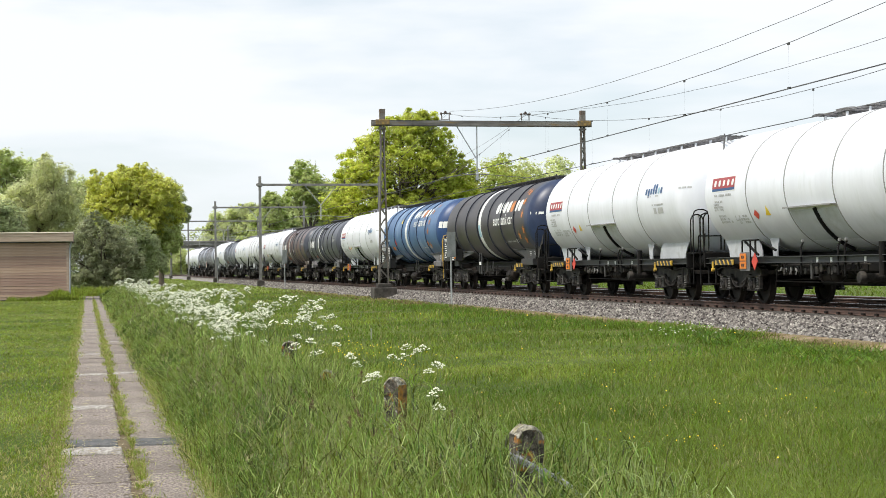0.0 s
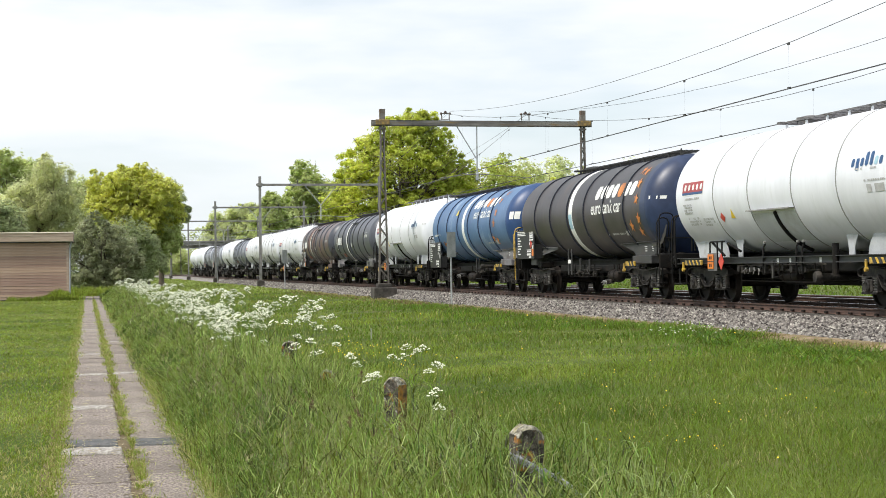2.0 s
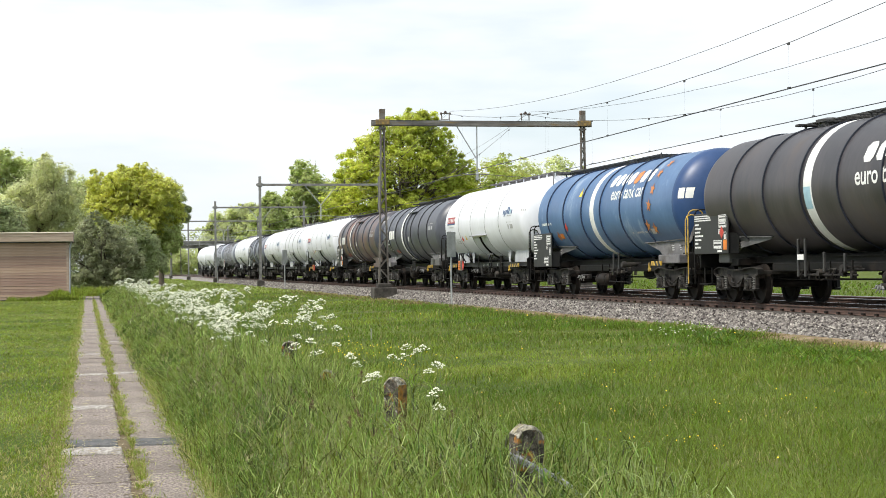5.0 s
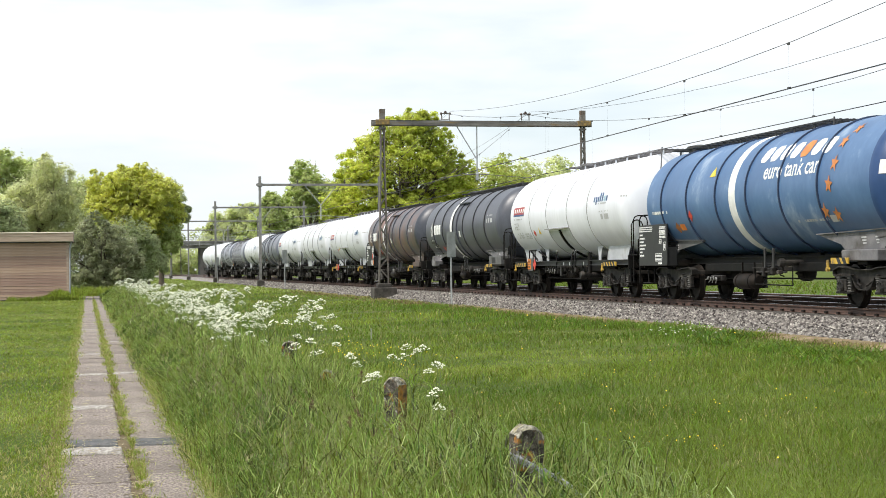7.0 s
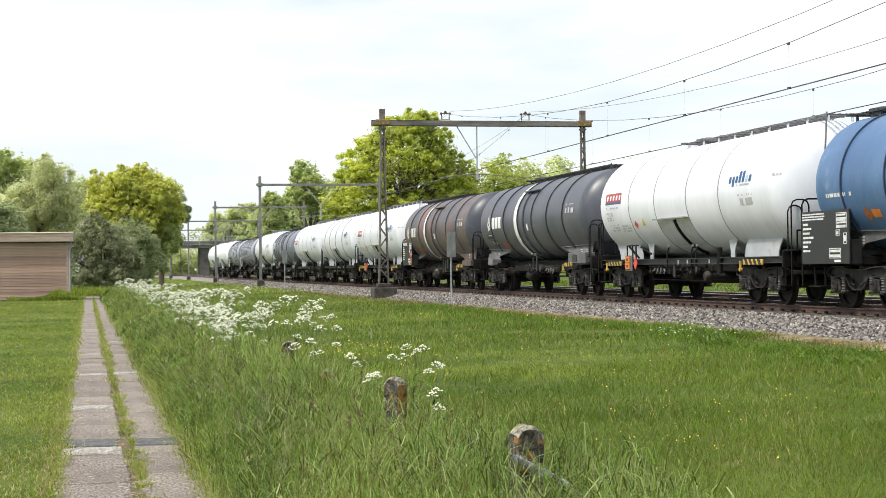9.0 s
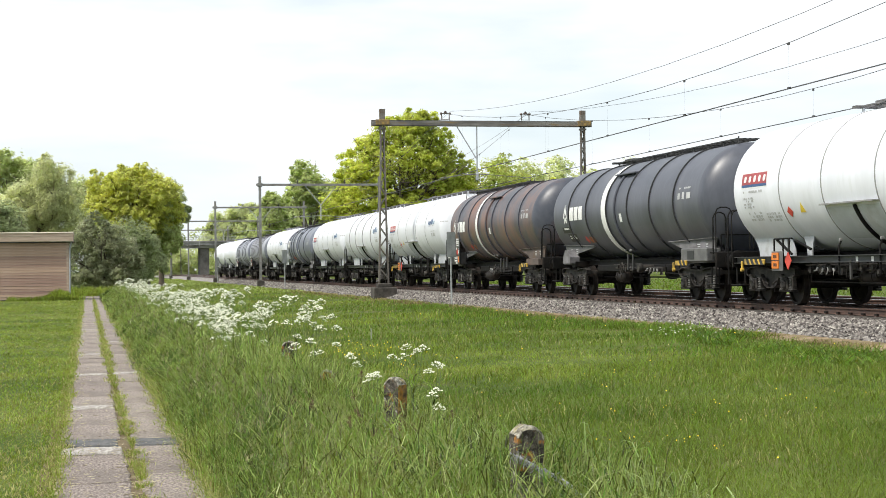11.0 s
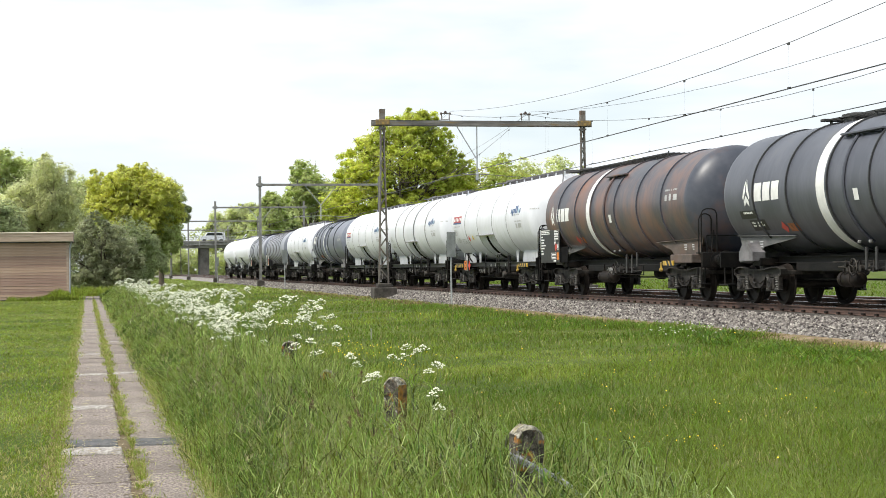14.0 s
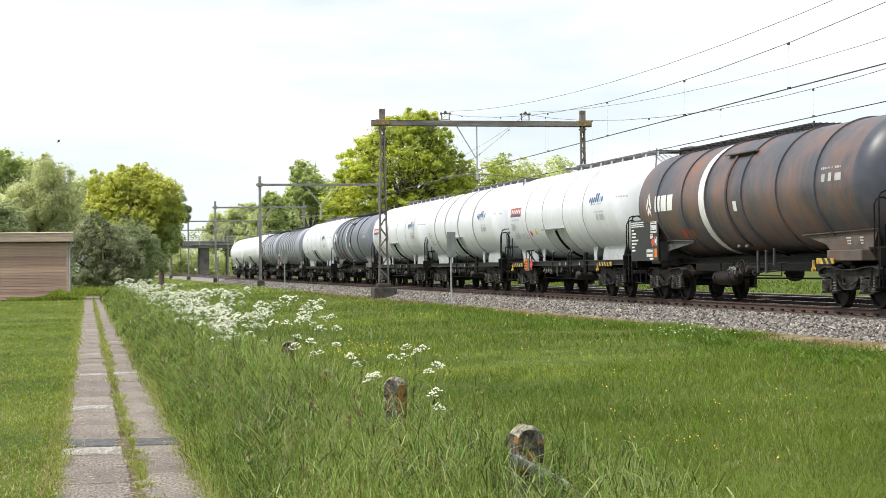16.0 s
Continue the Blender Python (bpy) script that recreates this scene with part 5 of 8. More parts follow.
def brake_gear(w, kind, seed):
    """Air tank, valves, hand wheel, drain posts and rods between the bogies."""
    g, rng = GEAR[kind], random.Random(seed)
    y0, y1, z, r = g["drum"]
    s = Shape().lathe([(0.0, y0), (r * 0.68, y0 + 0.03), (r * 0.92, y0 + 0.10), (r, y0 + 0.2), (r, y1 - 0.2), (r * 0.92, y1 - 0.10), (r * 0.68, y1 - 0.03), (0.0, y1)], 24, "y", (-0.86, 0, z))
    for y in (y0 + 0.28, y1 - 0.28):
        s.lathe([(r, y - 0.025), (r + 0.012, y - 0.025), (r + 0.012, y + 0.025), (r, y + 0.025)], 24, "y", (-0.86, 0, z), True)
        s.box(-0.88, -0.84, y - 0.02, y + 0.02, z + r, 0.98)
    part("air_tank", s.mesh("air_tank", M["wheel_steel"], 40), w, "black compressed-air tank with brown dust")
    s = Shape().lathe([(0.0, -0.2), (0.17, -0.2), (0.19, -0.17), (0.19, 0.13), (0.1, 0.2), (0.03, 0.2), (0.03, 0.6), (0.0, 0.6)], 18, "y", (0.40, 0.4, 0.70))
    part("brake_cylinder", s.mesh("brake_cylinder", M["bogie_grime"], 40), w)
    # shallow tray of pipes under the centre sill
    s = Shape().box(-0.75, 0.75, -4.2, 4.2, 0.76, 0.96, 0.02)
    if g["hull"]:
        s.box(-0.1, 0.5, g["hull"][0], g["hull"][1], g["hull"][2], 0.80, 0.05)
    part("gear_box", s.mesh("gear_box", M["frame_black"], 20), w, "shallow black equipment tray between the bogies")
    s = Shape()
    c0, c1, cz = g["cluster"]
    y = c0
    while y < c1:
        d, x, k = rng.uniform(0.08, 0.2), rng.uniform(-1.14, -0.95), rng.random()
        if k < 0.4:
            s.box(x - 0.06, x + 0.06, y, y + d, cz - rng.uniform(0.04, 0.11), cz + rng.uniform(0.04, 0.12), 0.014)
        elif k < 0.75:
            q = rng.uniform(0.045, 0.085)
            s.lathe([(0.0, -0.09), (q, -0.09), (q, 0.0), (q * 0.6, 0.02), (q * 0.6, 0.10), (0.0, 0.10)], 10, "x", (x, y + d / 2, cz + rng.uniform(-0.05, 0.05)))
        else:
            s.rod([(x, y, cz + 0.14), (x - 0.05, y + d * 0.5, cz), (x, y + d, cz - rng.uniform(0.05, 0.16)), (x + 0.1, y + d, cz - 0.1)], 0.016, 6)
        y += d + rng.uniform(0.02, 0.08)
    s.rod([(-1.06, c0 - 0.2, cz), (-1.06, c1 + 0.2, cz)], 0.022, 6)
    s.rod([(-1.0, c0 - 0.4, cz + 0.12), (-1.0, c1 + 0.6, cz + 0.10)], 0.014, 6)
    for y in (c0 + 0.1, (c0 + c1) / 2, c1 - 0.1):
        s.box(-1.05, -1.01, y - 0.02, y + 0.02, cz, 1.0)
    part("brake_valve", s.mesh("brake_valve", M["bogie_grime"], 30), w, "grimy cluster of valves and pipes")
    s = Shape().rod([(-0.96, g["rods"][0], g["rods"][2]), (-0.96, g["rods"][1], g["rods"][2] + 0.02)], 0.016, 6)
    s.rod([(-0.45, -4.4, 0.60), (-0.45, 4.4, 0.58)], 0.022, 6)
    s.rod([(-0.96, g["rods"][0], g["rods"][2]), (-0.96, g["rods"][0], 0.95)], 0.014, 6)
    s.rod([(-0.96, g["rods"][1], g["rods"][2]), (-0.96, g["rods"][1], 0.95)], 0.014, 6)
    part("brake_rod", s.mesh("brake_rod", M["frame_black"], 40), w, "long black brake rods")
    # drain posts with a pale ring at the foot
    for y, z0, z1 in g["posts"]:
        s = Shape().box(-1.21, -1.165, y - 0.035, y + 0.035, z0, z1, 0.008)
        s.rod([(-1.19, y, z0 + 0.03), (-0.9, y, z0 + 0.06)], 0.02, 6)
        part("stanchion", s.mesh("stanchion", M["dull_black"], 30), w, "dark upright bar below the tank")
    if g["plate"]:
        y0, y1, z = g["plate"]
        part("frame_tag", Shape().box(-1.222, -1.214, y0, y1, z, z + 0.12).mesh("frame_tag", M["white_mark"], 0), w, "small white tag across the bars")
    # valve block, its levers worn bright
    y0, y1, z = g["valve"]
    s = Shape().box(-1.06, -0.92, y0, y1, z - 0.05, z + 0.09, 0.02)
    y = y0 + 0.05
    while y < y1 - 0.08:
        s.lathe([(0.0, 0.0), (0.05, 0.0), (0.05, 0.07), (0.03, 0.08), (0.0, 0.08)], 10, "x", (-1.14, y + 0.06, z + 0.02))
        y += rng.uniform(0.14, 0.24)
    part("valve_block", s.mesh("valve_block", M["bogie_grime"], 30), w, "dark valve block")
    for k in range(4):
        o = part("valve_handle", once("valve_handle", lambda: Shape().box(-0.02, 0.015, -0.022, 0.022, -0.05, 0.045, 0.008).rod([(-0.01, 0.0, -0.03), (-0.03, 0.05, -0.11)], 0.011, 6).mesh("valve_handle", M["saddle_grey"], 30)), w, "pale worn valve handle", (-1.16, y0 + (y1 - y0) * (0.12 + 0.25 * k), z + 0.02 * (k % 2)))
        o.rotation_euler = (0.5 * (k - 1.5), 0, 0)
    if g["wheel"]:
        y, z = g["wheel"]
        s = Shape().rod([(-1.2, y + 0.17 * math.cos(a), z + 0.17 * math.sin(a)) for a in np.linspace(0, 2 * math.pi, 17)], 0.014, 6)
        for a in (0.3, 2.4, 4.5):
            s.rod([(-1.2, y, z), (-1.2, y + 0.17 * math.cos(a), z + 0.17 * math.sin(a))], 0.01, 5)
        s.rod([(-1.2, y, z), (-0.6, y, z)], 0.016, 6)
        part("brake_wheel", s.mesh("brake_wheel", M["bogie_grime"], 40), w, "small brake hand wheel")
    # outlet pipe across the wagon
    y, z, r = g["cap"] or (-0.5, 0.82, 0.09)
    s = Shape()
    for x in (-0.18, 0.18):
        s.rod([(x, y, zc_bottom(w)), (x, y, z)], 0.09, 12)
    s.rod([(-1.10, y, z), (1.10, y, z)], r * 0.7, 12)
    s.lathe([(0.0, -1.22), (r * 0.85, -1.22), (r, -1.19), (r, -1.10), (r * 0.6, -1.09)], 16, "x", (0, y, z))
    part("outlet_pipe", s.mesh("outlet_pipe", M["bogie_grime"], 35), w, "outlet pipe with a round cap")


def zc_bottom(w):
    return w["sill"] if "sill" in w.keys() else 1.2


def walkway(w, y0, y1, radius, zc, end_rail=True, mat="frame_black"):
    top = zc + radius
    s = Shape()
    n = int((y1 - y0) / 0.55)
    for x in (-0.34, -0.18, -0.02, 0.14, 0.30):
        s.box(x - 0.02, x + 0.02, y0, y1, top + 0.075, top + 0.105)
    for k in range(n + 1):
        yy = y0 + (y1 - y0) * k / n
        s.box(-0.36, 0.34, yy - 0.02, yy + 0.02, top + 0.06, top + 0.095)
    part("walkway", s.mesh("walkway", M[mat], 20), w, "narrow dark grating walkway on top")
    for k in range(0, n + 1, 2):
        yy = y0 + (y1 - y0) * k / n
        for x in (-0.3, 0.28):
            part("walkway_bracket", once(("bracket", mat), lambda: Shape().box(-0.02, 0.02, -0.03, 0.03, -0.08, 0.065).mesh("walkway_bracket", M["white_old"] if mat == "grey_frame" else M[mat], 20)), w, "", (x, yy, top))
    s = Shape().lathe([(0.0, -0.1), (0.30, -0.1), (0.30, 0.10), (0.34, 0.11), (0.34, 0.15), (0.1, 0.2), (0.0, 0.2)], 20, "z", (0.0, y1 - 0.7, top))
    s.box(-0.5, 0.5, y1 - 0.05, y1 + 0.15, top + 0.05, top + 0.11, 0.01)
    part("manhole", s.mesh("manhole", M[mat], 35), w, "round manhole cover")
    if end_rail:
        s = Shape().rod([(-0.34, y0, top + 0.14), (-0.40, y0 - 0.05, top - 0.5), (-0.45, y0 + 0.02, zc - 0.2)], 0.02, 6)
        part("ladder_rail", s.mesh("ladder_rail", M[mat], 40), w)


def info_board(w, y0, y1, z0, z1, seed, plates=True):
    """The dark board by the steps, with its lines of white data and hazard plates."""
    x = -1.36
    b = part("data_board", Shape().box(x, x + 0.04, y0, y1, z0, z1, 0.012).box(x + 0.04, x + 0.3, y0 + 0.02, y0 + 0.06, z0, z0 + 0.5, 0.01).mesh("data_board", M["black_mark"], 20), w, "black board with rows of white data")
    rng, s = random.Random(seed), Shape()
    s2 = Shape()
    def line(y, z, n, h):
        s.box(x - 0.006, x, y - n, y, z, z + h)
    for k in range(3):
        y = y1 - 0.05
        while y > (y0 + y1) / 2 + 0.05:
            n = rng.uniform(0.03, 0.12)
            line(y, z1 - 0.08 - k * 0.055, n, 0.03)
            y -= n + 0.02
    # y1 is the rear: short lines there, framed boxes towards the front
    for k in range(7):
        y = y1 - 0.08
        while y > y1 - 0.08 - (0.18, 0.36, 0.30, 0.52, 0.40, 0.22, 0.30)[k]:
            n = rng.uniform(0.03, 0.09)
            line(y, z1 - 0.30 - k * 0.095, n, 0.045)
            y -= n + 0.018
    def frame_box(ya, yb, za, zb, rows):
        for z in (za, zb):
            line(yb, z, yb - ya, 0.014)
        for y in (ya + 0.014, yb):
            line(y, za, 0.014, zb - za)
        for r in range(rows):
            y = yb - 0.03
            while y > ya + 0.06:
                n = rng.uniform(0.02, 0.05)
                line(y, za + (zb - za) * (r + 0.25) / rows, n, (zb - za) / rows * 0.55)
                y -= n + 0.014
    frame_box(y0 + 0.10, y0 + 0.60, z1 - 0.22, z1 - 0.08, 2)
    frame_box(y0 + 0.10, y0 + 0.60, z1 - 0.38, z1 - 0.24, 2)
    frame_box(y0 + 0.42, y0 + 0.62, z1 - 0.54, z1 - 0.43, 1)
    frame_box(y0 + 0.10, y0 + 0.26, z1 - 0.72, z1 - 0.50, 1)
    frame_box(y0 + 0.40, y0 + 0.95, z0 + 0.12, z0 + 0.32, 2)
    line(y0 + 0.7, z0 + 0.04, 0.3, 0.05)
    tagged(part("data_line", s.mesh("data_line", M["white_mark"], 0), b, "white painted data bars"), kind="stuff")
    if plates:
        s2.box(x - 0.012, x - 0.004, y0 + 0.06, y0 + 0.28, z0 + 0.10, z0 + 0.34)
        part("hazard_plate", s2.mesh("hazard_plate", M["orange_plate"], 0), b, "orange hazard plate")
        c = (y0 + 0.4, z0 + 0.52)
        part("hazard_diamond", Shape().prism([(c[0] - 0.15, c[1]), (c[0], c[1] - 0.15), (c[0] + 0.15, c[1]), (c[0], c[1] + 0.15)], x - 0.011, x - 0.004, "x").mesh("hazard_diamond", M["red_mark"], 0), b, "red diamond hazard label")


def striped_panel(w, y, z=0.96, half=0.58):
    """Yellow change-over lever with a striped plate at a bogie."""
    p = part("lever_panel", Shape().box(-1.33, -1.28, y - half, y + half, z - 0.04, z + 0.09, 0.01).mesh("lever_panel", M["yellow"], 20), w, "yellow plate with black slanted stripes")
    s = Shape()
    for k in range(int(half / 0.14)):
        yy = y - half + 0.02 + k * 0.26
        s.prism([(yy, z - 0.04), (yy + 0.14, z - 0.04), (yy + 0.25, z + 0.09), (yy + 0.11, z + 0.09)], -1.337, -1.331, "x")
    part("stripe", s.mesh("stripe", M["black_mark"], 0), p)
    yy = y + half + 0.12
    part("lever", Shape().box(-1.36, -1.31, yy - 0.025, yy + 0.025, z - 0.16, z + 0.05, 0.01).lathe([(0.0, -1.37), (0.045, -1.37), (0.045, -1.30), (0.0, -1.30)], 12, "x", (0, yy, z - 0.15)).mesh("lever", M["yellow"], 30), p, "yellow brake lever")


def front_platform(w, h, hoops="frame_black", rear=False, inset=0.95):
    e = 1 if rear else -1
    y = e * (h - inset)
    part("platform", Shape().box(-1.2, 1.2, y - 0.33, y + 0.33, 1.22, 1.26, 0.008).mesh("platform", M["frame_black"], 20), w)
    tint = "yellow handrail hoop" if hoops == "yellow" else "black handrail hoop"
    part("handrail", cross_hoop(y - 0.30, -1.28, -0.86, 0.45, 2.36, 1.55 if hoops == "yellow" else 1.25, 0.018, hoops), w, tint)
    part("handrail", cross_hoop(y - 0.06, -1.26, -0.92, 1.2, 2.24, 1.6, 0.018, hoops), w, tint)
    s = Shape()
    yy = y - 0.2
    s.rod([(-1.1, yy, 1.68), (1.1, yy, 1.68)], 0.018, 6)
    for x in (-1.1, 1.1):
        s.rod([(x, yy, 1.2), (x, yy, 1.68)], 0.018, 6)
    s.rod([(-0.9, y, 1.25), (-0.75, y + 0.1, 2.35), (-0.6, y + 0.12, 2.75)], 0.02, 6)
    part("end_rail", s.mesh("end_rail", M["frame_black"], 40), w)


def cradle(w, e, radius, zc, mat, inner, outer, sweep=False, body_len=2.35):
    """The plates that carry one end of the tank: a long thin wing under the belly, a tapered body and, at some ends, a horn that follows the dome up."""
    z = zc - math.sqrt(radius ** 2 - 0.98 ** 2)
    body = [(inner, z + 0.0), (outer - 0.1, z + 0.06), (outer - 0.18, z - 0.05), (outer - 0.32, 1.22), (outer - body_len, 1.22), (outer - body_len - 0.2, 1.34), (inner + 0.25, z - 0.05)]
    horn = [(outer - 0.9, z + 0.03), (outer - 0.25, z + 0.13), (outer + 0.1, z + 0.27), (outer + 0.32, z + 0.50), (outer + 0.40, z + 0.50), (outer + 0.28, z + 0.22), (outer + 0.05, z + 0.02), (outer - 0.18, z - 0.06), (outer - 0.8, z - 0.1)]
    for sx in (-1, 1):
        a, b = sorted((sx * 0.97, sx * 1.0))
        s = Shape().prism([(e * y, q) for y, q in body], a, b, "x")
        a, b = sorted((sx * 0.94, sx * 1.06))
        s.prism([(e * inner, z + 0.005), (e * (outer - 0.1), z + 0.065), (e * (outer - 0.1), z + 0.09), (e * inner, z + 0.03)], a, b, "x")
        part("cradle_plate", s.mesh("cradle_plate", M[mat], 25), w, "tapered steel plate carrying the tank")
        if sweep:
            a, b = sorted((sx * 1.005, sx * 1.02))
            part("cradle_horn", Shape().prism([(e * y, q) for y, q in horn], a, b, "x").mesh("cradle_horn", M[mat], 25), w, "curved plate rising along the domed end")
        for y in (outer - 0.5, outer - 1.1, outer - 1.75)[:2 if body_len < 2 else 3]:
            part("cradle_rib", Shape().box(min(sx * 0.40, sx * 0.969), max(sx * 0.40, sx * 0.969), e * y - 0.012, e * y + 0.012, 1.2, z + 0.02).mesh("cradle_rib", M[mat], 0), w)
        for y, n in ((outer - 0.85, 0.16), (outer - 1.45, 0.22)):
            for k in range(3):
                part("data_line", Shape().box(min(sx * 1.0, sx * 1.006), max(sx * 1.0, sx * 1.006), e * y - n / 2, e * y + n / 2 - 0.03 * k, z - 0.10 - 0.06 * k, z - 0.07 - 0.06 * k).mesh("data_line", M["grey_mark"], 0), w) if sx < 0 else None
    part("bolster", Shape().box(-1.18, 1.18, min(e * (outer - body_len + 0.2), e * (outer - 0.5)), max(e * (outer - body_len + 0.2), e * (outer - 0.5)), 0.98, 1.215, 0.02).mesh("bolster", M[mat], 20), w, "box-shaped bolster over the bogie")


def ringed_wagon(label, shell, end_front, end_rear, frame, rings, band=None, length=16.4, board=True, hoops="frame_black", cyan=False, shelf=True, radius=1.44, zc=2.605, seed=1, walk_at=(-6.8, 3.2), ring_mat=None, sleeve=0.0, board_z=(1.2, 2.22), plates=True, sweep=False, ring_gap=-0.30, gear="grey"):
    """Uninsulated tank with stiffening rings."""
    w = thing("tank_wagon", label, "rail wagon", "wagons of the tank train")
    w["sill"] = zc - radius + 0.05
    half, h = length / 2 - 1.45, length / 2
    w["half"] = half
    part("tank_shell", once(("shell", radius, half, shell), lambda: open_shell(radius, half, M[shell])), w, "", (0, 0, zc))
    for e, m in ((-1, end_front), (1, end_rear)):
        o = part("tank_end", once(("end", radius, m), lambda: end_mesh(radius, 0.72, M[m])), w, "domed tank end", (0, e * half, zc))
        o.rotation_euler = (0, 0, 0 if e < 0 else math.pi)
    if sleeve:
        s = Shape().lathe([(radius + 0.004, y) for y in np.linspace(-half, -half + sleeve, 5)], 72, "y")
        s.f = [q for q in s.f if len(q) == 4]
        s.m = [0] * len(s.f)
        part("front_section", s.mesh("front_section", M[end_front], 40), w, "front section painted in the colour of the end", (0, 0, zc))
    for y in rings:
        part("ring", once(("ring", radius, ring_mat or shell), lambda: ring_mesh(radius, 0.038, 0.044, M[ring_mat or shell])), w, "stiffening ring round the tank", (0, y, zc))
    if band is not None:
        part("band", once(("band", radius), lambda: ring_mesh(radius, 0.006, 0.46, M["white_mark"])), w, "white painted band round the tank", (0, band, zc))
        part("ring", once(("ring", radius, shell), lambda: ring_mesh(radius, 0.038, 0.044, M[shell])), w, "", (0, band + ring_gap, zc)) if ring_gap else None
    underframe(w, (-5.7, 5.7), length, radius, zc, sill_x=0.62)
    brake_gear(w, gear, seed)
    for e in (-1, 1):
        cradle(w, e, radius, zc, frame if e < 0 else "frame_dull", 3.4 if e < 0 else 3.5, 7.05, sweep and e < 0, 2.35 if e < 0 else 1.4)
    walkway(w, walk_at[0], walk_at[1], radius, zc, True, "dull_black")
    front_platform(w, h, hoops)
    if seed < 9:
        striped_panel(w, -5.1, 0.96, 0.4)
    if board:
        info_board(w, h - 2.75, h - 0.42, board_z[0], board_z[1], seed, plates)
        part("handrail", cross_hoop(h - 0.30, -1.30, -0.75, 0.45, 2.35, 1.4), w, "black handrail hoop")
    if shelf:
        s = Shape()
        a0 = 0.73
        s.rod([(-(radius + 0.03) * math.cos(a), 0.16, zc + (radius + 0.03) * math.sin(a)) for a in np.linspace(a0, -1.0, 14)], 0.035, 6)
        s.box(-(radius + 0.15) * math.cos(a0), -radius * math.cos(a0) + 0.03, -0.98, 0.88, zc + radius * math.sin(a0) + 0.03, zc + radius * math.sin(a0) + 0.075, 0.008)
        part("side_ladder", s.mesh("side_ladder", M[shell], 40), w, "small shelf on the tank side over a bent pipe")
        for y in (-0.35, 0.15):
            part("valve_cap", once("valve_cap", lambda: Shape().box(-0.035, 0.03, -0.028, 0.028, -0.02, 0.045, 0.010).mesh("valve_cap", M["saddle_grey"], 20)), w, "", (-1.13, y, 1.36))
    return w


def smooth_wagon(label, paint="white_paint", seams=(3.78, 1.56, -0.93, -3.22), length=15.0, radius=1.50, zc=2.69, seed=1, plates=True, logo=True, second=True, strong=False):
    """Insulated white tank in smooth sheet cladding."""
    w = thing("tank_wagon", label, "rail wagon", "wagons of the tank train")
    w["sill"] = zc - radius + 0.05
    half, h = 6.35, length / 2
    w["half"] = half
    dy = w["shift"] = -0.28       # the tank sits a little forward on its frame
    part("tank_shell", once(("shell", radius, half, paint), lambda: open_shell(radius, half, M[paint])), w, "", (0, dy, zc))
    for e in (-1, 1):
        o = part("tank_end", once(("end", radius, paint), lambda: end_mesh(radius, 0.72, M[paint])), w, "domed white tank end", (0, e * half + dy, zc))
        o.rotation_euler = (0, 0, 0 if e < 0 else math.pi)
    for y in seams:
        part("ring", once(("seam", radius, strong), lambda: ring_mesh(radius, 0.025 if strong else 0.008, 0.085 if strong else 0.045, M["seam"])), w, "grey strap round the cladding", (0, y + dy, zc))
    underframe(w, (-5.03, 5.03), length, radius, zc, frame="grey_black")
    brake_gear(w, "white", seed)
    z_side = zc - math.sqrt(radius ** 2 - 0.95 ** 2)
    for e in (-1, 1):
        for sx in (-1, 1):
            # base from, base to, top from, top to: plates with hollow sides
            for b0, b1, t0, t1 in ((2.95, 3.2, 2.75, 3.5), (3.85, 5.9, 4.25, 6.4)):
                top = z_side + 0.12
                foot = [(e * (b0 + (t0 - b0) * u * u), 1.115 + (top - 1.115) * u) for u in (0, 0.25, 0.5, 0.75, 1.0)] + [(e * (b1 + (t1 - b1) * u * u), 1.115 + (top - 1.115) * u) for u in (1.0, 0.75, 0.5, 0.25, 0)]
                part("cradle_foot", Shape().prism(foot, min(sx * 0.93, sx * 0.96), max(sx * 0.93, sx * 0.96), "x").mesh("cradle_foot", M["cradle_pale"], 25), w, "hollow-sided grey plate under the tank")
        part("cradle_base", Shape().box(-1.1, 1.1, min(e * 2.8, e * 6.5), max(e * 2.8, e * 6.5), 1.08, 1.112, 0.005).mesh("cradle_base", M["frame_black"], 20), w)
    walkway(w, -7.25, 1.7, radius, zc, True, "grey_frame")
    front_platform(w, h, inset=0.42)
    for k, yy in enumerate((h - 0.62, h - 0.38)):
        part("handrail", cross_hoop(yy, -1.28, -0.72, 0.45 if k else 1.1, 2.25, 1.3), w, "black handrail hoop")
    if seed < 9:
        striped_panel(w, -5.2)
        striped_panel(w, 5.4)
    # shelf, drip channel and greyer patches on the side
    a0 = -0.36
    s = Shape().box(-(radius + 0.05), -radius * math.cos(a0) + 0.02, -1.20, 1.28, zc + radius * math.sin(a0), zc + radius * math.sin(a0) + 0.02, 0.005)
    s.box(-(radius + 0.055), -(radius + 0.04), -1.20, 1.28, zc + radius * math.sin(a0) - 0.012, zc + radius * math.sin(a0) + 0.026, 0.004)
    part("side_shelf", s.mesh("side_shelf", M["seam"], 30), w, "thin grey shelf along the tank side")
    s = Shape().rod([(-(radius + 0.02) * math.cos(a), -0.12, zc + (radius + 0.02) * math.sin(a)) for a in np.linspace(a0 - 0.02, -1.25, 12)], 0.05, 8)
    part("drip_channel", s.mesh("drip_channel", M["frame_black"], 40), w, "black drip channel down the tank side")
    decal(w, "side_panel", [rect(-0.10, 0.90, -1.45, -0.60)], "patch_white", radius, zc, 0.004, "greyer patch below the shelf")
    decal(w, "side_panel", [rect(-1.50, -0.24, -1.45, -0.60)], "patch_white", radius, zc, 0.004)
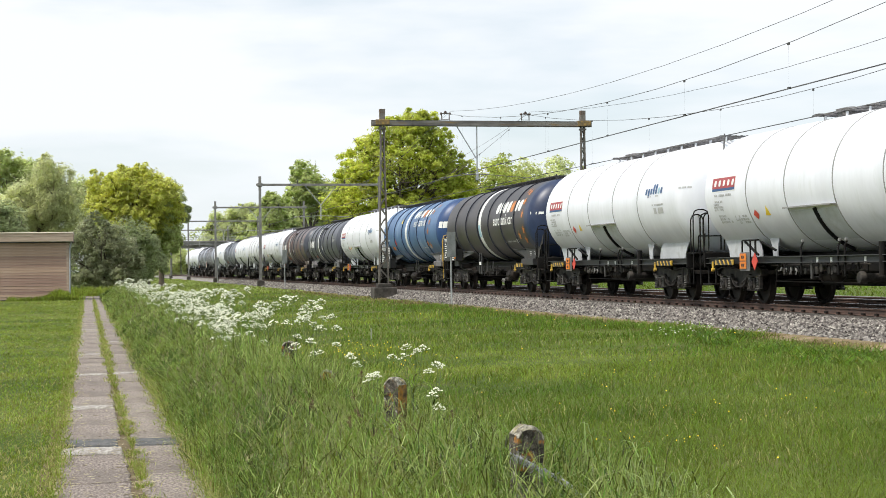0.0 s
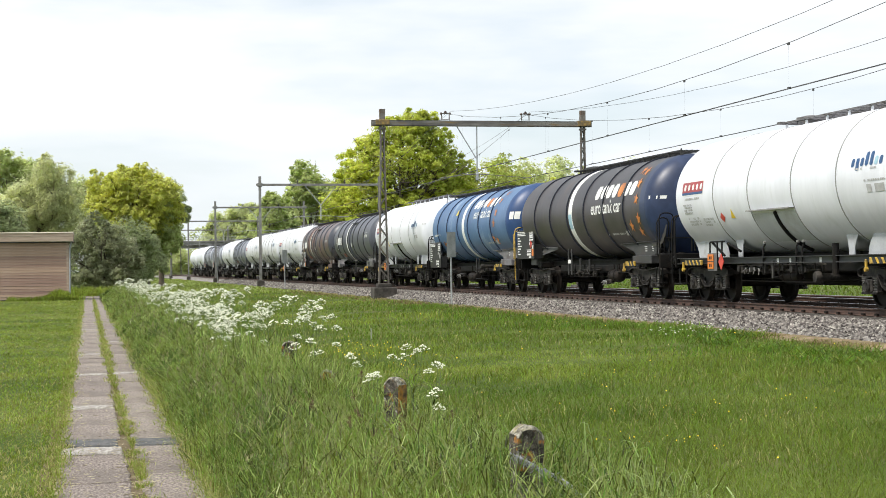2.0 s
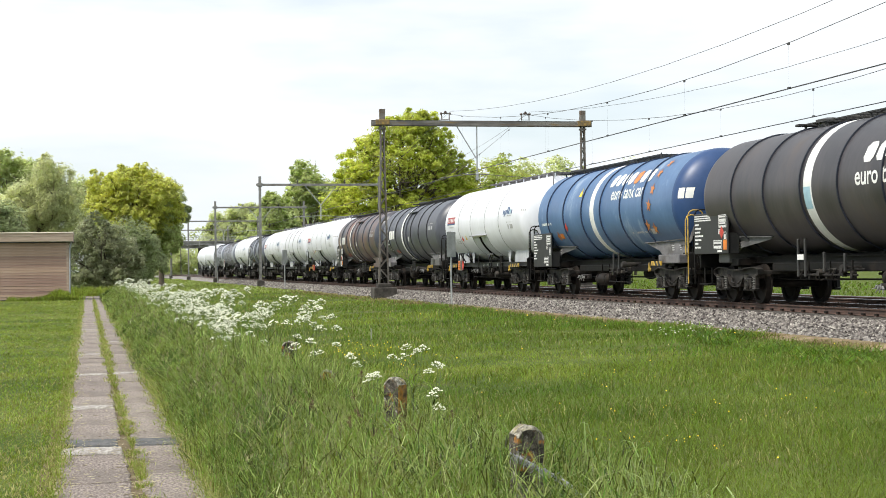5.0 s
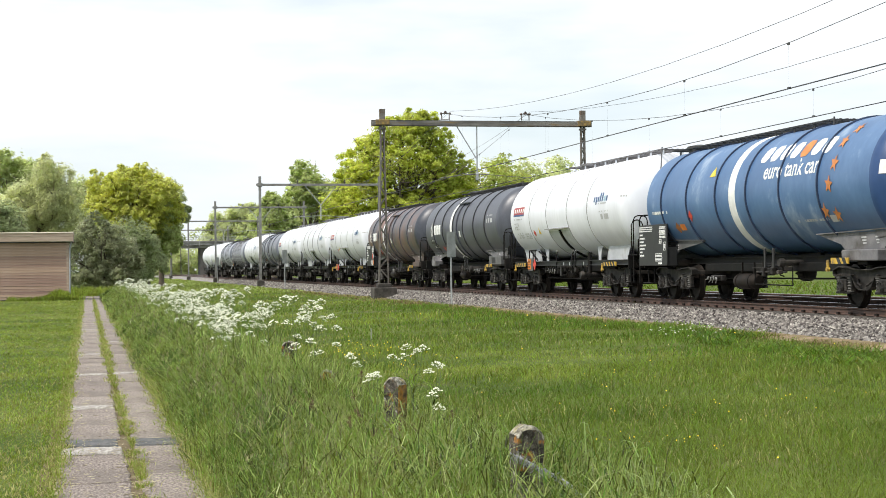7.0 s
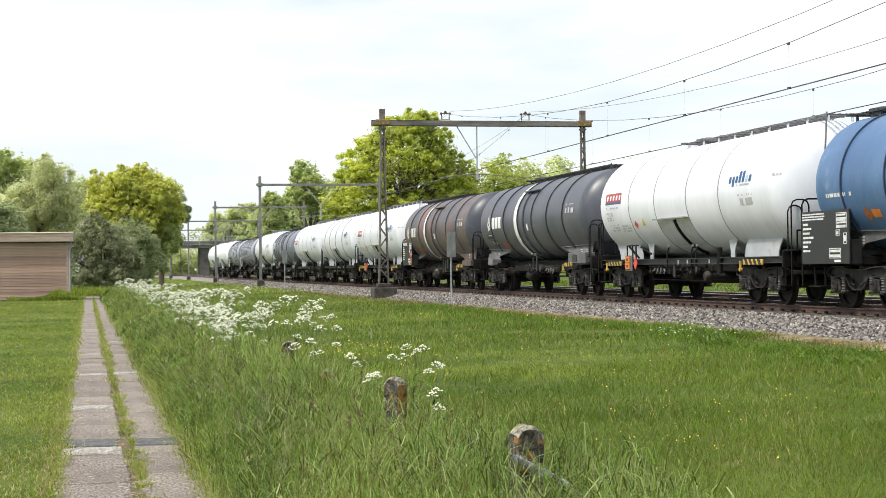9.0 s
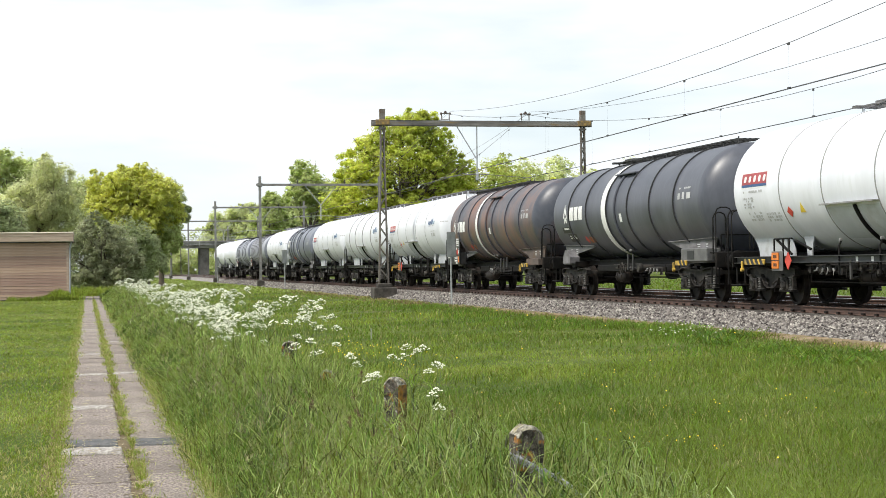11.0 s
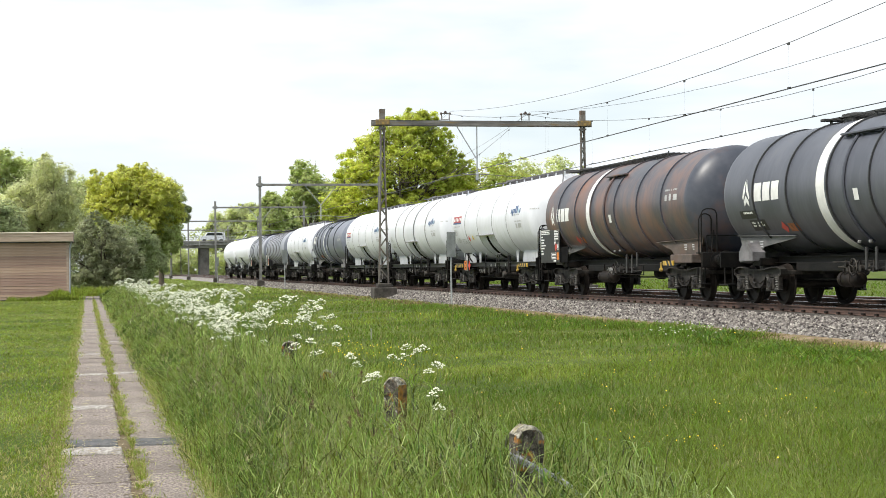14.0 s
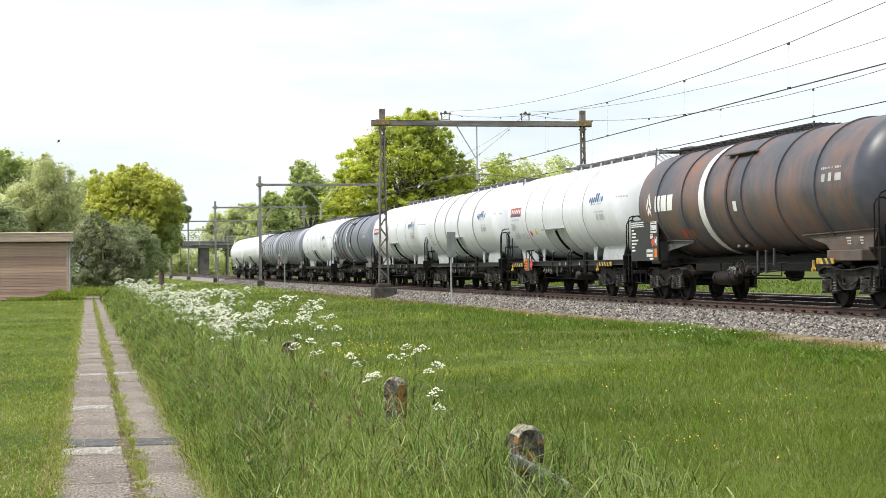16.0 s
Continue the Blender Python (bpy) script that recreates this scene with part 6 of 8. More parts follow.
    for y in (-0.80, -1.12, 1.08):
        part("stanchion", once("stanchion", lambda: Shape().rod([(0, 0, 0.70), (0, 0, 1.30), (0.06, 0, 1.42)], 0.022, 6).mesh("stanchion", M["frame_black"], 30)), w, "dark upright rod beside the frame", (-1.20, y, 0))
    part("stanchion", Shape().rod([(-1.22, -2.85, 0.70), (-1.22, -2.85, 1.36)], 0.07, 10).mesh("stanchion", M["frame_black"], 30), w, "thick dark upright beside the frame")
    for y in (-0.80, -1.12, 1.08):
        part("valve_cap", once("valve_cap", lambda: Shape().box(-0.035, 0.03, -0.028, 0.028, -0.02, 0.045, 0.010).mesh("valve_cap", M["saddle_grey"], 20)), w, "pale worn cap on a rod", (-1.16, y, 1.42))
    for y in (0.3, -0.4, -2.0):
        part("frame_tag", once("frame_tag", lambda: Shape().box(-0.004, 0.0, -0.05, 0.05, -0.06, 0.06).mesh("frame_tag", M["white_mark"], 0)), w, "small white tag on the frame", (-1.171, y, 1.01))
    if plates:
        s = Shape()
        for y in (4.25, 3.75):
            s.rod([(-1.30, y, 0.95), (-1.30, y, 1.50)], 0.02, 6)
        part("plate_post", s.mesh("plate_post", M["frame_black"], 30), w)
        part("plate_back", Shape().box(-1.338, -1.32, 3.70, 4.32, 0.78, 1.22, 0.006).mesh("plate_back", M["frame_dull"], 20), w)
        for z in (0.83, 1.02):
            plate = part("hazard_plate", once(("plate", 1), lambda: Shape().box(-1.36, -1.34, 3.90, 4.28, 0.0, 0.17, 0.004).mesh("hazard_plate", M["orange_plate"], 20)), w, "orange hazard plate", (0, 0, z))
            part("hazard_row", once(("row", 1), lambda: Shape().box(-1.366, -1.361, 3.99, 4.05, 0.05, 0.12).box(-1.366, -1.361, 4.08, 4.16, 0.05, 0.12).mesh("hazard_row", M["rail_rust"], 0)), plate)
        part("hazard_diamond", Shape().prism([(3.18, 1.0), (3.36, 0.80), (3.54, 1.0), (3.36, 1.20)], -1.36, -1.345, "x").mesh("hazard_diamond", M["red_mark"], 0), w, "red diamond hazard label")
        part("plate_hanger", Shape().box(-1.343, -1.32, 3.32, 3.40, 0.85, 1.5).mesh("plate_hanger", M["frame_black"], 0), w)
        s = Shape().rod([(-1.28, 4.25, 1.50), (-1.28, 3.3, 1.50)], 0.02, 6).rod([(-1.25, 4.2, 1.48), (-1.2, 3.5, 1.15)], 0.03, 6)
        s.rod([(-1.2, 3.3, 1.45), (-1.1, 2.7, 1.25)], 0.03, 6)
        part("strut", s.mesh("strut", M["frame_black"], 40), w)
    rng = random.Random(seed)
    if logo:
        decal(w, "logo_plate", [rect(-5.95, -4.45, 0.0, 0.38)], "white_mark", radius, zc, 0.004)
        decal(w, "logo_plate", [rect(-5.93, -4.47, 0.03, 0.35)], "logo_red", radius, zc, 0.006, "red and blue boxed emblem")
        decal(w, "logo_plate", [rect(-5.93, -4.47, 0.03, 0.09)], "blue_mark", radius, zc, 0.008)
        for k in range(5):
            decal(w, "logo_bar", [block(-5.80 + k * 0.28, -5.66 + k * 0.28, 0.14, 0.29, 0.02)], "white_mark", radius, zc, 0.010)
        decal(w, "data_line", bars(-5.85, -4.7, -0.1, 1, 0.05, rng), "grey_mark", radius, zc)
    if second:
        for k in range(7):
            decal(w, "wordmark", [block(3.92 + k * 0.205, 4.06 + k * 0.205, 0.17 - (0.08 if k == 1 else 0), 0.34 + (0.11 if k in (3, 4) else 0), 0.03)], "cyan_mark" if k == 5 else "blue_mark", radius, zc, 0.006, "blue wordmark block")
        decal(w, "data_line", bars(4.1, 5.2, 0.10, 1, 0.04, rng), "grey_mark", radius, zc)
        decal(w, "data_line", bars(4.5, 5.4, -0.14, 1, 0.04, rng) + [rect(4.6, 4.8, -0.36, -0.2), rect(4.95, 5.35, -0.36, -0.2)], "grey_mark", radius, zc)
        decal(w, "data_line", bars(6.42, 6.80, 0.24, 1, 0.05, rng), "grey_mark", radius, zc)
    decal(w, "data_line", bars(-5.9, -5.3, -0.25, 4, 0.045, rng), "grey_mark", radius, zc)
    decal(w, "data_line", bars(-5.75, -5.0, -0.62, 3, 0.06, rng, 0.35), "faint_mark", radius, zc)
    decal(w, "data_line", bars(-4.75, -3.95, -0.66, 3, 0.06, rng, 0.35), "faint_mark", radius, zc)
    if plates:
        decal(w, "hazard_label", [[(-3.58, -0.62), (-3.42, -0.49), (-3.26, -0.62), (-3.42, -0.75)]], "red_mark", radius, zc)
        decal(w, "hazard_label", [[(-2.88, -0.66), (-2.60, -0.66), (-2.74, -0.42)]], "yellow_mark", radius, zc)
    return w


M["patch_white"] = surface("patch_white", (0.4875, 0.5148, 0.5382), (0.6045, 0.6336, 0.6572), 1.2, 0.45, bump=0.01, stain=(0.42, 0.43, 0.42), stain_scale=1.3, stain_at=0.6)
M["faint_mark"] = surface("faint_mark", (0.44, 0.45, 0.45), (0.54, 0.55, 0.55), 5, 0.5, bump=0)
M["cradle_pale"] = surface("cradle_pale", (0.39, 0.4059, 0.4243), (0.5265, 0.5445, 0.5693), 1.5, 0.45, bump=0.03, stain=(0.28, 0.275, 0.26), stain_scale=1.5, stain_at=0.64, spec=0.4)
M["saddle_grey"] = surface("saddle_grey", (0.20, 0.205, 0.20), (0.31, 0.315, 0.31), 2, 0.5, bump=0.05, stain=(0.16, 0.15, 0.135), stain_scale=1.5, stain_at=0.56, spec=0.3)
M["frame_dull"] = surface("frame_dull", (0.085, 0.085, 0.086), (0.15, 0.148, 0.145), 3, 0.55, bump=0.1, fine=30)
M["grey_black"] = surface("grey_black", (0.022, 0.023, 0.025), (0.046, 0.047, 0.049), 3, 0.5, bump=0.1, fine=30, stain=(0.05, 0.042, 0.036), stain_scale=1.6, stain_at=0.62)


def emblem(w, radius, zc, u, v, size=1.0):
    """Two white legs over a chevron, and three heavy slanted bars."""
    q = lambda pts: [(u + a * size, v + b * size) for a, b in pts]
    polys = [q(((-0.02, 0.25), (-0.17, -0.08), (-0.13, -0.13), (-0.02, 0.03))), q(((0.02, 0.25), (0.02, 0.03), (0.13, -0.13), (0.17, -0.08)))]
    polys += [q(((-0.11, -0.15), (-0.11, -0.25), (0.0, -0.17), (0.0, -0.05))), q(((0.0, -0.05), (0.0, -0.17), (0.11, -0.25), (0.11, -0.15)))]
    polys += [rect(u + 0.47 + 0.5 * k, u + 0.88 + 0.5 * k, v - 0.22, v + 0.20, 0.05) for k in range(3)]
    decal(w, "emblem", polys, "white_mark", radius, zc, 0.006, "white emblem and heavy bars")
# ---- the train, front first; centres at the clip's start
def train():
    cars = []
    R, Z = 1.44, 2.605
    w = smooth_wagon("clean white insulated tank wagon with grey seams at the head", seed=1)
    cars.append((w, 33.6))
    cars.append((smooth_wagon("clean white insulated tank wagon with a blue wordmark", seed=2), 48.6))
    # brown-grey wagon with a dark blue front and orange stars
    w = ringed_wagon("brown-grey ringed tank wagon with navy front and orange stars", "grey_brown", "navy", "grey_brown", "dark_cradle", (5.0, 3.04, 1.0, -0.88, -2.90, -4.88), band=0.62, ring_gap=0, seed=3, shelf=False, ring_mat="navy_ring", sleeve=0.4, sweep=True, gear="brown")
    word_decals(w, R, Z, 1.95, 0.34, 1.68, -0.10, ((5.6, 1.16), (6.0, 1.08), (5.98, 0.68), (6.05, 0.21), (6.15, -0.36), (5.4, -0.56), (6.04, -0.74)), True)
    cars.append((w, 64.3))
    w = ringed_wagon("sun-bleached blue ringed tank wagon with orange stars", "blue_paint", "blue_end", "blue_paint", "grey_frame", (5.62, 3.68, 1.62, -0.35, -2.30, -4.34), band=0.55, ring_gap=0, seed=4, hoops="yellow", shelf=False, ring_mat="blue_ring", board_z=(0.92, 2.05), plates=False, walk_at=(-2.85, 7.2), sweep=True, gear="blue")
    word_decals(w, R, Z, 0.82, 0.69, 1.33, 0.27, ((5.3, 1.28), (5.1, 0.92), (5.08, 0.42), (4.9, -0.02), (4.5, -0.59), (5.0, -0.68)), False)
    decal(w, "hazard_label", [rect(-4.55, -4.18, -0.80, -0.62)], "orange_plate", R, Z)
    decal(w, "hazard_label", [[(-4.92, -0.72), (-4.74, -0.54), (-4.56, -0.72), (-4.74, -0.90)]], "orange_dull", R, Z, 0.009)
    decal(w, "hazard_label", [[(-3.68, -0.42), (-3.53, -0.26), (-3.38, -0.42), (-3.53, -0.58)]], "red_mark", R, Z)
    decal(w, "hazard_label", [[(-2.2, 0.52), (-1.8, 0.52), (-2.0, 0.80)]], "yellow_mark", R, Z)
    decal(w, "data_line", bars(-6.5, -5.2, -0.30, 1, 0.08, random.Random(8)), "white_mark", R, Z)
    cars.append((w, 80.3))
    cars.append((smooth_wagon("white insulated tank wagon coupled behind the blue one", seed=5), 96.2))
    w = ringed_wagon("dark grey ringed tank wagon with white band and emblem", "dark_grey", "dark_grey", "dark_grey", "grey_frame", (5.02, 3.11, 0.99, -0.98, -2.95, -4.91), band=1.36, ring_gap=0, seed=6, board=False, ring_mat="shaded_ring")
    emblem(w, R, Z, -5.45, 0.0, 1.3)
    grey_data(w, R, Z, 6)
    decal(w, "data_patch", [rect(-6.0, -5.1, -0.62, -0.42), rect(-5.6, -4.7, -0.95, -0.66)], "black_mark", R, Z, 0.004)
    decal(w, "data_line", bars(-5.9, -5.2, -0.5, 1, 0.05, random.Random(2)) + bars(-5.5, -4.8, -0.76, 2, 0.05, random.Random(4)), "white_mark", R, Z, 0.008)
    part("tool_box", Shape().prism([(5.5, 1.02), (6.35, 1.02), (6.35, 1.22), (6.1, 1.45), (5.8, 1.45), (5.5, 1.22)], -1.27, -0.95, "x").mesh("tool_box", M["grey_frame"], 20), w, "pale grey box with sloping shoulders")
    part("side_box", Shape().box(-1.28, -0.9, -6.9, -5.0, 1.02, 1.36, 0.02).mesh("side_box", M["frame_dull"], 20), w, "grey equipment box")
    part("box_window", Shape().box(-1.29, -1.275, -6.0, -5.5, 1.08, 1.30).mesh("box_window", M["black_mark"], 0), w)
    cars.append((w, 111.7))
    w = ringed_wagon("rust-brown streaked ringed tank wagon with white band and emblem", "rusty", "rusty_end", "grey_brown", "brown_frame", (5.25, 3.3, -0.8, -2.86, -4.92), band=1.9, seed=7, walk_at=(-2.5, 7.1), ring_mat="rusty_end", board_z=(1.05, 2.2), gear="rusty")
    emblem(w, R, Z, -5.95, 0.0, 1.3)
    grey_data(w, R, Z, 7)
    cars.append((w, 128.1))
    cars.append((smooth_wagon("greyed white insulated tank wagon with a blue wordmark", "white_old", seed=8), 143.75))
    cars.append((smooth_wagon("greyed white tank wagon with dark straps", "white_old", (4.4, 2.2, -0.4, -3.2), 15.0, seed=9, plates=False, logo=False, strong=True), 159.1))
    cars.append((smooth_wagon("white insulated tank wagon in the rear half", "white_old", seed=10, plates=False), 174.0))
    w = ringed_wagon("dark grey ringed tank wagon with white band in the rear half", "slate_blue", "slate_blue", "slate_blue", "grey_frame", (5.3, 4.0, 2.6, -0.9, -3.6), band=1.0, seed=11, board=False, ring_mat="shaded_ring")
    grey_data(w, R, Z, 11)
    decal(w, "label_patch", [rect(-6.0, -5.0, 0.0, 0.5)], "white_mark", R, Z)
    cars.append((w, 189.3))
    cars.append((smooth_wagon("white insulated tank wagon near the tail", "white_paint", seed=12, logo=False, plates=False), 205.0))
    cars.append((ringed_wagon("slate grey ringed tank wagon near the tail, haze put into its paint", "hazed_slate", "slate_blue", "slate_blue", "grey_frame", (5.6, 4.4, 3.2, 2.0, 0.8, -0.4, -1.6, -2.8, -4.0), seed=13, shelf=False, ring_mat="grey_frame"), 220.7))
    cars.append((ringed_wagon("grey ringed tank wagon with white band near the tail, haze put into its paint", "hazed_slate", "slate_blue", "hazed_slate", "grey_frame", (5.4, 4.0, 2.6, -0.9, -2.6, -4.2), band=1.2, seed=14, shelf=False, ring_mat="shaded_ring"), 236.6))
    cars.append((smooth_wagon("plain white tank wagon, last but one", "white_paint", (), 15.0, seed=15, plates=False, logo=False, second=False), 253.0))
    cars.append((smooth_wagon("plain white tank wagon at the tail of the train", "white_paint", (), 15.0, seed=16, plates=False, logo=False, second=False), 269.0))
    return cars


# Ring colour is darkened: the shadow lines beside each ring are put into it.
M["shaded_ring"] = surface("shaded_ring", (0.024, 0.025, 0.027), (0.045, 0.045, 0.046), 3, 0.5, bump=0.02)
M["dull_black"] = surface("dull_black", (0.028, 0.028, 0.028), (0.055, 0.053, 0.05), 3, 0.6, bump=0.1, fine=30)
M["orange_dull"] = surface("orange_dull", (0.36, 0.10, 0.02), (0.48, 0.15, 0.03), 6, 0.5, bump=0, stain=(0.16, 0.06, 0.03), stain_scale=6, stain_at=0.55)
M["navy_ring"] = surface("navy_ring", (0.014, 0.017, 0.028), (0.028, 0.032, 0.048), 3, 0.5, bump=0.02)
M["dark_cradle"] = surface("dark_cradle", (0.026, 0.026, 0.027), (0.052, 0.051, 0.050), 2, 0.55, bump=0.1, fine=30, stain=(0.06, 0.045, 0.036), stain_scale=1.6, stain_at=0.62)
M["blue_ring"] = surface("blue_ring", (0.018, 0.032, 0.07), (0.035, 0.055, 0.11), 3, 0.5, bump=0.02)


def word_decals(w, R, Z, word, high, line, low, stars, numbered):
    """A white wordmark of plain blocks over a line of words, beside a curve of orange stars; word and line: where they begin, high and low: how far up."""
    rng = random.Random(5)
    for k in range(7):
        decal(w, "wordmark", [block(word + k * 0.555, word + 0.45 + k * 0.555, high, high + 0.43, 0.09)], "orange_star" if k == 4 else "white_mark", R, Z, 0.006, "orange block of a large wordmark" if k == 4 else "white block of a large wordmark")
    for u, v in stars:
        decal(w, "star", [star(u, v, 0.2, 0.15)], "orange_star", R, Z, 0.012, "faded orange star")
    lettering(w, R, Z, "euro tank car", line, low, 0.54)
    decal(w, "data_line", bars(2.9, 4.5, -0.80, 1, 0.06, rng) + [rect(4.6, 4.95, -0.84, -0.68)], "grey_mark", R, Z)
    if numbered:
        decal(w, "band_label", [rect(-0.80, -0.46, -0.50, -0.02)], "cyan_mark", R, Z, 0.011, "pale blue patch on the band")
        decal(w, "data_line", bars(6.98, 7.3, 0.16, 1, 0.09, rng, 0.5, 1.0), "white_mark", R, Z)
    else:
        for k in range(2):
            dome_block(w, R, Z, 6.75, 0.27 + 0.15 * k, 0.40 + 0.13 * k, 0.08, 0.36)


def dome_block(w, R, Z, half, d0, d1, v0, v1):
    """A white painted block on the domed front end, d metres past the shell's edge."""
    q, n = Shape(), 6
    for i in range(n + 1):
        for j in range(n + 1):
            d, v = d0 + (d1 - d0) * i / n, v0 + (v1 - v0) * j / n
            r = R * (1 - (d / 0.72) ** 2.15) ** (1 / 2.1) + 0.012
            q.v.append((-math.sqrt(r * r - v * v), -(half + d), Z + v))
    q.f = [(i * (n + 1) + j, i * (n + 1) + j + 1, (i + 1) * (n + 1) + j + 1, (i + 1) * (n + 1) + j) for i in range(n) for j in range(n)]
    q.m = [0] * len(q.f)
    part("wordmark", q.mesh("wordmark", M["white_mark"], 60), w, "white block on the domed end")


def lettering(w, R, Z, text, u0, v0, size):
    """Words painted on the curved side."""
    cu = bpy.data.curves.new("lettering", "FONT")
    cu.body, cu.size, cu.resolution_u, cu.offset = text, size, 3, 0.009
    tmp = new("lettering", cu)
    me = bpy.data.meshes.new_from_object(tmp.evaluated_get(bpy.context.evaluated_depsgraph_get()))
    bpy.data.objects.remove(tmp)
    bm = bmesh.new()
    bm.from_mesh(me)
    for v in bm.verts:
        a = (v0 + v.co.y) / R
        v.co = (-(R + 0.007) * math.cos(a), -(u0 + v.co.x), Z + (R + 0.007) * math.sin(a))
    # one part for each letter
    left = set(bm.faces)
    while left:
        island, todo = set(), [next(iter(left))]
        while todo:
            q = todo.pop()
            if q in island:
                continue
            island.add(q)
            todo += [g for e in q.edges for g in e.link_faces if g not in island]
        left -= island
        one, index = Shape(), {}
        for q in island:
            for v in q.verts:
                if v not in index:
                    index[v] = len(one.v)
                    one.v.append(tuple(v.co))
            one.f.append(tuple(index[v] for v in q.verts))
            one.m.append(0)
        part("letter", one.mesh("letter", M["white_mark"], 0), w, "white painted letter")
    bm.free()
    bpy.data.meshes.remove(me)


def grey_data(w, R, Z, seed):
    rng = random.Random(seed)
    decal(w, "data_line", bars(5.2, 6.15, 0.30, 1, 0.05, rng) + [rect(5.25, 5.42, 0.04, 0.20), rect(5.58, 5.74, 0.04, 0.22), rect(5.90, 6.2, 0.04, 0.20)], "grey_mark", R, Z)
    decal(w, "label_patch", [rect(0.20, 0.42, -0.40, -0.16)], "white_mark", R, Z)
    decal(w, "hazard_label", [[(-3.98, -0.90), (-3.80, -0.74), (-3.62, -0.90), (-3.80, -1.06)]], "red_mark", R, Z)
    decal(w, "hazard_label", [rect(-3.55, -3.05, -1.02, -0.80)], "orange_dull", R, Z)


CARS = train()


def shown(t):
    """How far the train has come after t seconds."""
    return 6.579 * t - 0.07452 * t * t + 0.00088 * t ** 3
track("track_1", TRACK_1, 24.0, 290)
track("track_2", TRACK_2, 24.0, 200)

# ---- shed, bridge, posts and signs
M["roof_trim"] = surface("roof_trim", (0.55, 0.48, 0.40), (0.66, 0.59, 0.50), 2, 0.6, bump=0.05)


def shed():
    x0, x1, y0, y1, wall = -9.0, -1.22, 96.0, 101.0, 3.2
    s = thing("shed", "flat-roofed shed clad in weathered reddish-brown horizontal boards", "shed", at=(0, 0, 0))
    part("wall_core", Shape().box(x0 + 0.03, x1 - 0.03, y0 + 0.03, y1, -0.1, wall).mesh("wall_core", M["roofing"], 0), s)
    board = Shape().prism([(-0.004, 0.0), (0.030, 0.0), (0.030, 0.140), (0.008, 0.143)], x0, x1, "x").mesh("plank", M["plank"], 20)
    side = Shape().prism([(0.0, 0.0), (-0.030, 0.0), (-0.030, 0.143), (-0.010, 0.148)], y0, y1, "y").mesh("plank", M["plank"], 20)
    rng = random.Random(2)
    for k in range(21):
        o = part("plank", board, s, at=(rng.uniform(-0.01, 0.01), y0 + rng.uniform(-0.004, 0.004), 0.05 + k * 0.15))
        part("plank", side, s, at=(x1, 0, 0.05 + k * 0.15))
    part("corner_board", Shape().box(x1 - 0.10, x1 + 0.02, y0 - 0.035, y0 - 0.005, 0.02, wall, 0.006).mesh("corner_board", M["fascia"], 20), s)
    part("fascia", Shape().box(x0, x1 + 0.27, y0 - 0.32, y0 - 0.29, wall + 0.06, wall + 0.50, 0.008).box(x0, x1 + 0.29, y0 - 0.335, y0 - 0.318, wall + 0.36, wall + 0.50, 0.006).box(x1 + 0.24, x1 + 0.27, y0 - 0.29, y1 + 0.2, wall + 0.06, wall + 0.50, 0.008).mesh("fascia", M["fascia"], 20), s, "pale brown fascia board")
    part("soffit", Shape().box(x0, x1 + 0.25, y0 - 0.29, y1 + 0.2, wall + 0.02, wall + 0.055).mesh("soffit", M["roofing"], 0), s)
    part("roof", Shape().box(x0, x1 + 0.31, y0 - 0.36, y1 + 0.25, wall + 0.50, wall + 0.57, 0.02).mesh("roof", M["roof_trim"], 20), s, "pale roof edge trim")
    part("downpipe", Shape().rod([(x1 + 0.18, y0 - 0.12, wall), (x1 + 0.09, y0 - 0.06, wall - 0.35), (x1 + 0.09, y0 - 0.06, 0.1)], 0.045, 10).mesh("downpipe", M["plastic_grey"], 40), s, "grey plastic rainwater pipe")
    part("corner_panel", Shape().box(x1 + 0.035, x1 + 0.06, y0 + 0.2, y0 + 1.6, 0.1, 1.9, 0.008).mesh("corner_panel", M["plastic_grey"], 20), s, "grey panel leaning by the corner")


shed()


def bridge():
    b = thing("road_bridge", "grey concrete road bridge with steel railings over the railway", "bridge", at=(0, 330, 0))
    part("deck", Shape().box(-250, 310, 0, 9, 6.35, 7.05, 0.05).box(-250, 310, 0.6, 8.4, 5.85, 6.35, 0.05).mesh("deck", M["bridge_concrete"], 20), b, "concrete bridge deck")
    part("kerb", Shape().box(-250, 310, -0.12, 0.25, 6.9, 7.25, 0.03).mesh("kerb", M["bridge_concrete"], 20), b)
    for z in (7.55, 7.95):
        part("railing", Shape().box(-250, 310, -0.05, 0.03, z - 0.06, z + 0.06, 0.01).mesh("railing", M["galvanised"], 20), b, "grey steel guard rail")
    post = Shape().box(-0.05, 0.05, -0.03, 0.03, 7.2, 8.0).mesh("railing_post", M["galvanised"], 0)
    for k in range(70):
        part("railing_post", post, b, at=(-30 + 2.0 * k, 0.02, 0))
    for x0, x1 in ((20.9, 22.6), (34.0, 35.7), (6.2, 7.2), *[(48 + 18 * k, 49.7 + 18 * k) for k in range(14)], *[(-12 - 18 * k, -10.3 - 18 * k) for k in range(13)]):
        part("pier", Shape().box(x0, x1, 1.0, 8.0, -0.2, 5.85, 0.08).mesh("pier", M["shaded_pier_concrete"], 20), b, "concrete pier, the shade under the deck put into its dark colour")
    for x in (13.9, 15.8, 17.6):
        part("column", Shape().rod([(x, 9.5, 0), (x, 9.5, 5.9)], 0.1, 10).mesh("column", M["mast_grey"], 40), b)


bridge()


